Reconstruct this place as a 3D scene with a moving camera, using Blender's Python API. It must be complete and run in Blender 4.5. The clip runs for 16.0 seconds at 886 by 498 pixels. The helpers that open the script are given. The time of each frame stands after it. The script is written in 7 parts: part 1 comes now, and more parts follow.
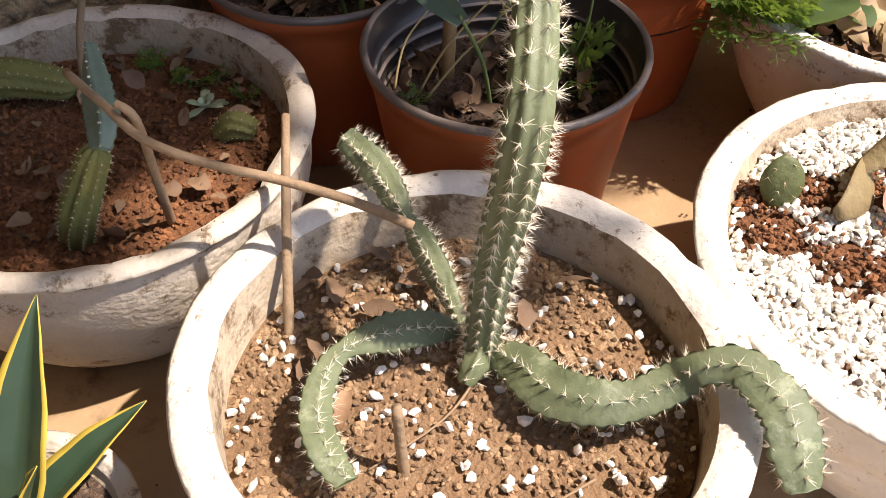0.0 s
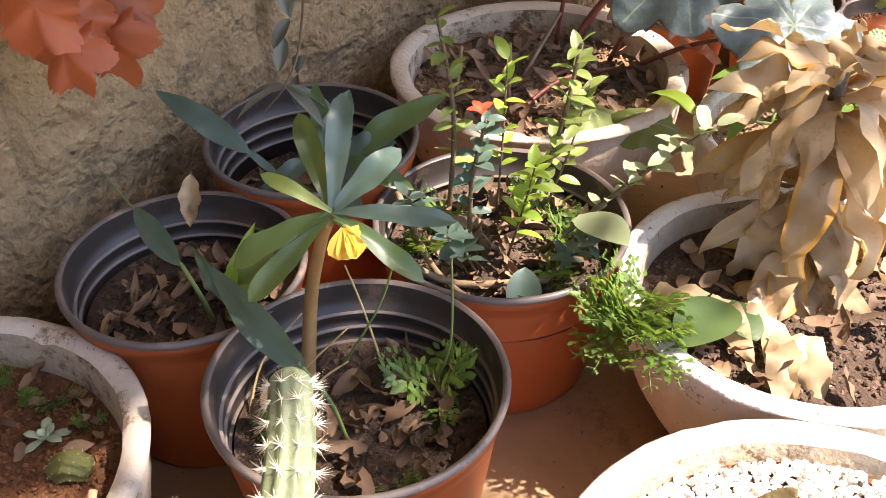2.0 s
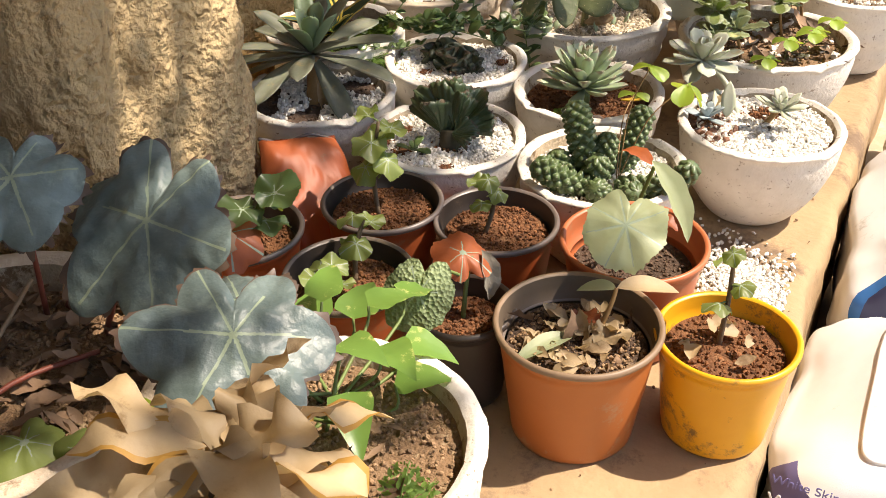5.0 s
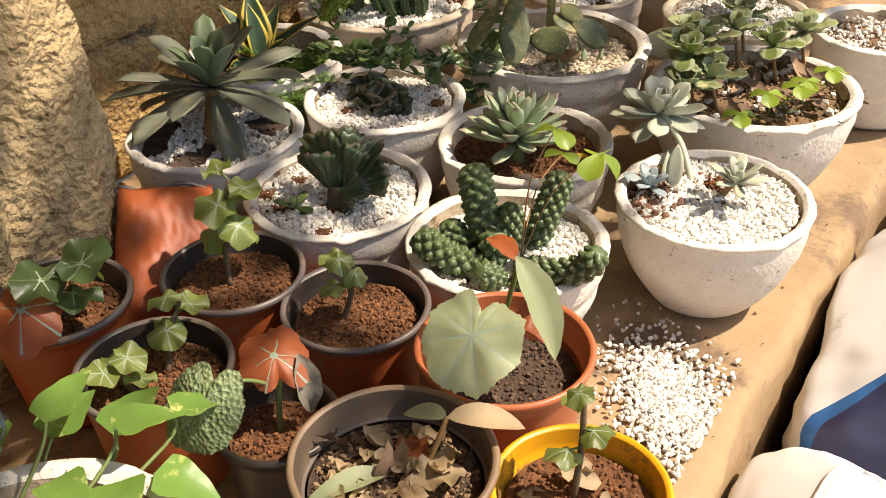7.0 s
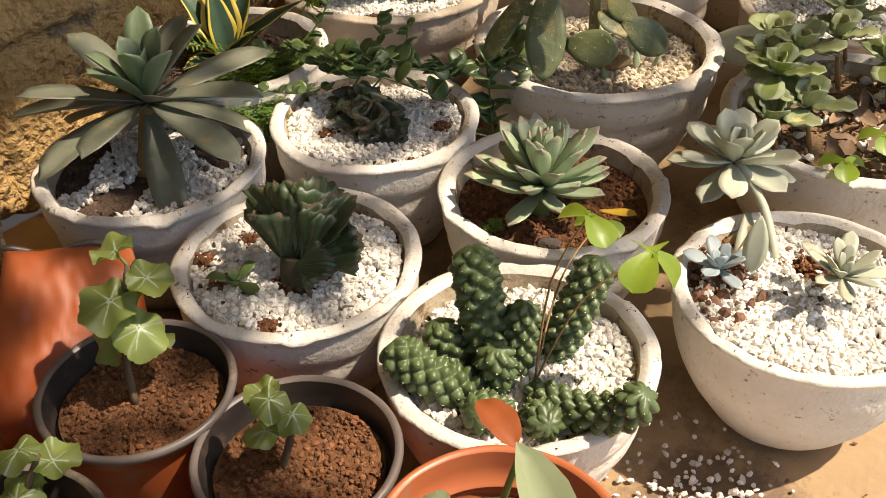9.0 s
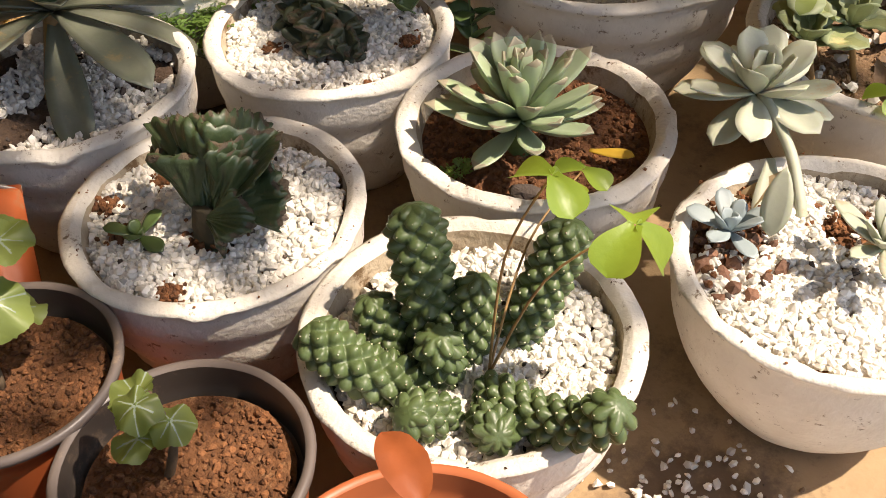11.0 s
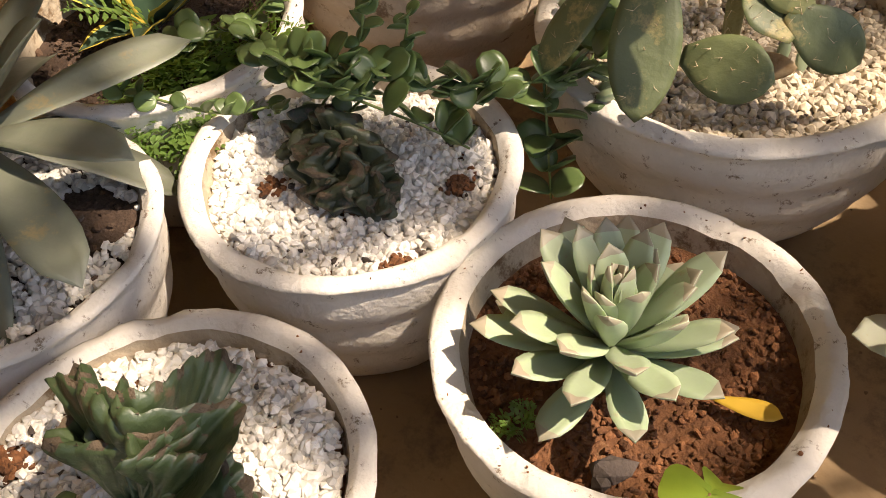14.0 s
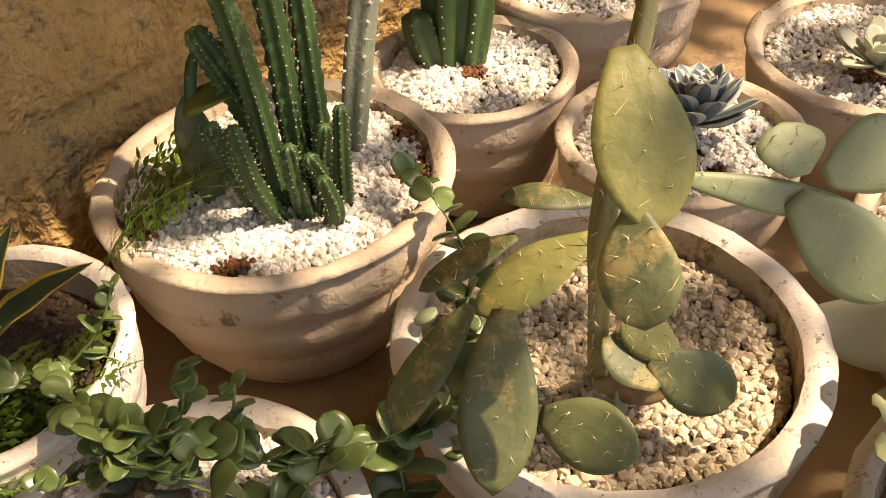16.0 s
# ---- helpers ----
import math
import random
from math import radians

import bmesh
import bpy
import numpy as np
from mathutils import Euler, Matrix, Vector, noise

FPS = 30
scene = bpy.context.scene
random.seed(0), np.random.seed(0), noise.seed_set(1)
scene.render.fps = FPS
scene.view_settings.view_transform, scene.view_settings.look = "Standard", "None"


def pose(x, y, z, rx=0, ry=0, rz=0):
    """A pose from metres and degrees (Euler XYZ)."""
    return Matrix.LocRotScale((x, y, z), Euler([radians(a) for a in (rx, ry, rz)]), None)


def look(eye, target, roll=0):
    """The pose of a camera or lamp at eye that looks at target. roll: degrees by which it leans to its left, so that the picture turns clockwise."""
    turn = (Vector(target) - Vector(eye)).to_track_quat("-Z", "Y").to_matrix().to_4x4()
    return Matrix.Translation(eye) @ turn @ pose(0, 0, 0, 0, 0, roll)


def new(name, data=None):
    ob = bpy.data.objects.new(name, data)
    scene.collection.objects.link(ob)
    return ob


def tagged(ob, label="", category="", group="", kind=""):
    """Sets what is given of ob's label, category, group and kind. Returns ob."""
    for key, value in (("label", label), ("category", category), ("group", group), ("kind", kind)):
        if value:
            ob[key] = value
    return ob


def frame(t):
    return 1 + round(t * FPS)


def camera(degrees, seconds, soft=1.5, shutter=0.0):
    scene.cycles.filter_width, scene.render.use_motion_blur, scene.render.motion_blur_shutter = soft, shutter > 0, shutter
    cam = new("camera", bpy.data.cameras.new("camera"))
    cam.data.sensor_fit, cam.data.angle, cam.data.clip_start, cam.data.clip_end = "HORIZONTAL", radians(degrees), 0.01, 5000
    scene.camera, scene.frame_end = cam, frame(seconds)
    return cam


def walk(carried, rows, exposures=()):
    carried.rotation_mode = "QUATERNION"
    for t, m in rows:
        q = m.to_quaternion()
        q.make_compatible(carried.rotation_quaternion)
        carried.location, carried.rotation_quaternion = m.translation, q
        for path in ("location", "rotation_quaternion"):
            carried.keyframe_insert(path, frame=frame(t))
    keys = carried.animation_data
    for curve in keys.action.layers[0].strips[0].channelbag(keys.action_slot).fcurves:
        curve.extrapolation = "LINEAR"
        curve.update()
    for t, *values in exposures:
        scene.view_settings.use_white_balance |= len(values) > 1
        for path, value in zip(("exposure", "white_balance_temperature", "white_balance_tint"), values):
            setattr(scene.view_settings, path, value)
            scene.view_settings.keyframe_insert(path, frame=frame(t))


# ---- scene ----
cam = camera(48.0, 16.0, 0.8)
METRES, EYE, TILT, LEAN, TURN = 3.0, 0.915, -45.0, 0.0, 0.0
ROWS = [
    (0.0, 0.0, 0.0, 0.0, 0.0, 0.0, -0.0),
    (0.5, 0.0045, -0.0023, 0.0133, -0.07, 1.21, 0.21),
    (1.0, 0.0094, -0.0001, 0.0313, -0.04, 3.2, 0.38),
    (1.5, 0.0288, 0.007, 0.057, 0.45, 5.07, 0.27),
    (2.0, 0.0622, 0.0178, 0.0826, 0.97, 6.94, -0.03),
    (2.5, 0.1056, 0.0281, 0.0977, 1.18, 8.95, -0.26),
    (3.0, 0.1469, 0.0365, 0.1048, 1.2, 9.42, -0.17),
    (3.5, 0.1706, 0.0448, 0.1172, 0.83, 10.27, 1.11),
    (4.0, 0.192, 0.0663, 0.1389, -1.05, 11.18, 2.79),
    (4.5, 0.2215, 0.1017, 0.1696, -3.71, 10.99, 4.99),
    (5.0, 0.2543, 0.1331, 0.2027, -5.84, 10.69, 7.31),
    (7.5, 0.3996, 0.2305, 0.267, 0.31, 10.97, 1.7),
    (8.0, 0.4051, 0.265, 0.2932, 0.9, 10.63, 0.88),
    (8.5, 0.407, 0.3048, 0.3251, 0.95, 9.42, 0.53),
    (9.0, 0.4094, 0.3325, 0.34, 1.22, 7.44, 0.79),
    (9.5, 0.4137, 0.3443, 0.3442, 1.34, 6.46, 1.06),
    (10.0, 0.4218, 0.3616, 0.3484, 1.48, 5.11, 0.93),
    (12.5, 0.4457, 0.4658, 0.402, 6.26, -2.75, -2.26),
    (13.0, 0.4427, 0.4825, 0.4153, 6.81, -3.42, -2.42),
    (13.5, 0.4366, 0.503, 0.4343, 7.37, -3.42, -2.39),
    (14.0, 0.4347, 0.5178, 0.4544, 7.59, -2.0, -2.44),
    (14.5, 0.4379, 0.5292, 0.4756, 7.19, -0.0, -1.72),
    (15.0, 0.4443, 0.5372, 0.4934, 5.97, 1.87, -0.68),
    (15.5, 0.4478, 0.5439, 0.5075, 4.62, 3.29, 0.17),
    (16.0, 0.453, 0.5483, 0.5227, 3.42, 4.85, 0.96),
]
walk(cam, [(t, pose(0, 0, EYE, TILT, LEAN, TURN) @ pose(METRES * x, METRES * y, METRES * z, 90 + pitch, roll, yaw)) for t, x, y, z, yaw, pitch, roll in ROWS],
     [(0.0, 0.92, 6650, 21), (1.0, 1.15, 6750, 23), (2.0, 1.90, 6600, 23), (3.0, 1.92, 6500, 25), (3.5, 1.82, 6700, 26), (4.5, 1.28, 7200, 23), (5.0, 0.90, 7000, 17), (7.5, 0.62, 7200, 17), (9.0, 0.55, 7300, 17), (12.5, 0.80, 7100, 20), (14.0, 0.84, 7400, 21), (15.0, 0.92, 8300, 23), (16.0, 0.94, 8800, 24)])

# ---- world, sun, exposure ----
ALONG = math.atan2(0.81, 0.587)          # the wall and the ledge run along this bearing
SITE = Matrix.Translation((0.01, 1.88, 0)) @ Matrix.Rotation(ALONG, 4, "Z")


def site(s, o, z=0.0):
    """A place from metres along the wall, out from it, and up."""
    return SITE @ Vector((s, -o, z))


SUN_EL, SUN_SWING = radians(58), radians(30)
_sun_az = math.atan2(-0.587, 0.81) + SUN_SWING
world = bpy.data.worlds.new("sky")
scene.world = world
world.use_nodes = True
wn = world.node_tree
sky = wn.nodes.new("ShaderNodeTexSky")
sky.sky_type = "NISHITA"
sky.sun_disc = False
sky.sun_elevation = SUN_EL
sky.sun_rotation = math.pi / 2 - _sun_az
wn.links.new(sky.outputs[0], wn.nodes["Background"].inputs[0])
wn.nodes["Background"].inputs[1].default_value = 0.13
sun_data = bpy.data.lights.new("sun", "SUN")
sun_data.energy, sun_data.angle, sun_data.color = 4.9, radians(0.9), (1.0, 0.93, 0.80)
sun = new("sun", sun_data)
sun_way = Vector((math.cos(_sun_az) * math.cos(SUN_EL), math.sin(_sun_az) * math.cos(SUN_EL), math.sin(SUN_EL)))
sun.matrix_world = look(sun_way * 20, (0, 0, 0))

# ---- materials ----


def mat(name, a, b=None, scale=30.0, rough=0.7, bump=0.2, bscale=None, spots=None, spot_amt=0.0, spot_scale=8.0,
        isl=0.0, metal=0.0, sheen_spec=0.5, trans=0.0, rnd=0.0, vor=False, bdist=0.004):
    """Two colours mixed by noise at two scales, spots of a third, fine relief; rnd and isl vary by object and by island."""
    m = bpy.data.materials.new(name)
    m.use_nodes = True
    t = m.node_tree
    N, L = t.nodes, t.links
    p = N["Principled BSDF"]
    b = b or tuple(c * 0.75 for c in a)
    tc = N.new("ShaderNodeTexCoord")
    n1 = N.new("ShaderNodeTexNoise")
    n1.inputs["Scale"].default_value, n1.inputs["Detail"].default_value = scale, 6
    n1.inputs["Roughness"].default_value = 0.65
    L.new(tc.outputs["Object"], n1.inputs["Vector"])
    n2 = N.new("ShaderNodeTexNoise")
    n2.inputs["Scale"].default_value, n2.inputs["Detail"].default_value = scale * 0.13, 3
    L.new(tc.outputs["Object"], n2.inputs["Vector"])
    add = N.new("ShaderNodeMath")
    add.operation = "MULTIPLY_ADD"
    L.new(n2.outputs[0], add.inputs[0])
    add.inputs[1].default_value = 0.9
    half = N.new("ShaderNodeMath")
    half.operation = "MULTIPLY_ADD"
    L.new(n1.outputs[0], half.inputs[0])
    half.inputs[1].default_value, half.inputs[2].default_value = 1.6, -0.75
    L.new(half.outputs[0], add.inputs[2])
    mix = N.new("ShaderNodeMix")
    mix.data_type = "RGBA"
    L.new(add.outputs[0], mix.inputs[0])
    mix.inputs[6].default_value, mix.inputs[7].default_value = (*a, 1), (*b, 1)
    col = mix.outputs[2]
    if spots:
        n3 = N.new("ShaderNodeTexNoise")
        n3.inputs["Scale"].default_value, n3.inputs["Detail"].default_value = spot_scale, 8
        n3.inputs["Roughness"].default_value = 0.75
        L.new(tc.outputs["Object"], n3.inputs["Vector"])
        ramp = N.new("ShaderNodeMapRange")
        ramp.inputs[1].default_value, ramp.inputs[2].default_value = 0.62 - 0.2 * spot_amt, 0.68 - 0.14 * spot_amt
        L.new(n3.outputs[0], ramp.inputs[0])
        mx = N.new("ShaderNodeMix")
        mx.data_type = "RGBA"
        L.new(ramp.outputs[0], mx.inputs[0])
        L.new(col, mx.inputs[6])
        mx.inputs[7].default_value = (*spots, 1)
        col = mx.outputs[2]
    if isl or rnd:
        g = N.new("ShaderNodeNewGeometry") if isl else N.new("ShaderNodeObjectInfo")
        amt = isl or rnd
        mr = N.new("ShaderNodeMapRange")
        mr.inputs[3].default_value, mr.inputs[4].default_value = 1 - amt, 1 + amt
        L.new(g.outputs["Random Per Island" if isl else "Random"], mr.inputs[0])
        hs = N.new("ShaderNodeHueSaturation")
        L.new(mr.outputs[0], hs.inputs["Value"])
        L.new(col, hs.inputs["Color"])
        col = hs.outputs[0]
    L.new(col, p.inputs["Base Color"])
    p.inputs["Roughness"].default_value = rough
    p.inputs["Metallic"].default_value = metal
    p.inputs["Specular IOR Level"].default_value = sheen_spec
    if trans:
        p.inputs["Subsurface Weight"].default_value = trans
        p.inputs["Subsurface Radius"].default_value = (0.004, 0.006, 0.002)
        p.inputs["Subsurface Scale"].default_value = 1.0
    if bump:
        n4 = N.new("ShaderNodeTexVoronoi" if vor else "ShaderNodeTexNoise")
        n4.inputs["Scale"].default_value = bscale or scale * 4
        if not vor:
            n4.inputs["Detail"].default_value = 6
        L.new(tc.outputs["Object"], n4.inputs["Vector"])
        bp = N.new("ShaderNodeBump")
        bp.inputs["Strength"].default_value, bp.inputs["Distance"].default_value = bump, bdist
        L.new(n4.outputs[0], bp.inputs["Height"])
        L.new(bp.outputs[0], p.inputs["Normal"])
    return m


def thin_leaf(m, amount=0.35, colour=(0.35, 0.5, 0.06)):
    """Lets light through a thin leaf."""
    t = m.node_tree
    N, L = t.nodes, t.links
    out = N["Material Output"]
    tr = N.new("ShaderNodeBsdfTranslucent")
    tr.inputs[0].default_value = (*colour, 1)
    ms = N.new("ShaderNodeMixShader")
    ms.inputs[0].default_value = amount
    L.new(N["Principled BSDF"].outputs[0], ms.inputs[1])
    L.new(tr.outputs[0], ms.inputs[2])
    L.new(ms.outputs[0], out.inputs[0])
    return m


CONCRETE = mat("whitewashed_concrete", (0.74, 0.70, 0.62), (0.58, 0.53, 0.45), 22, 0.9, 0.55, 130, (0.22, 0.165, 0.11), 0.18, 62, rnd=0.06)
CONCRETE_OLD = mat("old_concrete", (0.66, 0.60, 0.50), (0.46, 0.39, 0.30), 16, 0.92, 0.7, 110, (0.20, 0.14, 0.08), 0.35, 18, rnd=0.06)
CONCRETE_TAN = mat("tan_concrete", (0.60, 0.51, 0.39), (0.48, 0.38, 0.27), 18, 0.92, 0.6, 120, (0.22, 0.15, 0.09), 0.2, 22)
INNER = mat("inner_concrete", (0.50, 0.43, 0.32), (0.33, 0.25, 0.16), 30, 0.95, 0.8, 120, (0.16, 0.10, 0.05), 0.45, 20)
SCREED = mat("cement_screed", (0.43, 0.30, 0.165), (0.28, 0.185, 0.095), 7, 0.85, 0.6, 60, (0.17, 0.11, 0.065), 0.45, 3.4)
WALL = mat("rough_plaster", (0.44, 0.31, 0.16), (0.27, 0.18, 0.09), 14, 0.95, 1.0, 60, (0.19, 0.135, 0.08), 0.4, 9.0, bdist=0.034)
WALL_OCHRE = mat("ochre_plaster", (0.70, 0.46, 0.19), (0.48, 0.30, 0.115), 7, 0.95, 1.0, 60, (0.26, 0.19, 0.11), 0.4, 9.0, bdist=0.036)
PILLAR = mat("render_pillar", (0.62, 0.465, 0.25), (0.42, 0.30, 0.15), 26, 0.95, 1.0, 60, (0.27, 0.185, 0.09), 0.35, 30, bdist=0.04)
DIRT = mat("ground_earth", (0.44, 0.35, 0.24), (0.33, 0.25, 0.165), 4, 0.95, 0.5, 30, (0.5, 0.42, 0.32), 0.4, 1.5)
# roof and its leaves stay out of view, added to shade the ledge
ROOF = mat("shade_roof", (0.28, 0.21, 0.12), (0.18, 0.13, 0.07), 20, 0.95, 0.5)
SHADELEAF = thin_leaf(mat("shade_leaf", (0.08, 0.14, 0.04), (0.05, 0.10, 0.03), 20, 0.5, 0.1), 0.3)
SOIL_RED = mat("red_soil", (0.20, 0.082, 0.03), (0.09, 0.036, 0.014), 60, 0.97, 1.0, 210, (0.26, 0.13, 0.06), 0.35, 40, bdist=0.006)
SOIL_DARK = mat("dark_soil", (0.10, 0.062, 0.04), (0.045, 0.027, 0.017), 60, 0.97, 1.0, 210, (0.18, 0.12, 0.08), 0.3, 40, bdist=0.006)
SOIL_TAN = mat("sandy_soil", (0.26, 0.16, 0.085), (0.15, 0.085, 0.042), 60, 0.97, 1.0, 200, (0.36, 0.26, 0.15), 0.35, 30, bdist=0.006)
CLOD_RED = mat("red_clods", (0.24, 0.10, 0.038), (0.11, 0.043, 0.017), 90, 0.97, 0.6, isl=0.45)
CLOD_DARK = mat("dark_clods", (0.13, 0.08, 0.05), (0.06, 0.036, 0.022), 90, 0.97, 0.6, isl=0.5)
CLOD_TAN = mat("tan_clods", (0.34, 0.22, 0.12), (0.18, 0.11, 0.06), 90, 0.97, 0.6, isl=0.5)
PEBBLE = mat("white_marble_chips", (0.80, 0.77, 0.70), (0.62, 0.58, 0.50), 50, 0.6, 0.2, 200, isl=0.30)
PEBBLE_TAN = mat("tan_chips", (0.60, 0.52, 0.39), (0.38, 0.31, 0.21), 60, 0.7, 0.2, 200, isl=0.42)
SHELL = mat("orange_plastic", (0.42, 0.10, 0.028), (0.34, 0.076, 0.02), 8, 0.5, 0.06, 60, (0.30, 0.13, 0.06), 0.2, 14, rnd=0.12)
SHELL_TAN = mat("tan_orange_plastic", (0.43, 0.14, 0.035), (0.35, 0.105, 0.026), 8, 0.45, 0.06, 60, (0.36, 0.18, 0.09), 0.2, 14)
TERRA = mat("terracotta_plastic", (0.46, 0.14, 0.055), (0.38, 0.105, 0.04), 8, 0.4, 0.05, 60, (0.32, 0.16, 0.09), 0.15, 14)
YELLOW = mat("yellow_plastic", (0.72, 0.36, 0.012), (0.62, 0.28, 0.01), 8, 0.38, 0.05, 60, (0.20, 0.11, 0.03), 0.36, 14)
BLACKPL = mat("black_plastic", (0.050, 0.040, 0.034), (0.032, 0.026, 0.022), 14, 0.38, 0.08, 50, (0.12, 0.085, 0.06), 0.35, 10)
RIMPL = mat("grey_plastic_rim", (0.16, 0.13, 0.115), (0.10, 0.08, 0.07), 14, 0.4, 0.08, 50, (0.24, 0.18, 0.13), 0.3, 14)
RINGPL = mat("worn_plastic_ring", (0.22, 0.18, 0.15), (0.14, 0.11, 0.09), 20, 0.5, 0.05)
TANRIM = mat("dusty_rim", (0.26, 0.175, 0.105), (0.17, 0.11, 0.065), 14, 0.5, 0.08, 50)
CACTUS = mat("cactus_skin", (0.165, 0.19, 0.10), (0.09, 0.115, 0.058), 40, 0.6, 0.25, 160, (0.22, 0.25, 0.15), 0.3, 30, trans=0.12)
CACTUS_DK = mat("dark_cactus", (0.06, 0.09, 0.035), (0.028, 0.045, 0.02), 45, 0.42, 0.3, 160, (0.12, 0.085, 0.05), 0.2, 28)
CREST_EDGE = mat("crest_edge", (0.12, 0.085, 0.05), (0.05, 0.038, 0.025), 90, 0.85, 0.6)
TUBER = mat("tubercle_cactus", (0.105, 0.15, 0.055), (0.06, 0.09, 0.034), 40, 0.42, 0.2, 160, (0.12, 0.17, 0.08), 0.25, 24, trans=0.1)
TALLCAC = mat("tall_cactus", (0.045, 0.10, 0.028), (0.022, 0.052, 0.017), 45, 0.5, 0.25, 160, (0.10, 0.18, 0.07), 0.3, 24)
OPUNTIA = mat("pad_skin", (0.125, 0.145, 0.062), (0.07, 0.09, 0.036), 22, 0.55, 0.4, 70, (0.27, 0.225, 0.09), 0.35, 14, rnd=0.2, trans=0.12)
OPUNTIA_Y = mat("pad_yellow", (0.23, 0.225, 0.07), (0.11, 0.135, 0.045), 24, 0.55, 0.4, 70, (0.42, 0.25, 0.07), 0.3, 14, trans=0.12)
OPUNTIA_P = mat("pad_pale", (0.24, 0.285, 0.16), (0.17, 0.215, 0.115), 18, 0.5, 0.15, 120, trans=0.12)
SPINE = mat("spines", (0.62, 0.52, 0.34), (0.40, 0.28, 0.14), 60, 0.6, 0.0, isl=0.3)
SPINE_W = mat("white_spines", (0.80, 0.75, 0.60), (0.62, 0.55, 0.40), 60, 0.6, 0.0, isl=0.2)
AREOLE = mat("areoles", (0.72, 0.68, 0.52), (0.5, 0.45, 0.3), 60, 0.9, 0.3)
AGAVE = mat("grey_green_leaf", (0.17, 0.18, 0.13), (0.10, 0.11, 0.076), 22, 0.5, 0.12, 120, (0.22, 0.18, 0.09), 0.22, 18, rnd=0.22, trans=0.1)
AGAVE_IN = mat("young_green_leaf", (0.17, 0.225, 0.125), (0.115, 0.16, 0.085), 22, 0.5, 0.12, 120, rnd=0.15, trans=0.1)
ECHEV = mat("blue_green_leaf", (0.36, 0.43, 0.28), (0.27, 0.34, 0.20), 16, 0.48, 0.08, 120, (0.33, 0.30, 0.20), 0.16, 22, rnd=0.15, trans=0.15)
ECHEV_TIP = mat("pink_leaf_tip", (0.31, 0.25, 0.18), (0.25, 0.25, 0.17), 30, 0.5, 0.05)
GHOST = mat("pale_grey_leaf", (0.46, 0.47, 0.36), (0.34, 0.37, 0.28), 18, 0.55, 0.1, 120, (0.42, 0.33, 0.22), 0.2, 18, rnd=0.15, trans=0.12)
BLUE_ECH = mat("slate_blue_leaf", (0.11, 0.155, 0.175), (0.075, 0.10, 0.12), 30, 0.5, 0.1, 120, rnd=0.2)
BLUE_EDGE = mat("pale_leaf_edge", (0.40, 0.42, 0.38), (0.3, 0.31, 0.28), 30, 0.6, 0.0)
SANS_G = mat("snake_plant_green", (0.028, 0.062, 0.036), (0.055, 0.09, 0.05), 20, 0.4, 0.08, 90, rnd=0.15)
SANS_Y = mat("snake_plant_margin", (0.60, 0.44, 0.07), (0.48, 0.36, 0.05), 20, 0.42, 0.06, 90)
BEGONIA = mat("begonia_leaf", (0.17, 0.225, 0.215), (0.095, 0.135, 0.125), 22, 0.42, 0.9, 60, (0.19, 0.25, 0.22), 0.3, 12, rnd=0.15, bdist=0.003)
BEG_EDGE = mat("begonia_edge", (0.13, 0.075, 0.05), (0.08, 0.06, 0.045), 40, 0.5, 0.1)
BEG_VEIN = mat("begonia_vein", (0.30, 0.36, 0.26), (0.21, 0.27, 0.18), 40, 0.45, 0.1)
BEG_STEM = mat("red_stem", (0.25, 0.06, 0.035), (0.16, 0.045, 0.025), 40, 0.5, 0.2)
FRESH = thin_leaf(mat("fresh_leaf", (0.205, 0.25, 0.07), (0.14, 0.18, 0.05), 26, 0.45, 0.3, 90, (0.22, 0.27, 0.07), 0.25, 18, rnd=0.3, bdist=0.002), 0.3)
FRESH_I = thin_leaf(mat("fresh_leaves", (0.14, 0.23, 0.05), (0.09, 0.16, 0.035), 26, 0.45, 0.2, 90, isl=0.35), 0.3)
LIME = thin_leaf(mat("lime_leaf", (0.27, 0.38, 0.05), (0.18, 0.30, 0.035), 26, 0.42, 0.2, 90, rnd=0.2), 0.35, (0.5, 0.6, 0.06))
DEEP = thin_leaf(mat("deep_green_leaf", (0.075, 0.125, 0.045), (0.045, 0.08, 0.03), 26, 0.36, 0.25, 90, rnd=0.3, bdist=0.002), 0.2)
BLUISH = thin_leaf(mat("bluish_leaf", (0.10, 0.155, 0.12), (0.055, 0.09, 0.068), 26, 0.33, 0.25, 90, rnd=0.35, bdist=0.002), 0.15, (0.2, 0.35, 0.12))
SUCC = mat("round_succulent_leaf", (0.115, 0.17, 0.055), (0.06, 0.10, 0.032), 30, 0.36, 0.08, 100, rnd=0.25, trans=0.1)
POTHOS = thin_leaf(mat("pothos_leaf", (0.15, 0.27, 0.055), (0.10, 0.20, 0.04), 20, 0.36, 0.12, 60, (0.50, 0.52, 0.17), 0.2, 26, rnd=0.15), 0.25)
PALELEAF = thin_leaf(mat("pale_leaf", (0.36, 0.40, 0.24), (0.27, 0.33, 0.17), 20, 0.5, 0.3, 90, rnd=0.12, bdist=0.002), 0.3, (0.5, 0.55, 0.25))
ORANGE_LEAF = thin_leaf(mat("russet_leaf", (0.40, 0.11, 0.035), (0.24, 0.07, 0.03), 26, 0.5, 0.4, 90, rnd=0.25, bdist=0.002), 0.35, (0.7, 0.2, 0.05))
DRYLEAF = thin_leaf(mat("dry_tan_leaf", (0.50, 0.385, 0.225), (0.30, 0.21, 0.11), 14, 0.6, 0.4, 70, (0.19, 0.12, 0.055), 0.35, 10, rnd=0.35, bdist=0.003), 0.22, (0.6, 0.4, 0.16))
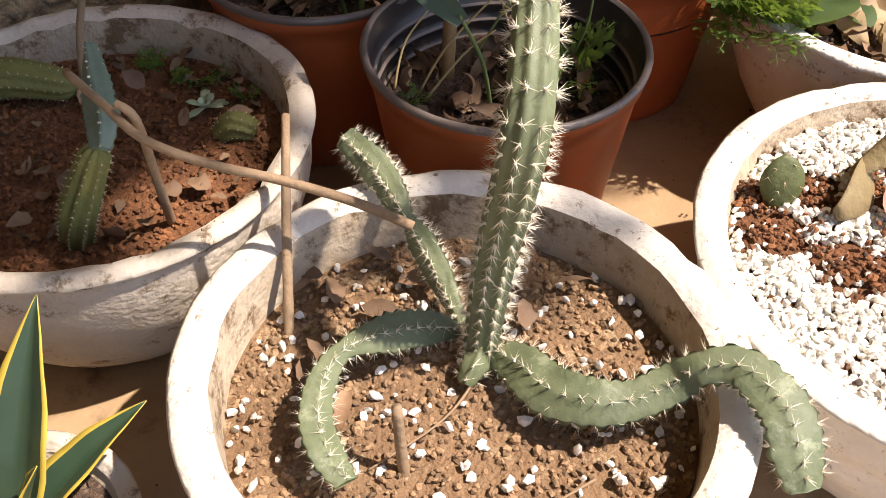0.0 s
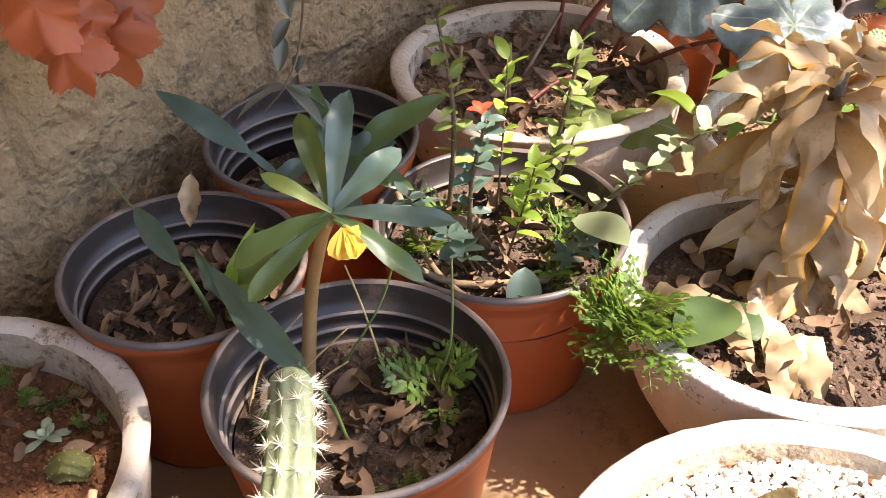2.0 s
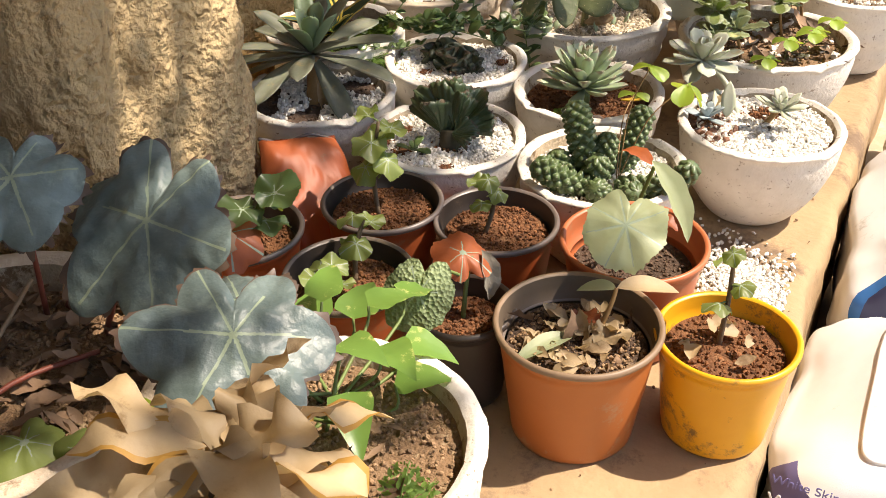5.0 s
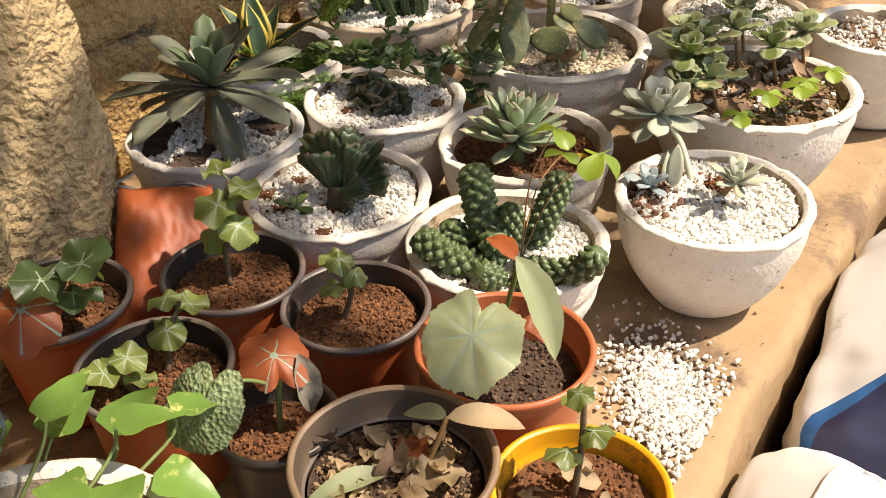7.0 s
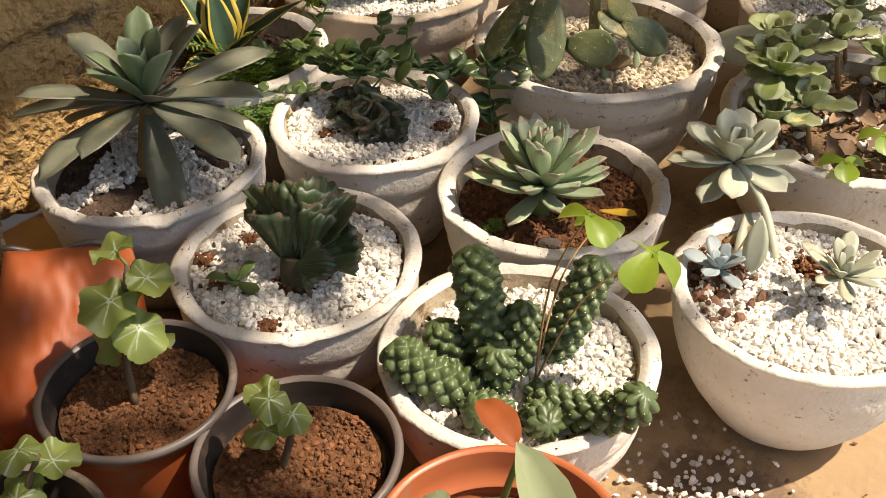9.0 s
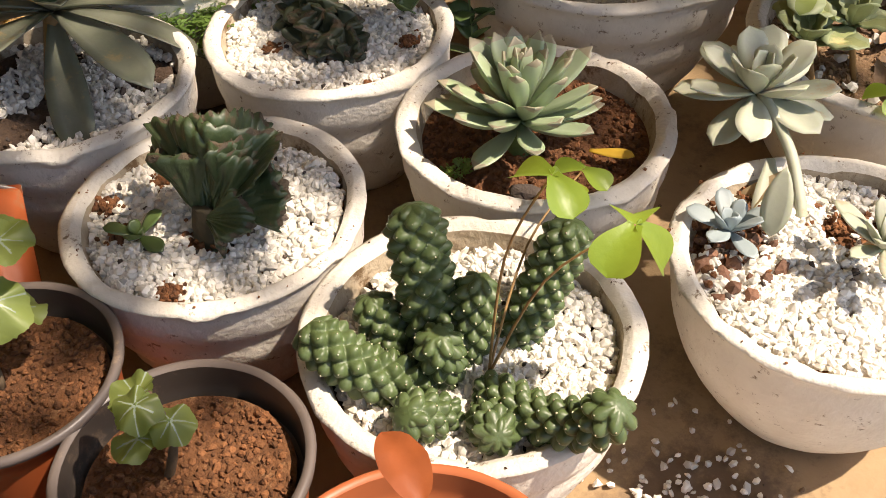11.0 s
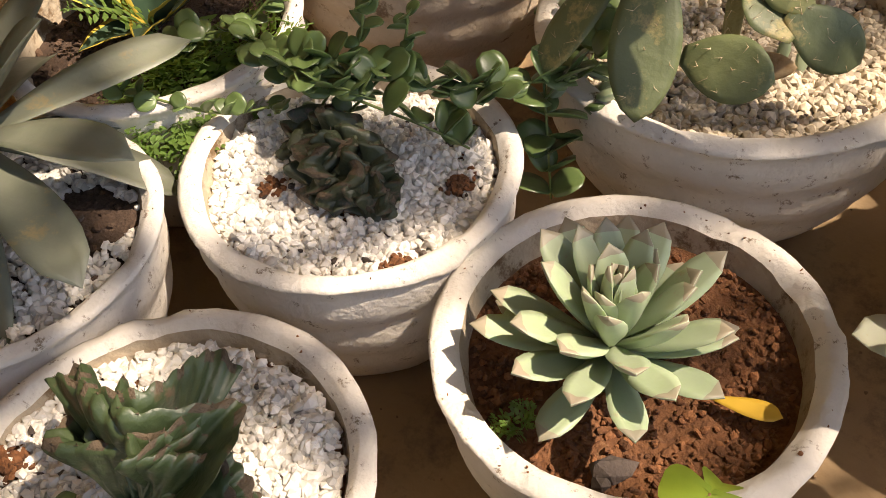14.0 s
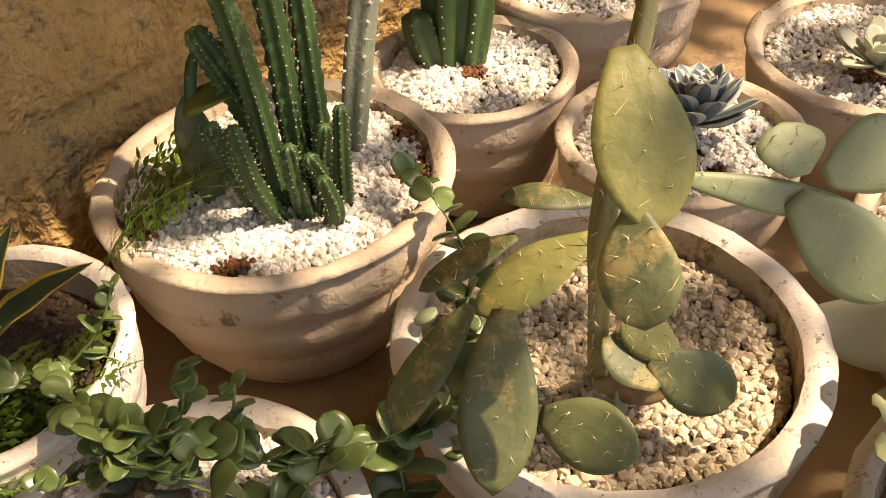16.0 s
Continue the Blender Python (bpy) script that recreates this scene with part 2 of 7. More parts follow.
DRY_EDGE = thin_leaf(mat("dry_ochre_edge", (0.46, 0.26, 0.05), (0.32, 0.17, 0.04), 20, 0.6, 0.2), 0.25, (0.6, 0.35, 0.08))
BROWNLEAF = mat("brown_litter", (0.28, 0.175, 0.10), (0.13, 0.075, 0.04), 20, 0.75, 0.4, 80, isl=0.5)
TWIG = mat("twig", (0.33, 0.23, 0.135), (0.20, 0.13, 0.075), 50, 0.8, 0.5, 160)
STEM = mat("woody_stem", (0.16, 0.11, 0.06), (0.09, 0.06, 0.035), 50, 0.8, 0.5, 150)
STEM_T = mat("tan_stem", (0.36, 0.21, 0.075), (0.22, 0.13, 0.05), 40, 0.6, 0.3, 150)
STEM_G = mat("green_stem", (0.16, 0.22, 0.06), (0.11, 0.15, 0.045), 40, 0.55, 0.2)
PETAL = thin_leaf(mat("yellow_petal", (0.75, 0.50, 0.06), (0.65, 0.40, 0.05), 20, 0.5, 0.1), 0.3, (0.8, 0.6, 0.1))
REDFLOWER = mat("red_petal", (0.70, 0.07, 0.02), (0.55, 0.05, 0.02), 20, 0.5, 0.1)
PINKLEAF = mat("pink_dry_leaf", (0.50, 0.22, 0.17), (0.38, 0.17, 0.12), 20, 0.6, 0.3)
BAGWHITE = mat("woven_sack_white", (0.80, 0.79, 0.77), (0.70, 0.69, 0.67), 9, 0.5, 0.12, 500, (0.5, 0.47, 0.42), 0.12, 6)
BAGBLUE = mat("print_blue", (0.03, 0.16, 0.42), (0.025, 0.12, 0.34), 20, 0.5, 0.1)
BAGNAVY = mat("print_navy", (0.035, 0.04, 0.10), (0.03, 0.032, 0.08), 20, 0.5, 0.1)
BAGPURPLE = mat("print_violet", (0.16, 0.15, 0.36), (0.13, 0.12, 0.30), 20, 0.5, 0.1)
STONE_DK = mat("dark_stone", (0.10, 0.075, 0.06), (0.06, 0.045, 0.035), 60, 0.9, 0.6, isl=0.4)

# ---- mesh helpers ----


class Geo:
    """Collects vertices and faces of one mesh."""

    def __init__(self):
        self.v, self.f, self.m = [], [], []

    def add(self, verts, faces, mi=0, M=None):
        k = len(self.v)
        self.v += [tuple(M @ Vector(p)) for p in verts] if M else [tuple(p) for p in verts]
        self.f += [tuple(i + k for i in q) for q in faces]
        self.m += mi if isinstance(mi, list) else [mi] * len(faces)
        return self


def as_mesh(name, g, mats, smooth=True):
    me = bpy.data.meshes.new(name)
    me.from_pydata(g.v, [], g.f)
    mats = mats if isinstance(mats, (list, tuple)) else [mats]
    for m in mats:
        me.materials.append(m)
    me.polygons.foreach_set("material_index", g.m)
    if smooth:
        me.polygons.foreach_set("use_smooth", [True] * len(g.f))
    me.update()
    return me


def part(name, g, mats, parent=None, label="", smooth=True):
    ob = new(name, as_mesh(name, g, mats, smooth))
    ob.parent = parent
    return tagged(ob, label)


def thing(name, at, label, category, group="", rz=0.0):
    ob = new(name)
    ob.empty_display_size = 0.02
    ob.matrix_world = Matrix.Translation(at) @ Matrix.Rotation(radians(rz), 4, "Z")
    return tagged(ob, label, category, group)


def lathe(g, prof, n=56, mi=0, wob=0.0, seed=0.0, closed_top=False, chip=0.0, zchip=1.0):
    """Turns a profile of (radius, height); wob: unevenness; chip: dents near the height zchip."""
    k = len(g.v)
    for j, (r, z) in enumerate(prof):
        for i in range(n):
            a = 2 * math.pi * i / n
            p = Vector((math.cos(a) * r, math.sin(a) * r, z))
            if wob:
                d = noise.noise(Vector((p.x * 9 + seed, p.y * 9, p.z * 9))) * wob * 0.6
                d += noise.noise(Vector((p.x * 3.2 + seed, p.y * 3.2, z * 0.5 + 7))) * wob * 1.1
                d += noise.noise(Vector((p.x * 40 + seed, p.y * 40, p.z * 40))) * wob * 0.35
                rr = r + d
                p.x, p.y = math.cos(a) * rr, math.sin(a) * rr
                if chip and z > zchip - 0.02:
                    c = noise.noise(Vector((p.x * 28 + seed, p.y * 28, 3.0)))
                    p.z -= chip * max(0.0, c - 0.18) * 3
                    p.z += noise.noise(Vector((p.x * 9 + seed, p.y * 9, 1.0))) * wob * 0.35 + noise.noise(Vector((p.x * 45 + seed, p.y * 45, 1.0))) * wob * 0.3
            g.v.append(tuple(p))
    for j in range(len(prof) - 1):
        for i in range(n):
            i2 = (i + 1) % n
            g.f.append((k + j * n + i, k + j * n + i2, k + (j + 1) * n + i2, k + (j + 1) * n + i))
            g.m.append(mi)
    if closed_top:
        g.f.append(tuple(k + (len(prof) - 1) * n + i for i in range(n)))
        g.m.append(mi)
    return g


def tube(g, pts, radii, n=7, mi=0, ribs=0, rib_depth=0.0, cap=True):
    """A round rod along points; ribs deepen its section into a star."""
    pts = [Vector(p) for p in pts]
    if not isinstance(radii, (list, tuple)):
        radii = [radii] * len(pts)
    k = len(g.v)
    side = None
    for j, p in enumerate(pts):
        d = (pts[min(j + 1, len(pts) - 1)] - pts[max(j - 1, 0)]).normalized()
        if side is None:
            side = d.cross(Vector((0.31, 0.2, 0.93)))
            if side.length < 0.1:
                side = d.cross(Vector((1, 0, 0)))
        side = (side - d * side.dot(d)).normalized()
        up = d.cross(side)
        for i in range(n):
            a = 2 * math.pi * i / n
            r = radii[j] * (1 + (rib_depth * math.cos(ribs * a) if ribs else 0))
            g.v.append(tuple(p + side * math.cos(a) * r + up * math.sin(a) * r))
    for j in range(len(pts) - 1):
        for i in range(n):
            i2 = (i + 1) % n
            g.f.append((k + j * n + i, k + j * n + i2, k + (j + 1) * n + i2, k + (j + 1) * n + i))
            g.m.append(mi)
    if cap:
        g.f.append(tuple(k + i for i in reversed(range(n))))
        g.f.append(tuple(k + (len(pts) - 1) * n + i for i in range(n)))
        g.m += [mi, mi]
    return g


def smooth_line(pts, steps=5):
    """More points along a smooth line through the given ones."""
    P = [Vector(p) for p in pts]
    out = []
    for i in range(len(P) - 1):
        a, b, c, d = P[max(i - 1, 0)], P[i], P[i + 1], P[min(i + 2, len(P) - 1)]
        for s in range(steps):
            t = s / steps
            out.append(0.5 * (2 * b + (c - a) * t + (2 * a - 5 * b + 4 * c - d) * t * t + (3 * b - a - 3 * c + d) * t ** 3))
    return out + [P[-1]]


WIDTHS = {
    "oval": lambda u: math.sin(math.pi * min(1, u ** 0.85)) ** 0.75,
    "ob": lambda u: (0.30 + 0.70 * math.sin(math.pi * 0.5 * min(1, u / 0.68)) ** 1.4) * (1 if u < 0.68 else max(0.0, 1 - ((u - 0.68) / 0.32) ** 2.2) ** 0.6),
    "lance": lambda u: (0.45 + 0.55 * math.sin(math.pi * 0.5 * min(1, u / 0.35))) * (1 if u < 0.35 else max(0.0, 1 - ((u - 0.35) / 0.65) ** 1.7)),
    "strap": lambda u: 0.9 if u < 0.55 else 0.9 * max(0.0, 1 - ((u - 0.55) / 0.45) ** 1.6),
    "round": lambda u: math.sqrt(max(0.0, 1 - (2 * u - 1) ** 2)) ** 0.9,
    "pad": lambda u: max(0.16 * (1 - u), math.sin(math.pi * min(1, 0.04 + 0.96 * u ** 1.25)) ** 0.6),
    "heart": lambda u: (1 - (1 - min(1, u / 0.18)) ** 2) ** 0.5 * (1 - max(0, (u - 0.1) / 0.9) ** 1.5),
}


def blade(g, M, L, W, shape="oval", bend=0.0, fold=0.15, thick=0.0, nu=8, nv=4, wave=0.0, waves=3.0, twist=0.0, mi=0, edge_mi=None, tip_mi=None, ph=0.0, curl=0.0):
    """A leaf from its base along +y, facing +z; bend: degrees by which it arches down along its length."""
    w = WIDTHS[shape]
    rows, pos = [], Vector((0, 0, 0))
    for i in range(nu + 1):
        u = i / nu
        a = -radians(bend) * u + radians(curl) * math.sin(8.0 * u + ph) * u
        if i:
            pos = pos + Vector((0, math.cos(a), math.sin(a))) * (L / nu)
        nrm = Vector((0, -math.sin(a), math.cos(a)))
        tw = radians(twist) * u
        wd = max(w(u), 0.02) * W * 0.5
        row = []
        for j in range(nv + 1):
            v = 2 * j / nv - 1
            lift = fold * abs(v) * wd + wave * wd * abs(v) * math.sin(waves * 2 * math.pi * u + ph + (1.7 if v < 0 else 0))
            x, z = v * wd, lift
            x, z = x * math.cos(tw) - z * math.sin(tw), x * math.sin(tw) + z * math.cos(tw)
            row.append((x, z, v, nrm, pos.copy(), u))
        rows.append(row)
    verts, faces, mis = [], [], []
    prof = lambda u: (0.35 + 0.65 * math.sin(math.pi * min(1, 0.12 + u * 0.8))) * (1 - 0.6 * u ** 6)
    for row in rows:
        for x, z, v, nrm, p, u in row:
            t = thick * 0.4 * max(0.0, 1 - v * v) ** 0.6 * prof(u) if thick else 0
            verts.append(p + Vector((x, 0, 0)) + nrm * (z + t))
    n = nv + 1

    def pick(i, j):
        if tip_mi is not None and i >= nu - 1:
            return tip_mi
        return edge_mi if edge_mi is not None and (j == 0 or j == nv - 1) else mi
    for i in range(nu):
        for j in range(nv):
            faces.append((i * n + j, i * n + j + 1, (i + 1) * n + j + 1, (i + 1) * n + j))
            mis.append(pick(i, j))
    if thick:
        k = len(verts)
        for row in rows:
            for x, z, v, nrm, p, u in row:
                t = thick * 0.6 * max(0.0, 1 - v * v) ** 0.6 * prof(u)
                verts.append(p + Vector((x, 0, 0)) + nrm * (z - t - 0.0004))
        for i in range(nu):
            for j in range(nv):
                faces.append((k + i * n + j, k + (i + 1) * n + j, k + (i + 1) * n + j + 1, k + i * n + j + 1))
                mis.append(pick(i, j))
        ring = [j for j in range(n)] + [i * n + nv for i in range(1, nu + 1)] + [nu * n + j for j in range(nv - 1, -1, -1)] + [i * n for i in range(nu - 1, 0, -1)]
        for a, b in zip(ring, ring[1:] + ring[:1]):
            faces.append((a, k + a, k + b, b))
            mis.append(mi if edge_mi is None else edge_mi)
    return g.add(verts, faces, mis, M)


def aim(at, az, el, roll=0.0):
    """A frame at a place whose +y points to bearing az (from +x, degrees) and rises by el."""
    return Matrix.Translation(at) @ Matrix.Rotation(radians(az - 90), 4, "Z") @ Matrix.Rotation(radians(el), 4, "X") @ Matrix.Rotation(radians(roll), 4, "Y")


ICO_V, ICO_F = [], []
_b = bmesh.new()
bmesh.ops.create_icosphere(_b, subdivisions=1, radius=1.0)
ICO_V = np.array([v.co[:] for v in _b.verts])
ICO_F = np.array([[v.index for v in f.verts] for f in _b.faces])
_b.free()


def chips(name, places, size, material, parent, flat=0.7, seed=1, kind="stuff", label="", smooth=False):
    """Many small stones in one mesh."""
    rng = np.random.default_rng(seed)
    n = len(places)
    P = np.array(places)
    nv, nf = len(ICO_V), len(ICO_F)
    V = np.repeat(ICO_V[None], n, 0) * (1 + rng.uniform(-0.28, 0.28, (n, nv, 1)))
    V = V * rng.uniform(0.6, 1.15, (n, 1, 3)) * np.array([1.15, 0.85, flat])
    q = rng.normal(size=(n, 4)) * np.array([1.0, 0.5, 0.5, 1.0])
    q /= np.linalg.norm(q, axis=1)[:, None]
    w, x, y, z = q.T
    R = np.stack([1 - 2 * (y * y + z * z), 2 * (x * y - z * w), 2 * (x * z + y * w), 2 * (x * y + z * w), 1 - 2 * (x * x + z * z), 2 * (y * z - x * w),
                  2 * (x * z - y * w), 2 * (y * z + x * w), 1 - 2 * (x * x + y * y)], 1).reshape(n, 3, 3)
    s = rng.uniform(size[0], size[1], n)
    V = np.einsum("nij,nvj->nvi", R, V) * s[:, None, None] + P[:, None, :]
    F = ICO_F[None] + (np.arange(n) * nv)[:, None, None]
    me = bpy.data.meshes.new(name)
    me.vertices.add(n * nv)
    me.vertices.foreach_set("co", V.ravel())
    me.loops.add(n * nf * 3)
    me.loops.foreach_set("vertex_index", F.ravel().astype(np.int32))
    me.polygons.add(n * nf)
    me.polygons.foreach_set("loop_start", np.arange(n * nf, dtype=np.int32) * 3)
    me.update(calc_edges=True)
    me.materials.append(material)
    me.polygons.foreach_set("use_smooth", [smooth] * (n * nf))
    me.update()
    ob = new(name, me)
    ob.parent = parent
    return tagged(ob, label, kind=kind)


# ---- setting: ledge, ground, wall, pillar, roof ----


def relief(s, z, seed, amp):
    d = noise.noise(Vector((s * 5 + seed, z * 5, seed))) * amp
    d += noise.noise(Vector((s * 16 + seed, z * 16, seed))) * amp * 0.5
    d += noise.noise(Vector((s * 44, z * 44, seed))) * amp * 0.5
    d -= amp * 0.9 * max(0.0, noise.noise(Vector((s * 24 + 3, z * 24, seed + 5))) - 0.25)
    return d


def wall_sheet(name, s0, s1, o, z0, z1, step, thick, amp, material, seed, courses=None):
    """A rough wall with thickness; courses: the height and length of its blocks, whose joints are sunk."""
    g = Geo()
    ns, nz = int((s1 - s0) / step), int((z1 - z0) / step)
    for j in range(nz + 1):
        for i in range(ns + 1):
            s, z = s0 + (s1 - s0) * i / ns, z0 + (z1 - z0) * j / nz
            d = relief(s, z, seed, amp)
            if courses:
                ch, cl = courses
                zz = z + 0.012 * noise.noise(Vector((s * 4, z * 4, 9)))
                row = math.floor(zz / ch)
                ss = s + 0.5 * cl * (row % 2) + 0.012 * noise.noise(Vector((s * 4, z * 4, 4)))
                e = min(zz - row * ch, (row + 1) * ch - zz, (ss % cl), cl - (ss % cl))
                d -= 0.030 * max(0.0, 1 - e / 0.013) * max(0.0, 0.35 + 1.6 * noise.noise(Vector((s * 4, z * 4, 2))))
                d += 0.010 * noise.noise(Vector((row * 3.1, math.floor(ss / cl) * 5.7, 1)))
            g.v.append((s, -(o + d), z))
    n = ns + 1
    for j in range(nz):
        for i in range(ns):
            g.f.append((j * n + i, j * n + i + 1, (j + 1) * n + i + 1, (j + 1) * n + i))
            g.m.append(0)
    b = len(g.v)
    g.v += [(s0, -(o - thick), z0), (s1, -(o - thick), z0), (s1, -(o - thick), z1), (s0, -(o - thick), z1)]
    g.f += [(b + 1, b, b + 3, b + 2), tuple([b, b + 1] + list(range(ns, -1, -1))), tuple([b + 2, b + 3] + list(range(nz * n, nz * n + ns + 1))),
            tuple([b + 3, b] + [j * n for j in range(nz + 1)]), tuple([b + 1, b + 2] + [j * n + ns for j in range(nz, -1, -1)])]
    g.m += [0] * 5
    ob = part(name, g, material)
    ob.matrix_world = SITE.copy()
    return tagged(ob, kind="structure")


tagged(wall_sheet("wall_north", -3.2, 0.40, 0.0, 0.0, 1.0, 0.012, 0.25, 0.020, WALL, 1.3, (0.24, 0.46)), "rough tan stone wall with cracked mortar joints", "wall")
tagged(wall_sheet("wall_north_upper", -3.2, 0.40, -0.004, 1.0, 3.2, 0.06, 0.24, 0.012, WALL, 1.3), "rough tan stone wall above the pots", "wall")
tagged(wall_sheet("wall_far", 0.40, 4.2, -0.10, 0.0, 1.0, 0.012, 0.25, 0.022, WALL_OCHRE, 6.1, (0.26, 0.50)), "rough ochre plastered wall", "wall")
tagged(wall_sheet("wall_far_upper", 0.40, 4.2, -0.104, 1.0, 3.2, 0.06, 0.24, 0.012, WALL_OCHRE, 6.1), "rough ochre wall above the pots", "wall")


def make_pillar():
    """A rounded, pitted rendered pillar that stands out from the wall."""
    g = Geo()
    out = []
    s0, s1, depth, r = 0.36, 0.79, 0.26, 0.05
    outline = [(s0, -0.12), (s0, 0.0)] + [(s0, depth * k / 14) for k in range(1, 12)]
    outline += [(s0 + r - r * math.cos(a), depth - r + r * math.sin(a)) for a in np.linspace(0, math.pi / 2, 6)]
    outline += [(s0 + r + (s1 - s0 - 2 * r) * k / 24, depth) for k in range(1, 24)]
    outline += [(s1 - r + r * math.sin(a), depth - r + r * math.cos(a)) for a in np.linspace(0, math.pi / 2, 6)]
    outline += [(s1, depth * k / 14) for k in range(11, -1, -1)] + [(s1, -0.12)]
    nz = 150
    for j in range(nz + 1):
        z = 3.2 * (j / nz) ** 1.6
        for k, (s, o) in enumerate(outline):
            amp = 0.022 if 1 < k < len(outline) - 2 else 0
            d = 1.3 * amp * noise.noise(Vector((s * 9, o * 9, z * 2.2))) + 0.7 * amp * noise.noise(Vector((s * 30, o * 30, z * 5))) + amp * 0.7 * noise.noise(Vector((s * 26, o * 26, z * 14))) + amp * 0.4 * noise.noise(Vector((s * 70, o * 70, z * 50)))
            cs, co = s - (s0 + s1) / 2, o - 0.1
            ln = math.hypot(cs, co) or 1
            g.v.append((s + cs / ln * d, -(o + co / ln * d), z))
    n = len(outline)
    for j in range(nz):
        for k in range(n - 1):
            g.f.append((j * n + k, j * n + k + 1, (j + 1) * n + k + 1, (j + 1) * n + k))
            g.m.append(0)
        g.f.append((j * n + n - 1, j * n, (j + 1) * n, (j + 1) * n + n - 1))
        g.m.append(0)
    g.f += [tuple(range(n))[::-1], tuple(nz * n + k for k in range(n))]
    g.m += [0, 0]
    ob = part("pillar", g, PILLAR)
    ob.matrix_world = SITE.copy()
    tagged(ob, "pitted grey-brown rendered pillar against the wall", "pillar", kind="structure")


make_pillar()


def make_ledge():
    """The raised cement ledge with a worn, rounded front edge."""
    g = Geo()
    s0, s1, edge, drop = -3.2, 4.2, 1.23, -0.36
    cols = [-0.09 + (edge - 0.03 + 0.09) * k / 60 for k in range(61)]
    section = [(o, 0.0) for o in cols] + [(edge - 0.03 + 0.03 * math.sin(a), -0.03 + 0.03 * math.cos(a)) for a in np.linspace(0.3, math.pi / 2, 5)] + [(edge + 0.002, drop * k / 6) for k in range(1, 7)]
    ns = 260
    n = len(section)
    for i in range(ns + 1):
        s = s0 + (s1 - s0) * i / ns
        for k, (o, z) in enumerate(section):
            dz = 0.0025 * noise.noise(Vector((s * 6, o * 6, 2))) + 0.0012 * noise.noise(Vector((s * 30, o * 30, 2))) if k < 61 else 0
            do = 0.014 * noise.noise(Vector((s * 5, z * 6, 5))) + 0.007 * noise.noise(Vector((s * 22, z * 22, 5))) if k > 58 else 0
            g.v.append((s, -(o + do), z + dz - 0.002))
    for i in range(ns):
        for k in range(n - 1):
            g.f.append((i * n + k, i * n + k + 1, (i + 1) * n + k + 1, (i + 1) * n + k))
            g.m.append(0)
    ob = part("floor", g, SCREED)
    ob.matrix_world = SITE.copy()
    tagged(ob, "raised tan cement ledge with a worn front edge", "ledge", kind="structure")


make_ledge()
g = Geo()
g.add([(-60, -60, -0.36), (60, -60, -0.36), (60, 60, -0.36), (-60, 60, -0.36)], [(0, 1, 2, 3)])
tagged(part("ground", g, DIRT), "dry sandy earth beside the ledge", "ground", kind="structure")


def make_roof():
    """A guessed, unseen roof with leaves added at a ragged eave to fleck the sun; it draws back over the far bowls."""
    EAVE, BACK, STEP = 1.23 + ROOF_OUT, 1.23 + ROOF_OUT - 0.42, 1.35
    g = Geo()
    z = 3.2
    for s0, s1, out in ((-9.0, STEP, EAVE), (STEP, 9.0, BACK)):
        pts = [(s0, 0.35), (s1, 0.35), (s1, -out), (s0, -out)]
        g.add([(x, y, z) for x, y in pts] + [(x, y, z + 0.08) for x, y in pts], [(3, 2, 1, 0), (4, 5, 6, 7), (0, 1, 5, 4), (1, 2, 6, 5), (2, 3, 7, 6), (3, 0, 4, 7)])
    ob = part("ceiling", g, ROOF)
    ob.matrix_world = SITE.copy()
    tagged(ob, "unseen brown roof added to shade the ledge", "roof", kind="structure")
    rng = random.Random(4)
    g = Geo()

    def leaf(s, o):
        blade(g, aim((s, -o, z - rng.uniform(0, 0.25)), rng.uniform(0, 360), rng.uniform(-60, 20), rng.uniform(-50, 50)), rng.uniform(0.07, 0.15), rng.uniform(0.04, 0.08), "oval", 25, 0.2, nu=4, nv=2)
    for k in range(2400):
        s, q = rng.uniform(-5.0, STEP), rng.random() ** 1.7
        if noise.noise(Vector((s * 2.2, q * 1.5, 3.0))) >= -0.05 + 0.25 * q and k % 2:
            leaf(s, EAVE + 0.62 * q)
    # extra clump of leaves added to keep sun off the nursery pots
    for k in range(40):
        leaf(rng.uniform(0.10, 0.50), rng.uniform(EAVE, EAVE + 0.28))
    # sparser added leaves that dapple the far bowls
    for k in range(1050):
        s, o = rng.uniform(STEP, 5.0), rng.uniform(BACK, EAVE + 0.55)
        if noise.noise(Vector((s * 3.0, o * 3.0, 8.0))) > -0.30:
            leaf(s, o)
    fr = part("shade_foliage", g, SHADELEAF, ob)
    tagged(fr, kind="stuff")


ROOF_OUT = 0.74
make_roof()
# plain walls that close the two ends
for name, s in (("wall_end", -3.2), ("wall_end_far", 4.2)):
    g = Geo()
    sgn = -0.2 if s < 0 else 0.2
    q = [(s, 0.3), (s + sgn, 0.3), (s + sgn, -1.2), (s, -1.2)]
    g.add([(x, y, -0.36) for x, y in q] + [(x, y, 3.2) for x, y in q], [(3, 2, 1, 0), (4, 5, 6, 7), (0, 1, 5, 4), (1, 2, 6, 5), (2, 3, 7, 6), (3, 0, 4, 7)])
    ob = part(name, g, WALL)
    ob.matrix_world = SITE.copy()
    tagged(ob, "plain tan end wall of the ledge", "wall", kind="structure")

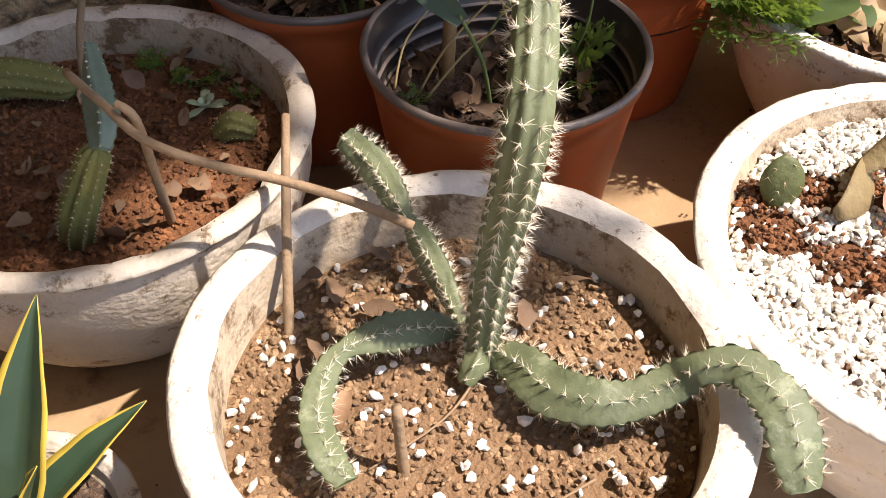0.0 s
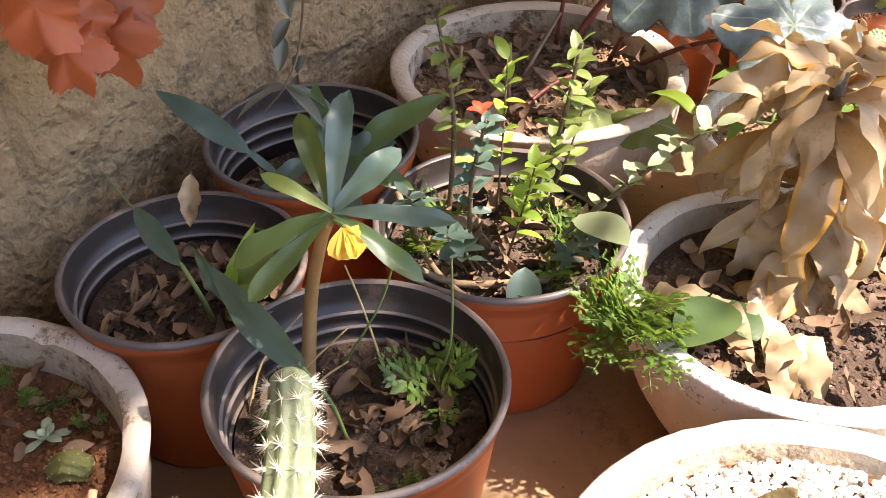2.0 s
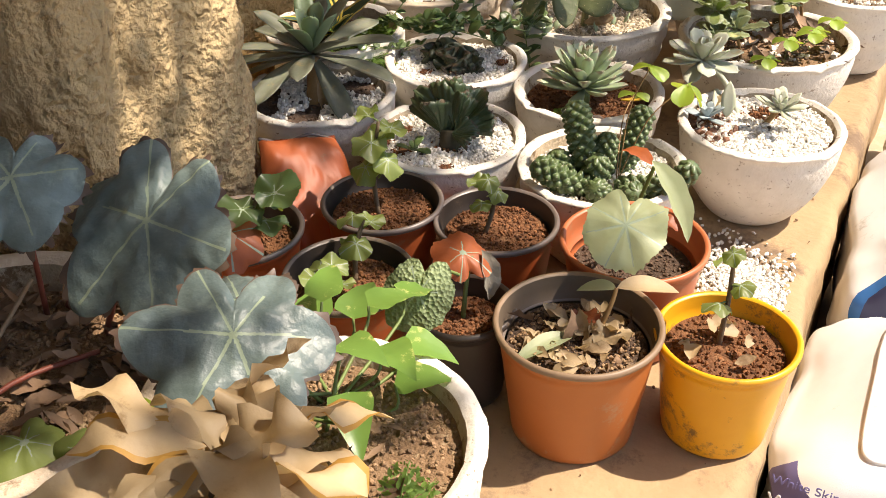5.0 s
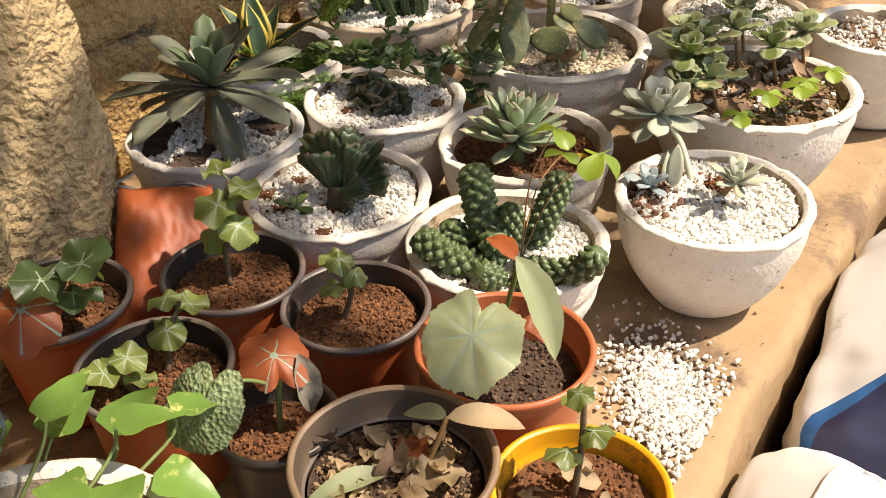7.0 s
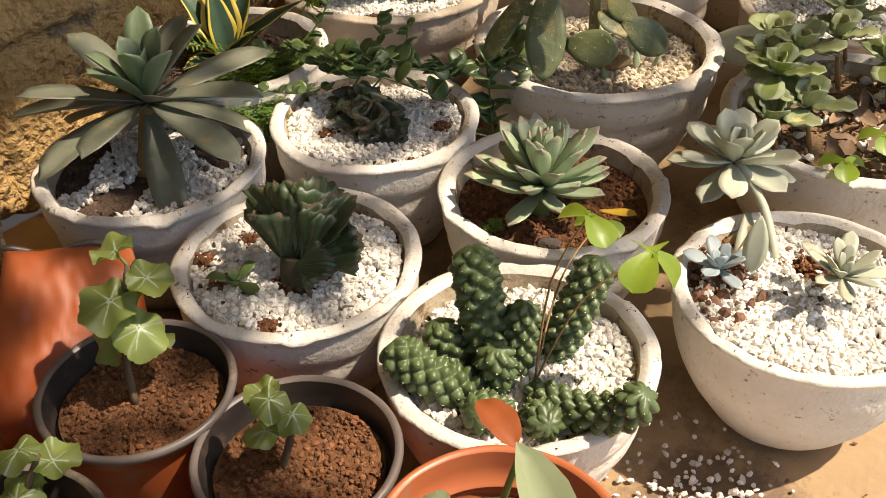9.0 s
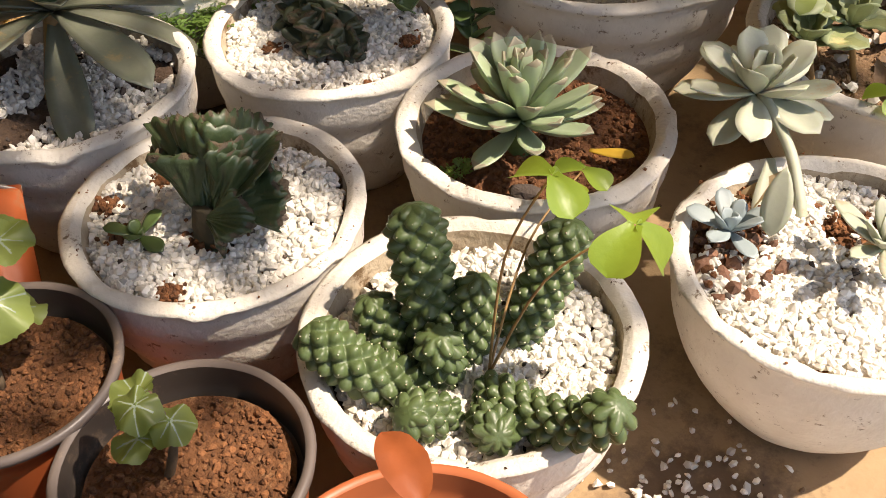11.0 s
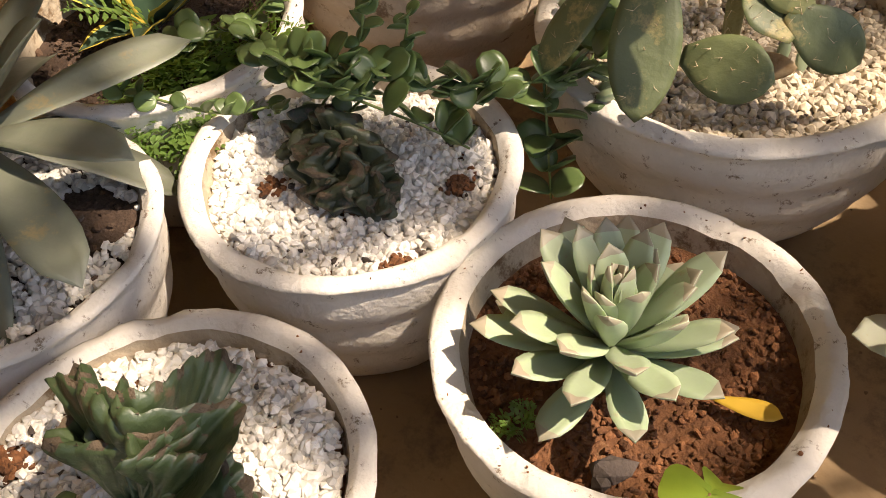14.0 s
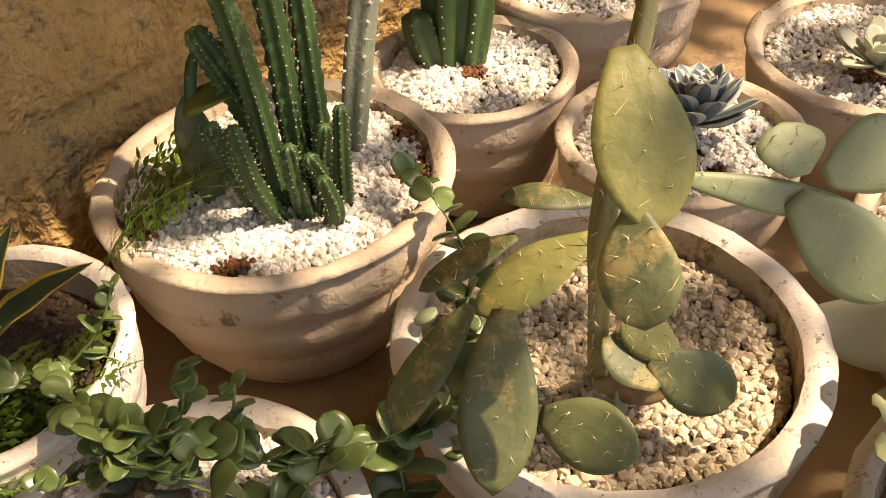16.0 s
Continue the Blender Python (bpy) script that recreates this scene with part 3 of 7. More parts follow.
# ---- pots ----


def disc_points(n, r, seed, zfun=lambda x, y: 0.0, avoid=(), keep=None):
    rng = random.Random(seed)
    out = []
    while len(out) < n:
        a, q = rng.uniform(0, 2 * math.pi), math.sqrt(rng.random()) * r
        x, y = q * math.cos(a), q * math.sin(a)
        if any((x - u) ** 2 + (y - v) ** 2 < w * w * rng.uniform(0.7, 1.2) for u, v, w in avoid):
            if rng.random() < 0.93:
                continue
        if keep and not keep(x, y):
            continue
        out.append((x, y, zfun(x, y) + rng.uniform(-0.001, 0.003)))
    return out


def mound(seed, h=0.006):
    return lambda x, y: h * noise.noise(Vector((x * 14 + seed, y * 14, 1))) + h * 0.5 * noise.noise(Vector((x * 45 + seed, y * 45, 1))) + h * 0.25 * noise.noise(Vector((x * 110, y * 110, seed)))


def soil_disc(parent, r, z, material, seed, h=0.006, label=""):
    g = Geo()
    fun = mound(seed, h)
    rings, n = 22, 60
    g.v.append((0, 0, z + fun(0, 0)))
    for j in range(1, rings + 1):
        for i in range(n):
            a = 2 * math.pi * i / n
            q = r * j / rings
            x, y = q * math.cos(a), q * math.sin(a)
            g.v.append((x, y, z + fun(x, y) * (1 if j < rings else 0)))
    for i in range(n):
        g.f.append((0, 1 + i, 1 + (i + 1) % n))
        for j in range(rings - 1):
            a, b = 1 + j * n + i, 1 + j * n + (i + 1) % n
            g.f.append((a, a + n, b + n, b))
    g.m = [0] * len(g.f)
    part("soil", g, material, parent, label)
    return lambda x, y: z + fun(x, y)


def bowl(x, y, r, h, label, soil=SOIL_RED, clod=CLOD_RED, depth=0.035, wall=0.030, body=CONCRETE, pebbles=0, pebble_mat=PEBBLE, bare=(), clods=260, seed=1, foot=0.60, keep=None, psize=(0.0040, 0.0066), grooves=True, chip=0.006):
    """A cast concrete bowl with its earth and stones. Returns the bowl and the height of its filling."""
    t = thing("concrete_bowl", (x, y, 0), label, "plant pot", "concrete bowls", 0)
    g = Geo()
    prof = [(0.001, 0.0), (r * foot * 0.9, 0.0), (r * foot, 0.006)]
    for k in range(1, 27):
        u = k / 27
        q = foot + (0.965 - foot) * math.sin(math.pi / 2 * min(1, u * 1.12)) ** 0.85
        if grooves:
            q -= 0.030 * math.exp(-((u - 0.40) / 0.06) ** 2) + 0.030 * math.exp(-((u - 0.68) / 0.06) ** 2)
        prof.append((r * q, h * u * 0.97))
    prof += [(r * 0.985, h * 0.955), (r * 0.998, h * 0.98), (r - 0.004, h - 0.002), (r - 0.012, h + 0.001), (r - wall * 0.7, h), (r - wall, h - 0.006)]
    lathe(g, prof, 72, 0, 0.0045, seed * 3.7, chip=chip, zchip=h)
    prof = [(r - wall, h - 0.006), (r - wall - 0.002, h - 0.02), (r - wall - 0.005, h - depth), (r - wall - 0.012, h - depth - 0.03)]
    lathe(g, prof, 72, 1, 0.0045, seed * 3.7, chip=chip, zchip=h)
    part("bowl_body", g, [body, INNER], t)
    ri = r - wall - 0.004
    rr = random.Random(seed + 90)
    ring = [(rr.uniform(0, 6.283), r - wall * rr.uniform(0.15, 0.9)) for _ in range(46)]
    ring = [(p, q) for p, q in ring if noise.noise(Vector((math.cos(p) * 2, math.sin(p) * 2, seed))) > -0.05]
    if ring:
        tagged(chips("rim_dirt", [(q * math.cos(p), q * math.sin(p), h + 0.0004) for p, q in ring], (0.0005, 0.0015), clod, t, 0.6, seed + 91), kind="stuff")
    zf = soil_disc(t, ri, h - depth, soil, seed)
    if clods:
        tagged(chips("loose_earth", disc_points(clods, ri * 0.97, seed + 3, zf), (0.0018, 0.0055), clod, t, 0.8, seed), kind="stuff")
    if pebbles:
        pebbles = int(pebbles * 1.55) if pebbles > 600 else pebbles
        pts = disc_points(pebbles, ri * 0.985, seed + 5, lambda a, b: zf(a, b) + 0.003, bare, keep)
        pts += [(a, b, c + 0.004) for a, b, c in disc_points(int(pebbles * 0.35), ri * 0.96, seed + 6, lambda a, b: zf(a, b) + 0.003, bare, keep)]
        tagged(chips("gravel", pts, psize, pebble_mat, t, 0.75, seed + 9), kind="stuff")
        if pebbles > 600:
            tagged(chips("grit", [(u, v, w + 0.008) for u, v, w in disc_points(26, ri * 0.95, seed + 40, zf)], (0.0025, 0.0055), STONE_DK, t, 0.7, seed + 41), kind="stuff")
            tagged(chips("loose_soil", [(u + e, v + f, zf(u, v) + 0.009) for u, v, w in bare for e, f in [(random.gauss(0, w * 0.5), random.gauss(0, w * 0.5)) for _ in range(70)]] or [(0, 0, zf(0, 0))], (0.002, 0.005), clod, t, 0.8, seed + 42), kind="stuff")
    return t, h - depth


def nursery(x, y, r, h, label, shell=SHELL, inner=BLACKPL, rim=RIMPL, soil=SOIL_RED, clod=CLOD_RED, depth=0.05, taper=0.76, clods=420, litter=0, seed=1, tilt=(0, 0), rings=2):
    """A thin plastic grower's pot, coloured outside and dark inside, with a rolled rim."""
    t = thing("nursery_pot", (x, y, 0), label, "plant pot", "nursery pots", seed * 37)
    g = Geo()
    f = r * taper
    prof = [(0.001, 0.001), (f - 0.006, 0.0), (f, 0.005)]
    for k in range(1, 13):
        prof.append((f + (r - 0.007 - f) * k / 13, h * 0.9 * k / 13))
    prof += [(r - 0.007, h * 0.9), (r - 0.003, h * 0.905), (r - 0.0025, h - 0.012)]
    lathe(g, prof, 64, 0, 0.0016, seed * 2.3)
    part("shell", g, shell, t)
    g = Geo()
    lathe(g, [(r - 0.0025, h - 0.012), (r + 0.001, h - 0.009), (r + 0.002, h - 0.004), (r, h - 0.0005), (r - 0.004, h), (r - 0.007, h - 0.003)], 64, 0, 0.0016, seed * 2.3)
    part("rim", g, rim, t)
    g = Geo()
    prof = [(r - 0.007, h - 0.003), (r - 0.009, h - 0.02)]
    for k in range(1, 4):
        zz = h - 0.02 - k * 0.022
        prof += [(r - 0.010 - 0.002 * k, zz), (r - 0.0135 - 0.002 * k, zz - 0.001), (r - 0.0135 - 0.002 * k, zz - 0.003), (r - 0.011 - 0.002 * k, zz - 0.004)]
    prof.append((f + (r - 0.007 - f) * 0.35 / 0.9 - 0.005, h * 0.35))
    k0 = len(g.f)
    lathe(g, prof, 64, 0, 0.0016, seed * 2.3)
    if rings:
        for q in range(len(g.f)):
            if (q // 64) in (2, 3, 6, 7, 10, 11):
                g.m[q] = 1
    part("liner", g, [inner, RINGPL], t)
    ri = r - 0.014 - (depth / h) * (r - f) * 0.7
    zf = soil_disc(t, ri, h - depth, soil, seed * 1.7, 0.007)
    tagged(chips("loose_earth", disc_points(clods, ri * 0.96, seed + 3, zf), (0.0016, 0.0048), clod, t, 0.85, seed), kind="stuff")
    if litter:
        rng = random.Random(seed)
        g = Geo()
        for k in range(litter):
            a, q = rng.uniform(0, 6.28), ri * 0.85 * math.sqrt(rng.random())
            px, py = q * math.cos(a), q * math.sin(a)
            blade(g, aim((px, py, zf(px, py) + 0.006), rng.uniform(0, 360), rng.uniform(-5, 35), rng.uniform(-50, 50)), rng.uniform(0.022, 0.062), rng.uniform(0.009, 0.026), rng.choice(["oval", "lance", "lance"]), rng.uniform(-130, 130), rng.uniform(0.3, 1.2), nu=6, nv=2, wave=0.4, twist=rng.uniform(-70, 70))
        tagged(part("leaf_litter", g, BROWNLEAF, t), kind="stuff")
    return t, h - depth


bowl(0.016, 0.546, 0.256, 0.237, "chipped whitewashed concrete bowl with a cactus in brown soil", SOIL_TAN, CLOD_TAN, 0.065, 0.036, pebbles=190, clods=2600, seed=11, grooves=False, psize=(0.003, 0.0072))
bowl(-0.395, 0.876, 0.253, 0.237, "weathered cream concrete bowl of red soil", SOIL_RED, CLOD_RED, 0.055, 0.030, CONCRETE_OLD, clods=2600, seed=12, grooves=False)
bowl(0.525, 0.680, 0.280, 0.235, "bright white concrete bowl topped with white chips", SOIL_RED, CLOD_RED, 0.030, 0.034, pebbles=4300, bare=((-0.19, 0.05, 0.04), (-0.13, 0.11, 0.035), (-0.12, 0.0, 0.045), (-0.05, 0.12, 0.04), (-0.02, 0.03, 0.05), (-0.20, 0.10, 0.03)), seed=13, psize=(0.0036, 0.0064))
bowl(0.620, 1.180, 0.232, 0.235, "white concrete bowl of dark litter and a dead plant", SOIL_DARK, CLOD_DARK, 0.045, 0.030, clods=1300, seed=14, grooves=False)
bowl(0.752, 1.580, 0.190, 0.222, "white concrete bowl of sandy soil with pothos", SOIL_TAN, CLOD_TAN, 0.030, 0.026, clods=1200, seed=15, grooves=False)
bowl(0.321, 1.767, 0.258, 0.245, "wide old concrete bowl of bark litter with begonias", SOIL_TAN, CLOD_TAN, 0.050, 0.034, CONCRETE_TAN, clods=1500, seed=16, grooves=False)
bowl(1.025, 2.386, 0.155, 0.187, "white concrete bowl of marble chips with a crested cactus", SOIL_RED, CLOD_RED, 0.022, 0.021, pebbles=2300, bare=((0.0, -0.028, 0.03), (-0.09, -0.03, 0.016), (-0.07, 0.055, 0.014), (-0.02, -0.115, 0.013), (-0.115, 0.01, 0.012)), seed=21)
bowl(1.288, 2.226, 0.155, 0.178, "white concrete bowl of marble chips with knobbly cacti", SOIL_DARK, CLOD_DARK, 0.030, 0.021, pebbles=2100, bare=((-0.06, -0.05, 0.025),), seed=22)
bowl(1.351, 2.541, 0.158, 0.180, "pitted white concrete bowl of red soil with a rosette", SOIL_RED, CLOD_RED, 0.030, 0.024, CONCRETE, clods=1200, seed=23)
bowl(1.625, 2.310, 0.157, 0.190, "cream concrete bowl half covered with white chips", SOIL_RED, CLOD_RED, 0.022, 0.020, CONCRETE, pebbles=2000, bare=((-0.10, 0.05, 0.05), (0.03, 0.05, 0.035), (-0.05, 0.10, 0.03)), seed=24, foot=0.5, grooves=False)
bowl(1.102, 2.710, 0.157, 0.197, "white concrete bowl of marble chips with a cristate cactus", SOIL_RED, CLOD_RED, 0.026, 0.022, pebbles=2200, bare=((0.01, -0.03, 0.03), (-0.07, -0.02, 0.012), (0.10, -0.01, 0.012), (0.06, -0.11, 0.012)), seed=25)
bowl(0.797, 2.599, 0.159, 0.200, "white concrete bowl of dark soil and scattered chips", SOIL_DARK, CLOD_DARK, 0.028, 0.021, pebbles=800, seed=26, keep=lambda x, y: noise.noise(Vector((x * 12, y * 12, 5))) > -0.02)
bowl(0.855, 2.899, 0.162, 0.218, "white concrete bowl of dark soil with a snake plant", SOIL_DARK, CLOD_DARK, 0.040, 0.022, clods=800, seed=27)
bowl(1.107, 3.178, 0.204, 0.222, "grooved cream concrete bowl of white chips", SOIL_RED, CLOD_RED, 0.026, 0.026, CONCRETE_TAN, pebbles=3500, bare=((0.15, 0.02, 0.035), (-0.09, 0.0, 0.03), (0.14, 0.09, 0.02), (-0.02, -0.15, 0.018), (-0.13, -0.08, 0.02)), seed=28)
bowl(1.455, 2.931, 0.203, 0.203, "cream concrete bowl of tan chips with a prickly pear", SOIL_DARK, CLOD_DARK, 0.045, 0.028, CONCRETE, pebbles=2500, psize=(0.0044, 0.0076), pebble_mat=PEBBLE_TAN, seed=29)
bowl(1.324, 3.441, 0.145, 0.200, "faceted grey concrete bowl of white chips", SOIL_RED, CLOD_RED, 0.024, 0.022, CONCRETE_TAN, pebbles=1300, bare=((0, 0, 0.02),), seed=30)
bowl(1.575, 3.270, 0.148, 0.198, "cream concrete bowl with a slate blue rosette", SOIL_RED, CLOD_RED, 0.026, 0.022, CONCRETE_TAN, pebbles=1300, bare=((0.03, -0.08, 0.03),), seed=31)
bowl(1.885, 3.060, 0.165, 0.200, "shaded concrete bowl of pale chips", SOIL_RED, CLOD_RED, 0.024, 0.022, CONCRETE_TAN, pebbles=1500, seed=32)
bowl(1.500, 3.680, 0.170, 0.220, "shaded grooved concrete bowl by the wall", SOIL_RED, CLOD_RED, 0.024, 0.022, CONCRETE_TAN, pebbles=1200, seed=33)
bowl(1.860, 3.440, 0.175, 0.205, "tan concrete bowl of pale chips with pale rosettes", SOIL_RED, CLOD_RED, 0.024, 0.024, CONCRETE_TAN, pebbles=1700, bare=((-0.03, -0.05, 0.03), (0.05, 0.0, 0.03)), seed=34)
bowl(1.802, 2.682, 0.195, 0.203, "cream concrete bowl crowded with kalanchoe", SOIL_TAN, CLOD_TAN, 0.030, 0.024, CONCRETE, clods=900, pebbles=40, psize=(0.006, 0.014), seed=35, grooves=False)
bowl(2.160, 2.930, 0.150, 0.200, "white concrete bowl in sunlight near the edge", SOIL_TAN, CLOD_TAN, 0.030, 0.024, CONCRETE, pebbles=300, seed=36)

BIG = "large orange plastic nursery pot, black inside"
nursery(0.073, 0.987, 0.168, 0.270, BIG + ", with dead leaves", depth=0.085, soil=SOIL_DARK, clod=CLOD_DARK, litter=64, seed=41)
nursery(-0.165, 1.195, 0.156, 0.266, BIG + " and curled dry leaves", depth=0.075, soil=SOIL_DARK, clod=CLOD_DARK, litter=88, seed=42)
nursery(-0.032, 1.470, 0.157, 0.285, BIG + " and nearly empty", depth=0.11, soil=SOIL_DARK, clod=CLOD_DARK, litter=40, seed=43)
nursery(0.243, 1.306, 0.174, 0.254, BIG + ", dented", depth=0.050, soil=SOIL_DARK, clod=CLOD_DARK, litter=72, seed=44)
nursery(1.112, 1.770, 0.119, 0.196, "tan orange nursery pot with a dusty rim", SHELL_TAN, mat("brown_liner", (0.14, 0.10, 0.065), (0.09, 0.065, 0.04), 14, 0.6, 0.1), TANRIM, SOIL_DARK, CLOD_TAN, 0.045, clods=700, seed=45, litter=8)
nursery(1.318, 1.728, 0.101, 0.176, "scuffed yellow plastic nursery pot", YELLOW, YELLOW, YELLOW, SOIL_RED, CLOD_RED, 0.032, clods=500, seed=46, rings=0)
nursery(1.258, 1.960, 0.116, 0.192, "terracotta coloured plastic nursery pot", TERRA, TERRA, TERRA, SOIL_DARK, CLOD_DARK, 0.055, clods=500, seed=47, rings=0)
SMALL = "small dark red plastic nursery pot with a black rim"
nursery(1.061, 2.087, 0.104, 0.176, SMALL, depth=0.030, clods=700, seed=48)
nursery(0.880, 2.175, 0.104, 0.182, SMALL, depth=0.030, clods=700, seed=49)
nursery(0.805, 1.965, 0.102, 0.184, SMALL, depth=0.032, clods=700, seed=50)
nursery(0.639, 2.120, 0.104, 0.188, SMALL, depth=0.035, clods=600, seed=51)
nursery(0.968, 1.878, 0.078, 0.165, "black plastic nursery pot of red soil", BLACKPL, BLACKPL, BLACKPL, depth=0.032, clods=400, seed=52)

# ---- plants ----


def plant(name, at, label, category="plant", group=""):
    return thing(name, at, label, category, group)


def rel(t, p):
    return Vector(p) - t.location


def rosette(t, n, L, W, shape, el, mats, thick=0.006, at=(0, 0, 0), bend=(0, 25), inner=None, seed=1, grow=(0.35, 1.0), tip=False, fold=0.25, wave=0.0, tiltdir=0.0, tilt=0.0, edge=None, spin=137.5, rise=0.0, name="leaf"):
    """Leaves in a spiral from the steep young ones at the heart to the spread old ones."""
    rng = random.Random(seed)
    T = Matrix.Translation(at) @ Matrix.Rotation(radians(tiltdir), 4, "Z") @ Matrix.Rotation(radians(tilt), 4, "X")
    for i in range(n):
        u = i / max(1, n - 1)
        k = grow[0] + (grow[1] - grow[0]) * min(1, u * 1.5)
        e = el[0] + (el[1] - el[0]) * u + rng.uniform(-6, 6)
        g = Geo()
        use = [inner if inner and u < 0.3 else mats]
        kw = {}
        if tip:
            use.append(ECHEV_TIP)
            kw["tip_mi"] = 1
        if edge:
            use.append(edge)
            kw["edge_mi"] = 1
        M = T @ aim((0, 0, rise * (1 - u)), i * spin + rng.uniform(-9, 9), e, rng.uniform(-8, 8))
        M = M @ Matrix.Translation((0, W * 0.10, 0))
        blade(g, M, L * k * rng.uniform(0.9, 1.08), W * (0.6 + 0.4 * k) * rng.uniform(0.9, 1.08), shape, bend[0] + (bend[1] - bend[0]) * u + rng.uniform(-8, 8), fold, thick, 9 if L > 0.03 else 5, 4, wave=wave, **kw)
        part(name, g, use, t)


def knobbly(t, pts, r, name="stem", m=6, pitch=0.0098, seed=0):
    """A cactus stem of knobs in crossing spirals, each tipped with a pale areole."""
    P = smooth_line([rel(t, p) for p in pts], 14)
    ln = [0.0]
    for a, b in zip(P, P[1:]):
        ln.append(ln[-1] + (b - a).length)
    k = math.pi / pitch
    n = 66
    r *= 0.82
    g = Geo()
    side, rows, frames = None, [], []
    for j, p in enumerate(P):
        d = (P[min(j + 1, len(P) - 1)] - P[max(j - 1, 0)]).normalized()
        if side is None:
            side = d.cross(Vector((0.3, 0.8, 0.2)))
        side = (side - d * side.dot(d)).normalized()
        frames.append((p, d, side.copy(), d.cross(side)))
    total = ln[-1]

    def rad(s, th):
        p, q = ((m * th + k * s + seed) / (2 * math.pi) + 0.5) % 1 - 0.5, ((m * th - k * s) / (2 * math.pi) + 0.5) % 1 - 0.5
        c = (1 - 4 * p * p) * (1 - 4 * q * q)
        end = math.sqrt(max(0.0, 1 - max(0.0, (s - (total - r * 0.9)) / (r * 0.92)) ** 2))
        foot = 0.75 + 0.25 * min(1, s / (r * 1.2))
        return r * foot * (0.66 + 0.46 * c ** 0.6) * end + 0.0004
    fine = []
    step = 0.0016
    q, j = 0.0, 0
    while q < total:
        while j < len(ln) - 2 and ln[j + 1] < q:
            j += 1
        f = (q - ln[j]) / max(1e-6, ln[j + 1] - ln[j])
        a, b = frames[j], frames[j + 1]
        fine.append((q, a[0].lerp(b[0], f), a[1].lerp(b[1], f).normalized(), a[2].lerp(b[2], f).normalized(), a[3].lerp(b[3], f).normalized()))
        q += step
    fine = fine[::2] if total > 0.16 else fine
    for s, p, d, e1, e2 in fine:
        for i in range(n):
            th = 2 * math.pi * i / n
            g.v.append(tuple(p + (e1 * math.cos(th) + e2 * math.sin(th)) * rad(s, th)))
    for j in range(len(fine) - 1):
        for i in range(n):
            i2 = (i + 1) % n
            g.f.append((j * n + i, j * n + i2, (j + 1) * n + i2, (j + 1) * n + i))
    g.f.append(tuple((len(fine) - 1) * n + i for i in range(n)))
    g.m = [0] * len(g.f)
    st = part(name, g, TUBER, t)
    dots = []
    for a in range(-2 * m, 40):
        for b in range(-40, 2 * m):
            th, s = (2 * math.pi * (a + b) - seed) / (2 * m), (2 * math.pi * (a - b) - seed) / (2 * k)
            if 0 <= th < 2 * math.pi and 0.004 < s < total - 0.002:
                w = min(fine, key=lambda f: abs(f[0] - s))
                dots.append(w[1] + (w[3] * math.cos(th) + w[4] * math.sin(th)) * (rad(s, th) + 0.0003))
    if dots:
        tagged(chips("areole_cover", dots, (0.0007, 0.0011), AREOLE, st, 0.8, 3), kind="stuff")


def fan(t, base, tip, spread, face, material, folds=2.0, ruffle=0.22, ribs=13, seed=0.0, thick=0.011, name="crest"):
    """One ruffled lobe of a crested cactus: a ribbed fan from base to tip with a scalloped brown edge."""
    a, b = rel(t, base), rel(t, tip)
    d = b - a
    L = d.length
    az, el = math.degrees(math.atan2(d.y, d.x)), math.degrees(math.asin(d.z / L))
    v = aim((0, 0, 0), az, el).to_3x3().transposed() @ Vector(face)
    M = aim(a, az, el, math.degrees(math.atan2(v.x, v.z)))
    nu, nv = ribs * 8, 20
    g = Geo()
    for side in (1, -1):
        for j in range(nv + 1):
            q = 0.10 + 0.90 * j / nv
            for i in range(nu + 1):
                u = 2 * i / nu - 1
                ph = u * radians(spread) * 0.5
                rib = math.cos(math.pi * ribs * u)
                r = L * q * (1 + (0.022 * rib * q ** 4) + 0.16 * noise.noise(Vector((u * 1.7, seed, 0.3))) * q - 0.10 * u * u)
                z = L * ruffle * q ** 2 * math.sin(math.pi * folds * u + seed) + L * 0.08 * noise.noise(Vector((u * 3 + seed, q * 2, 1)))
                edge = max(0.0, 1 - abs(u) ** 8) ** 0.5 * max(0.0, 1 - max(0.0, (q - 0.86) / 0.14) ** 2.2) ** 0.5
                h = (thick * (0.75 + 0.25 * q) * 0.5 + 0.0009 * rib * min(1.0, q * 1.3)) * edge
                z += L * 0.25 * (abs(u) ** 2) * q * math.cos(seed * 2)
                g.v.append(tuple(M @ Vector((r * math.sin(ph), r * math.cos(ph), z + side * h))))
    K = (nv + 1) * (nu + 1)
    for j in range(nv):
        for i in range(nu):
            k = j * (nu + 1) + i
            g.f += [(k, k + 1, k + nu + 2, k + nu + 1), (K + k, K + k + nu + 1, K + k + nu + 2, K + k + 1)]
            brown = 1 if (j == nv - 1 and noise.noise(Vector((i * 0.13, seed, 4))) > 0.08) else 0
            g.m += [brown, brown]
    ring = [i for i in range(nu + 1)] + [j * (nu + 1) + nu for j in range(1, nv + 1)] + [nv * (nu + 1) + i for i in range(nu - 1, -1, -1)] + [j * (nu + 1) for j in range(nv - 1, 0, -1)]
    for p, q in zip(ring, ring[1:] + ring[:1]):
        g.f.append((p, K + p, K + q, q))
        g.m.append(0)
    st = part(name, g, [material, CREST_EDGE], t)
    rng = random.Random(int(seed * 10) + 3)
    spots = []
    for i in range(4, nu + 1, 8):
        c = Vector(g.v[nv * (nu + 1) + i])
        spots.append((c, (c - a).normalized()))
    s = Geo()
    spine_tufts(s, spots, 0.0035, 3, rng, 0, 0.0005)
    tagged(part("spination", s, CREST_EDGE, st), kind="stuff")


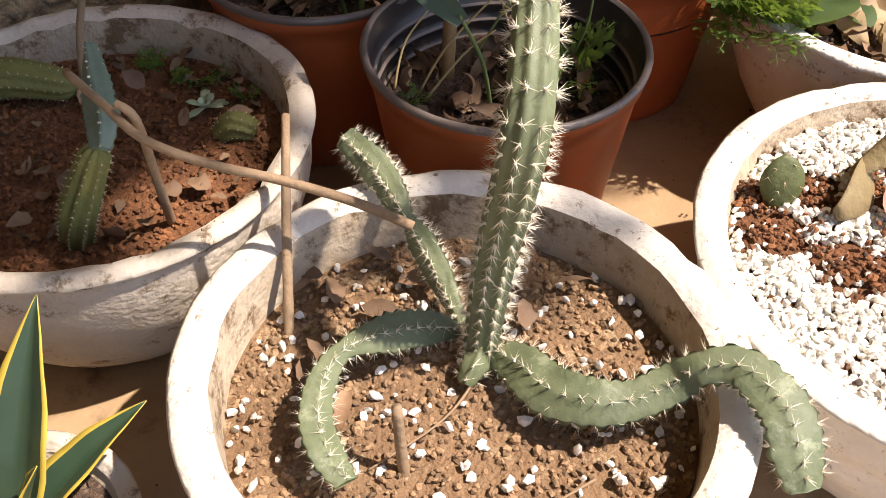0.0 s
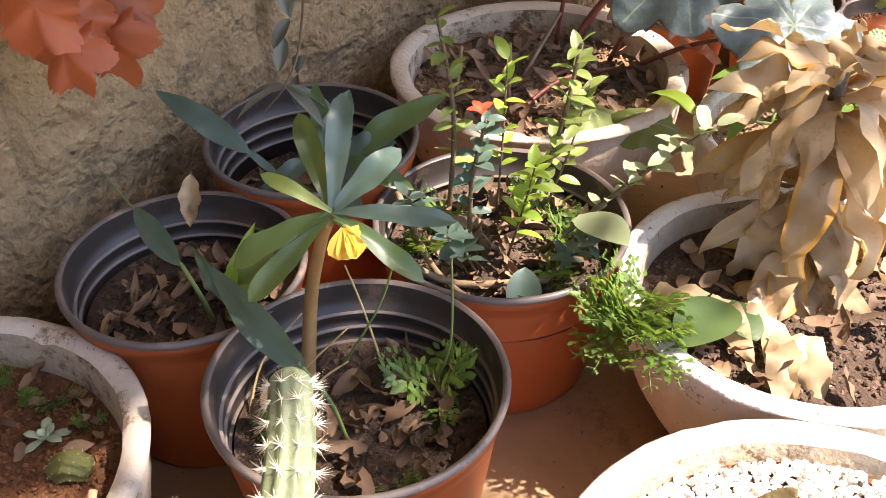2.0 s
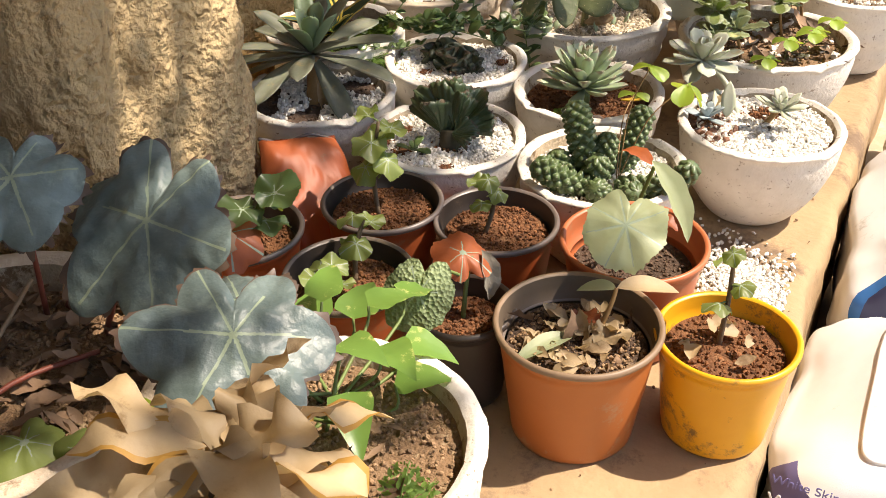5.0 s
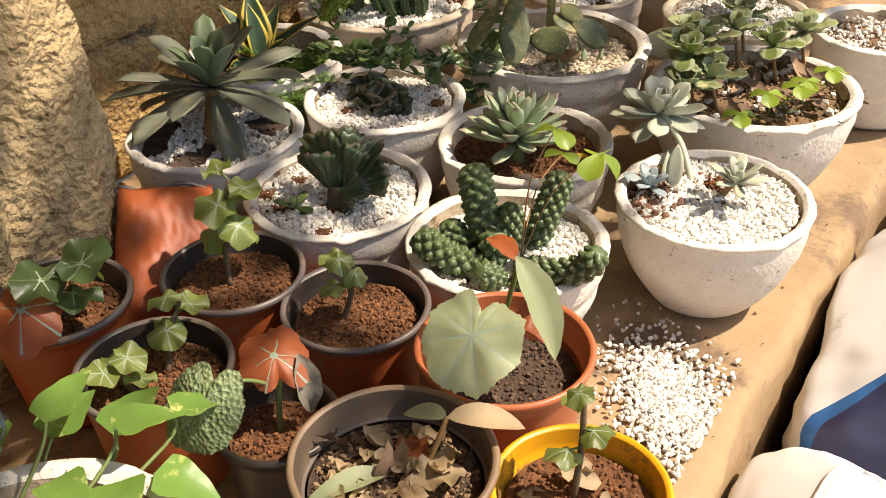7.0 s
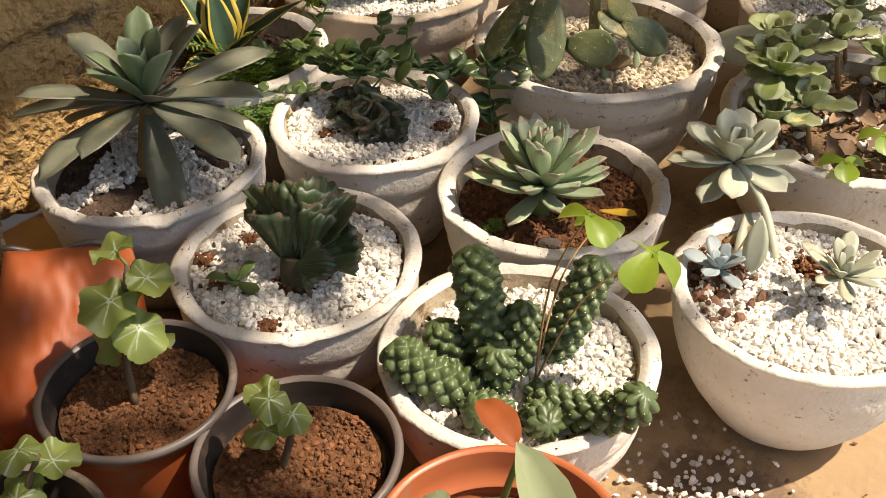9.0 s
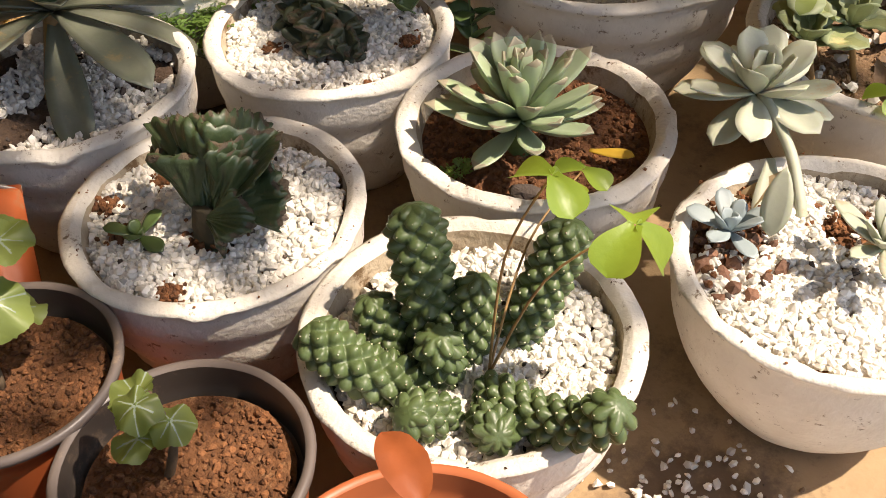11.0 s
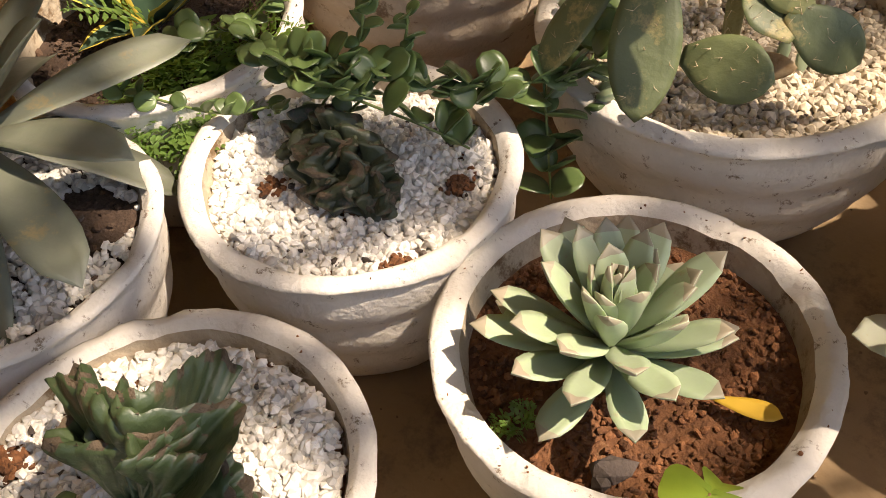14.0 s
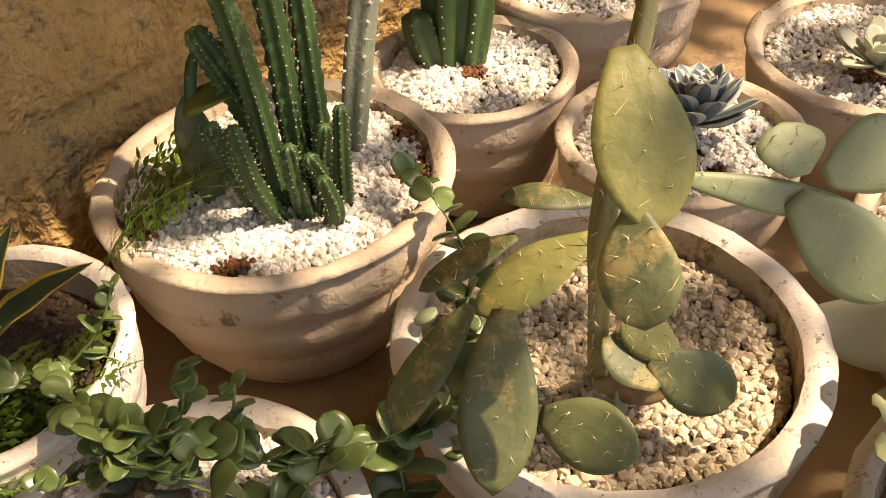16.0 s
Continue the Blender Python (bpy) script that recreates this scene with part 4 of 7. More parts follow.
def spine_tufts(g, spots, length, n, rng, mi=0, w=0.00032):
    """Radiating thorns at each (place, normal)."""
    for p, nrm in spots:
        for _ in range(n):
            d = (nrm + Vector((rng.gauss(0, 0.55), rng.gauss(0, 0.55), rng.gauss(0, 0.55)))).normalized()
            e = d.cross(Vector((0.3, 0.5, 0.8))).normalized() * w
            f = d.cross(e).normalized() * w
            g.add([p + e, p - e * 0.5 + f, p - e * 0.5 - f, p + d * length * rng.uniform(0.5, 1.15)], [(0, 1, 3), (1, 2, 3), (2, 0, 3)], mi)


def winged(t, pts, widths, up, thick=0.008, name="trailing_stem", spine=0.012, gap=0.010, nsp=9, material=CACTUS, spmat=SPINE_W, seed=2, ridge=0.5, teeth=0.22):
    """A flat, winged cactus stem with notched margins, a raised middle rib and tufts of thorns on all three."""
    n_ctl = len(pts)
    P = smooth_line([rel(t, p) for p in pts], 12)
    g, rng = Geo(), random.Random(seed)
    cross = [-1.0, -0.82, -0.5, -0.2, 0.0, 0.2, 0.5, 0.82, 1.0]
    n = len(cross)
    run, rows = 0.0, []
    for j, p in enumerate(P):
        d = (P[min(j + 1, len(P) - 1)] - P[max(j - 1, 0)]).normalized()
        if j:
            run += (p - P[j - 1]).length
        f = j / (len(P) - 1) * (n_ctl - 1)
        k = min(n_ctl - 2, int(f))
        w = (widths[k] + (widths[k + 1] - widths[k]) * (f - k)) * 0.44
        u0 = Vector(up[0]).lerp(Vector(up[1]), j / (len(P) - 1))
        side = d.cross(u0).normalized()
        nrm = side.cross(d).normalized()
        tooth = 1 + teeth * abs(math.sin(math.pi * run / gap)) - teeth
        rows.append((p, side, nrm, w, run))
        for s in (1, -1):
            for c in cross:
                h = thick * 0.5 * max(0.0, 1 - c * c) ** 0.5
                if s > 0:
                    h += ridge * w * math.exp(-(c / 0.22) ** 2) * (0.8 + 0.2 * tooth)
                edge = tooth if abs(c) > 0.9 else 1
                g.v.append(tuple(p + side * c * w * edge + nrm * (s * h + 0.12 * w * noise.noise(p * 40 + Vector((c, seed, 0))))))
    m = 2 * n
    for j in range(len(P) - 1):
        for i in range(n - 1):
            a = j * m + i
            g.f += [(a, a + m, a + m + 1, a + 1), (a + n, a + n + 1, a + n + m + 1, a + n + m)]
        for a in (j * m, j * m + n - 1):
            g.f.append((a, a + n, a + n + m, a + m))
    for j in (0, len(P) - 1):
        g.f += [(j * m + i, j * m + i + 1, j * m + n + i + 1, j * m + n + i) for i in range(n - 1)]
    g.m = [0] * len(g.f)
    st = part(name, g, material, t)
    spots, last = [], -1
    for p, side, nrm, w, run in rows:
        if int(run / gap) != last:
            last = int(run / gap)
            spots += [(p + side * w * (1 - teeth), side), (p - side * w * (1 - teeth), -side), (p + nrm * (thick * 0.5 + ridge * w * 0.9), nrm)]
    s = Geo()
    spine_tufts(s, spots, spine, nsp, rng)
    tagged(part("spination", s, spmat, st), kind="stuff")
    tagged(chips("areole_cover", [q for q, e in spots], (0.0012, 0.0020), AREOLE, st, 0.9, 5), kind="stuff")


def ribbed(t, pts, radii, ribs, depth, name="stem", spine=0.012, gap=0.016, nsp=6, material=CACTUS, spmat=SPINE_W, seed=2, dot=(0.0014, 0.0022), knob=0.0):
    """A ribbed cactus stem with tufts of thorns along its ribs."""
    P = smooth_line([rel(t, p) for p in pts], 26 if knob else 10)
    R = [radii[0] + (radii[1] - radii[0]) * math.sin(math.pi * min(1, 0.15 + 0.8 * j / (len(P) - 1))) for j in range(len(P))]
    R = [r * (1 + knob * (1 if j % 2 else -1)) for j, r in enumerate(R)]
    R[-1] *= 0.35
    R[-2] *= 0.75
    g = Geo()
    n = ribs * (8 if ribs > 2 else 12)
    tube(g, P, R, n, 0, ribs, depth)
    st = part(name, g, material, t)
    rng = random.Random(seed)
    spots, dist = [], 0.0
    for j in range(1, len(P) - 1):
        dist += (P[j] - P[j - 1]).length
        if dist >= gap:
            dist = 0.0
            for r in range(ribs):
                c = Vector(g.v[j * n + r * (n // ribs)])
                spots.append((c, (c - P[j]).normalized()))
    s = Geo()
    spine_tufts(s, spots, spine, nsp, rng)
    tagged(part("spination", s, spmat, st), kind="stuff")
    tagged(chips("areole_cover", [p for p, q in spots], dot, AREOLE, st, 0.9, 5), kind="stuff")


def prickly_pad(t, base, tip, W, material=OPUNTIA, roll=0.0, thick=0.009, seed=1, spines=True, bend=8, name="pad", spine=0.012, face=Vector((-0.1, -0.65, 0.72))):
    """One flat pad from base to tip."""
    a, b = rel(t, base), rel(t, tip)
    d = b - a
    L = d.length
    az, el = math.degrees(math.atan2(d.y, d.x)), math.degrees(math.asin(d.z / L))
    F = aim((0, 0, 0), az, el).to_3x3()
    v = F.transposed() @ face
    M = aim(a, az, el, math.degrees(math.atan2(v.x, v.z)) + roll)
    g = Geo()
    blade(g, M, L, W, "pad", bend, 0.05, thick, 14, 8, wave=0.06, waves=1.3, ph=seed)
    ob = part(name, g, material, t)
    if spines:
        rng = random.Random(seed)
        s, dots = Geo(), []
        for i in range(2, 13):
            for j in range(1, 8):
                if (i * 2 + j * 3) % 7 == 0:
                    c = Vector(g.v[i * 9 + j])
                    dots.append((c, (M.to_3x3() @ Vector((0, 0, 1)))))
                    c = Vector(g.v[15 * 9 + i * 9 + j])
                    dots.append((c, (M.to_3x3() @ Vector((0, 0, -1)))))
        spine_tufts(s, dots, spine, 2, rng)
        tagged(part("spination", s, SPINE, ob), kind="stuff")
        tagged(chips("areole_cover", [p for p, q in dots], (0.0005, 0.0009), SPINE, ob, 0.8, 4), kind="stuff")
    return ob


def lobed_leaf(t, at, R, az, el, material=BEGONIA, roll=0.0, lobes=7, jag=0.06, depth=0.11, dome=0.25, veins=True, seed=1, name="leaf", cut=0.35, ruffle=0.05):
    """A broad round leaf with shallow lobes and pale veins from the stalk's end."""
    g = Geo()
    rng = random.Random(seed)
    big = R > 0.06
    n, rings = (210, 24) if big else (96, 9)
    M = aim(rel(t, at), az, el, roll)
    g.v.append(tuple(M @ Vector((0, 0, 0))))
    vein = [math.pi * 2 * (k + 0.5 + rng.uniform(-0.16, 0.16)) / lobes for k in range(lobes)]
    grow = [rng.uniform(0.86, 1.12) for _ in range(lobes)]
    limit = [0.0] + [(p + q) / 2 for p, q in zip(vein, vein[1:])] + [2 * math.pi]

    def near(a):
        k = min(range(lobes), key=lambda i: abs(a - vein[i]))
        half = (vein[k] - limit[k]) if a < vein[k] else (limit[k + 1] - vein[k])
        return k, min(1.0, abs(a - vein[k]) / max(half, 1e-3))
    for j in range(1, rings + 1):
        q = j / rings
        for i in range(n):
            a = 2 * math.pi * i / n                     # the notch lies at a = 0, the tip at pi
            k, f = near(a)
            kk = max(0, min(lobes - 1, k + (1 if a > vein[k] else -1)))
            r = R * (0.80 + 0.26 * math.sin(a / 2) ** 2) * (grow[k] * (1 - f / 2) + grow[kk] * f / 2)
            r *= 1 - cut * math.exp(-(min(a, 2 * math.pi - a) / 0.22) ** 2)
            r *= 1.04 - 1.3 * depth * f ** 1.6 * q
            if j == rings:
                saw = (a * lobes * 1.3 + 0.6 * noise.noise(Vector((a * 3, seed, 0)))) % 1.0
                r *= 1 + jag * (0.35 * saw - 0.2 + 0.7 * noise.noise(Vector((math.cos(a) * 9, math.sin(a) * 9, seed))))
            x, y = r * q * math.sin(a), -r * q * math.cos(a)
            z = -dome * R * q * q - 0.030 * R * q * (1 - f) + ruffle * R * q * q * math.sin(5 * a + seed) + 0.03 * R * noise.noise(Vector((x * 45, y * 45, seed))) + 0.03 * R * q * noise.noise(Vector((a * 2.5, q * 2, seed)))
            g.v.append(tuple(M @ Vector((x, y, z))))
    for i in range(n):
        a = 2 * math.pi * (i + 0.5) / n
        k, f = near(a)
        dv = abs(a - vein[k])
        i2 = (i + 1) % n
        g.f.append((0, 1 + i, 1 + i2))
        g.m.append(1 if veins else 0)
        for j in range(rings - 1):
            p, s = 1 + j * n + i, 1 + j * n + i2
            g.f.append((p, p + n, s + n, s))
            q = (j + 1.5) / rings
            on = dv * q * R < (0.0019 if big else 0.0008) * (1.2 - q) and q < 0.95
            g.m.append(2 if big and j == rings - 2 and material is BEGONIA else 1 if veins and on else 0)
    return part(name, g, [material, BEG_VEIN, BEG_EDGE], t)


def stalk(t, pts, r0, r1, material, name="stem", n=7, steps=5):
    P = smooth_line([rel(t, p) for p in pts], steps)
    g = Geo()
    tube(g, P, [r0 + (r1 - r0) * j / (len(P) - 1) for j in range(len(P))], n)
    return part(name, g, material, t)


def one_leaf(t, at, az, el, L, W, shape, material, bend=25, fold=0.25, wave=0.0, roll=0.0, thick=0.0, name="leaf", waves=3.0, twist=0.0, edge=None, ph=0.0, nv=4, curl=0.0):
    g = Geo()
    blade(g, aim(rel(t, at), az, el, roll), L, W, shape, bend, fold, thick, 14 if wave > 0.15 else 10, nv, wave, waves, twist, edge_mi=1 if edge else None, ph=ph, curl=curl)
    return part(name, g, [material, edge] if edge else material, t)


def leaf_to(t, base, tip, W, material, shape="ob", bend=25, fold=0.2, wave=0.12, roll=0.0, face=(-0.1, -0.6, 0.8), thick=0.0, curl=0.0, ph=0.0, twist=0.0):
    """A leaf whose chord runs from base to tip and whose upper side turns towards face."""
    d = Vector(tip) - Vector(base)
    az, el = math.degrees(math.atan2(d.y, d.x)), math.degrees(math.asin(d.z / d.length))
    v = aim((0, 0, 0), az, el).to_3x3().transposed() @ Vector(face)
    g = Geo()
    M = aim(rel(t, base), az, el, math.degrees(math.atan2(v.x, v.z)) + roll) @ Matrix.Rotation(radians(bend * 0.5), 4, "X")
    blade(g, M, d.length * (1 + abs(bend) / 700), W, shape, bend, fold, thick, 14, 6, wave, 2.3, twist, ph=ph, curl=curl)
    return part("leaf", g, material, t)


def sprig(t, base, top, n, L, W, shape, material, stem=STEM_G, r=0.002, seed=1, start=0.25, bend=25, el=(10, 50), pairs=False, thick=0.0, wave=0.0, bow=0.15):
    """A stem with leaves along it, each a part."""
    rng = random.Random(seed)
    b, e = Vector(base), Vector(top)
    mid = b.lerp(e, 0.5) + Vector((rng.uniform(-1, 1), rng.uniform(-1, 1), 0.6)) * (e - b).length * bow
    stalk(t, [b, mid, e], r, r * 0.5, stem)
    line = smooth_line([b, mid, e], 12)
    for i in range(n):
        u = start + (1 - start) * (i + 1) / n
        p = line[min(len(line) - 1, int(u * (len(line) - 1)))]
        for s in ((0, 180) if pairs else (0,)):
            az = (i * 90 if pairs else i * 137.5) + s + rng.uniform(-20, 20)
            k = rng.uniform(0.7, 1.15)
            one_leaf(t, p, az, rng.uniform(*el), L * k, W * k, shape, material, bend + rng.uniform(-15, 15), 0.25, wave, rng.uniform(-20, 20), thick)


def fern(t, base, az, el, L, material=FRESH_I, seed=1, n=16, lw=0.10, bend=45):
    """A feathery frond in one mesh: too fine to pick apart."""
    rng = random.Random(seed)
    M = aim(rel(t, base), az, el)
    g = Geo()
    pts, pos = [], Vector((0, 0, 0))
    for i in range(n + 1):
        a = -radians(bend) * i / n
        pts.append(pos.copy())
        pos = pos + Vector((0, math.cos(a), math.sin(a))) * L / n
    tube(g, [M @ p for p in pts], 0.0008, 4)
    for i in range(2, n + 1):
        w = L * lw * math.sin(math.pi * min(1, 0.15 + 0.85 * i / n)) * 2.2 + 0.004
        for s in (-1, 1):
            Q = M @ Matrix.Translation(pts[i]) @ Matrix.Rotation(radians(-s * rng.uniform(45, 75)), 4, "Z") @ Matrix.Rotation(radians(rng.uniform(-20, 20)), 4, "X")
            for q in range(3):
                blade(g, Q @ Matrix.Translation((0, w * (0.1 + 0.3 * q), 0)) @ Matrix.Rotation(radians(rng.choice([-55, 55, 10])), 4, "Z"), w * 0.5, w * 0.26, "oval", 15, 0.2, nu=3, nv=2)
    tagged(part("frond", g, material, t), kind="stuff")


def weed(t, at, n, L, seed, material=FRESH_I, el=(25, 75)):
    rng = random.Random(seed)
    for i in range(n):
        fern(t, at, rng.uniform(0, 360), rng.uniform(*el), L * rng.uniform(0.6, 1.1), material, seed + i, 9, 0.16, 40)


def litter(name, at, r, n, seed, material=BROWNLEAF, size=(0.02, 0.06), label="curled dry leaves lying on the soil"):
    rng = random.Random(seed)
    g = Geo()
    for k in range(n):
        a, q = rng.uniform(0, 6.28), r * math.sqrt(rng.random())
        blade(g, aim((q * math.cos(a), q * math.sin(a), 0.004 + rng.uniform(0, 0.012)), rng.uniform(0, 360), rng.uniform(-8, 25), rng.uniform(-40, 40)), rng.uniform(*size), rng.uniform(0.008, 0.026), rng.choice(["oval", "lance"]), rng.uniform(-60, 60), 0.5, nu=5, nv=2, wave=0.3)
    ob = part(name, g, material)
    ob.location = at
    tagged(ob, label, "leaf litter", kind="stuff")


# bowl with the thorny trailing cactus
c = plant("trailing_cactus", (0.03, 0.60, 0.172), "grey-green thorny cactus with one upright and several trailing stems", "cactus")
ribbed(c, [(0.035, 0.60, 0.168), (0.045, 0.60, 0.30), (0.062, 0.585, 0.45), (0.070, 0.66, 0.52), (0.066, 0.714, 0.553)], (0.013, 0.0188), 9, 0.06, "upright_stem", 0.013, 0.011, 13)
SKYWARD = ((-0.1, -0.5, 0.85), (0.1, -0.45, 0.85))
winged(c, [(0.041, 0.605, 0.180), (0.068, 0.563, 0.205), (0.093, 0.527, 0.215), (0.129, 0.508, 0.222), (0.163, 0.509, 0.224), (0.197, 0.519, 0.235), (0.215, 0.518, 0.255), (0.247, 0.511, 0.265), (0.273, 0.475, 0.260), (0.280, 0.440, 0.245), (0.285, 0.42, 0.225)],
       (0.022, 0.054, 0.062, 0.054, 0.044, 0.046, 0.036, 0.046, 0.058, 0.058, 0.036), SKYWARD, 0.007, spine=0.013, gap=0.013, nsp=8, seed=4, ridge=0.14)
winged(c, [(0.016, 0.622, 0.182), (-0.012, 0.606, 0.205), (-0.048, 0.587, 0.220), (-0.087, 0.564, 0.225), (-0.105, 0.533, 0.220), (-0.108, 0.496, 0.215), (-0.097, 0.464, 0.212), (-0.079, 0.439, 0.205)],
       (0.014, 0.042, 0.048, 0.022, 0.034, 0.040, 0.042, 0.028), ((0.0, -0.6, 0.8), (0.5, -0.3, 0.75)), 0.006, spine=0.012, gap=0.011, nsp=8, seed=6, ridge=0.16)
winged(c, [(0.018, 0.630, 0.182), (-0.002, 0.670, 0.205), (-0.022, 0.702, 0.225), (-0.035, 0.722, 0.236), (-0.048, 0.742, 0.247), (-0.071, 0.774, 0.262), (-0.101, 0.803, 0.275)],
       (0.014, 0.036, 0.038, 0.016, 0.038, 0.046, 0.032), ((-0.5, -0.5, 0.7), (-0.3, -0.6, 0.7)), 0.007, spine=0.013, gap=0.008, nsp=12, seed=8, ridge=0.22)
winged(c, [(0.035, 0.600, 0.172), (0.030, 0.575, 0.190), (0.020, 0.560, 0.180)], (0.026, 0.034, 0.020), SKYWARD, 0.016, spine=0.012, gap=0.009, nsp=9, seed=9, ridge=0.5)
for k, pts in enumerate((((-0.149, 0.617, 0.165), (-0.151, 0.692, 0.250), (-0.159, 0.806, 0.300)), ((-0.033, 0.468, 0.160), (-0.038, 0.483, 0.250)), ((0.033, 0.584, 0.178), (0.022, 0.550, 0.181), (-0.006, 0.513, 0.181), (-0.064, 0.469, 0.178)), ((0.13, 0.46, 0.178), (0.08, 0.43, 0.176)))):
    s = thing("stick", pts[0], "dry tan stick stuck in the soil" if k < 2 else "thin dry twig lying on the soil", "stick")
    stalk(s, pts, 0.0055 if k < 2 else 0.0016, 0.0045 if k < 2 else 0.001, TWIG, "twig", 8)
litter("dry_leaves", (-0.02, 0.66, 0.174), 0.15, 22, 5)
# bowl of red soil with young prickly pears and a leaning dry branch
t = thing("dry_branch", (-0.288, 0.775, 0.18), "forked dry grey branch leaning across the bowls", "branch")
stalk(t, [(-0.291, 0.777, 0.176), (-0.283, 0.745, 0.27), (-0.275, 0.712, 0.366), (-0.290, 0.712, 0.385)], 0.0055, 0.004, TWIG, "bough")
stalk(t, [(-0.346, 0.760, 0.385), (-0.307, 0.726, 0.375), (-0.266, 0.690, 0.364), (-0.213, 0.679, 0.345), (-0.144, 0.677, 0.325), (-0.079, 0.670, 0.305), (-0.027, 0.654, 0.290)], 0.0042, 0.0050, TWIG, "bough")
stalk(t, [(-0.440, 1.00, 0.18), (-0.435, 1.03, 0.26), (-0.405, 1.07, 0.37)], 0.0055, 0.004, TWIG, "bough")
t = plant("cactus", (-0.385, 0.75, 0.182), "young cactus with a knobbly stem and a toothed blue-green top", "cactus")
ribbed(t, [(-0.388, 0.752, 0.175), (-0.366, 0.735, 0.235), (-0.330, 0.745, 0.312)], (0.012, 0.0185), 9, 0.10, "stem", 0.005, 0.007, 5, mat("olive_cactus", (0.20, 0.20, 0.055), (0.12, 0.13, 0.035), 60, 0.7, 0.5), SPINE, 4, (0.0006, 0.0010))
winged(t, [(-0.328, 0.740, 0.308), (-0.332, 0.775, 0.322), (-0.345, 0.815, 0.335), (-0.358, 0.860, 0.345)], (0.024, 0.044, 0.040, 0.018), ((0.3, -0.6, 0.7), (-0.3, -0.6, 0.7)), 0.010, "toothed_stem", 0.004, 0.011, 3, mat("pad_blue", (0.17, 0.245, 0.19), (0.10, 0.15, 0.11), 18, 0.5, 0.15, 120), SPINE, 3, 0.5, 0.25)
t = plant("cactus", (-0.50, 0.99, 0.185), "low creeping olive cactus in red soil", "cactus")
ribbed(t, [(-0.60, 0.98, 0.19), (-0.53, 0.99, 0.215), (-0.44, 0.985, 0.205)], (0.014, 0.024), 9, 0.07, "stem", 0.004, 0.008, 4, bpy.data.materials["olive_cactus"], SPINE, 5, (0.0006, 0.0010))
t = plant("seedling", (-0.285, 0.965, 0.183), "tiny blue-green succulent seedling in red soil", "succulent")
rosette(t, 9, 0.028, 0.012, "ob", (60, 10), ECHEV, 0.003, (0, 0, 0.008), seed=3)
t = plant("cactus", (-0.235, 0.93, 0.182), "small round olive cactus in red soil", "cactus")
ribbed(t, [(-0.262, 0.925, 0.178), (-0.242, 0.922, 0.196), (-0.218, 0.918, 0.190)], (0.010, 0.017), 9, 0.08, "stem", 0.004, 0.006, 4, bpy.data.materials["olive_cactus"], SPINE, 7, (0.0006, 0.0010))
t = plant("weed", (-0.30, 1.03, 0.183), "fine green weeds along the bowl's inner edge", "weed")
weed(t, (-0.30, 1.03, 0.183), 4, 0.04, 140)
weed(t, (-0.37, 1.05, 0.183), 4, 0.045, 150)
weed(t, (-0.24, 0.99, 0.183), 3, 0.03, 160)
t = plant("seedling", (-0.33, 1.02, 0.183), "tiny green seedlings in red soil", "seedling")
weed(t, (-0.33, 1.02, 0.185), 4, 0.03, 4)
litter("bark_chips", (-0.36, 0.90, 0.184), 0.18, 60, 8, BROWNLEAF, (0.010, 0.035), "brown bark bits on red soil")
# sunlit bowl with a small pear and dry pieces
t = plant("prickly_pear", (0.346, 0.762, 0.205), "small round olive prickly pear among white chips", "cactus")
prickly_pad(t, (0.352, 0.770, 0.200), (0.352, 0.785, 0.264), 0.046, mat("pad_olive", (0.10, 0.115, 0.035), (0.06, 0.075, 0.024), 40, 0.6, 0.4, 120), 5, 0.022, seed=5)
t = thing("fallen_pad", (0.43, 0.77, 0.215), "withered tan cactus pad lying on chips", "cactus pad")
prickly_pad(t, (0.40, 0.74, 0.225), (0.50, 0.80, 0.245), 0.055, mat("pad_withered", (0.24, 0.19, 0.075), (0.15, 0.10, 0.05), 30, 0.7, 0.6), 25, 0.014, seed=6, spines=False, bend=60)
prickly_pad(t, (0.425, 0.79, 0.235), (0.52, 0.83, 0.262), 0.032, bpy.data.materials["pad_withered"], -20, 0.008, seed=7, spines=False, bend=-50)
t = thing("fallen_leaf", (0.49, 0.76, 0.215), "faded pink dry leaf lying on chips", "leaf")
one_leaf(t, (0.45, 0.73, 0.225), 30, 8, 0.10, 0.07, "oval", PINKLEAF, 20, 0.2, 0.15)
# corner snake plant in a low pot at the ledge edge
t, zz = bowl(-0.385, 0.445, 0.115, 0.11, "small chipped concrete pot with a snake plant", SOIL_DARK, CLOD_DARK, 0.02, 0.02, CONCRETE_OLD, clods=200, seed=61)


def snake_plant(at, spec, label):
    p = plant("snake_plant", at, label, "snake plant")
    for az, el, L, W, bend in spec:
        g = Geo()
        blade(g, aim((0, 0, 0), az, el) @ Matrix.Translation((0, 0.008, 0)), L, W, "lance", bend, 0.45, 0.003, 14, 8, edge_mi=1, wave=0.05)
        part("leaf", g, [SANS_G, SANS_Y], p)


snake_plant((-0.385, 0.455, 0.088), [(73, 60, 0.225, 0.066, 5), (29, 44, 0.175, 0.052, 10), (113, 48, 0.17, 0.056, 10), (170, 45, 0.15, 0.05, 20), (300, 60, 0.12, 0.045, 10), (235, 40, 0.11, 0.04, 20), (0, 70, 0.12, 0.04, 5)], "dark green snake plant with yellow leaf margins")
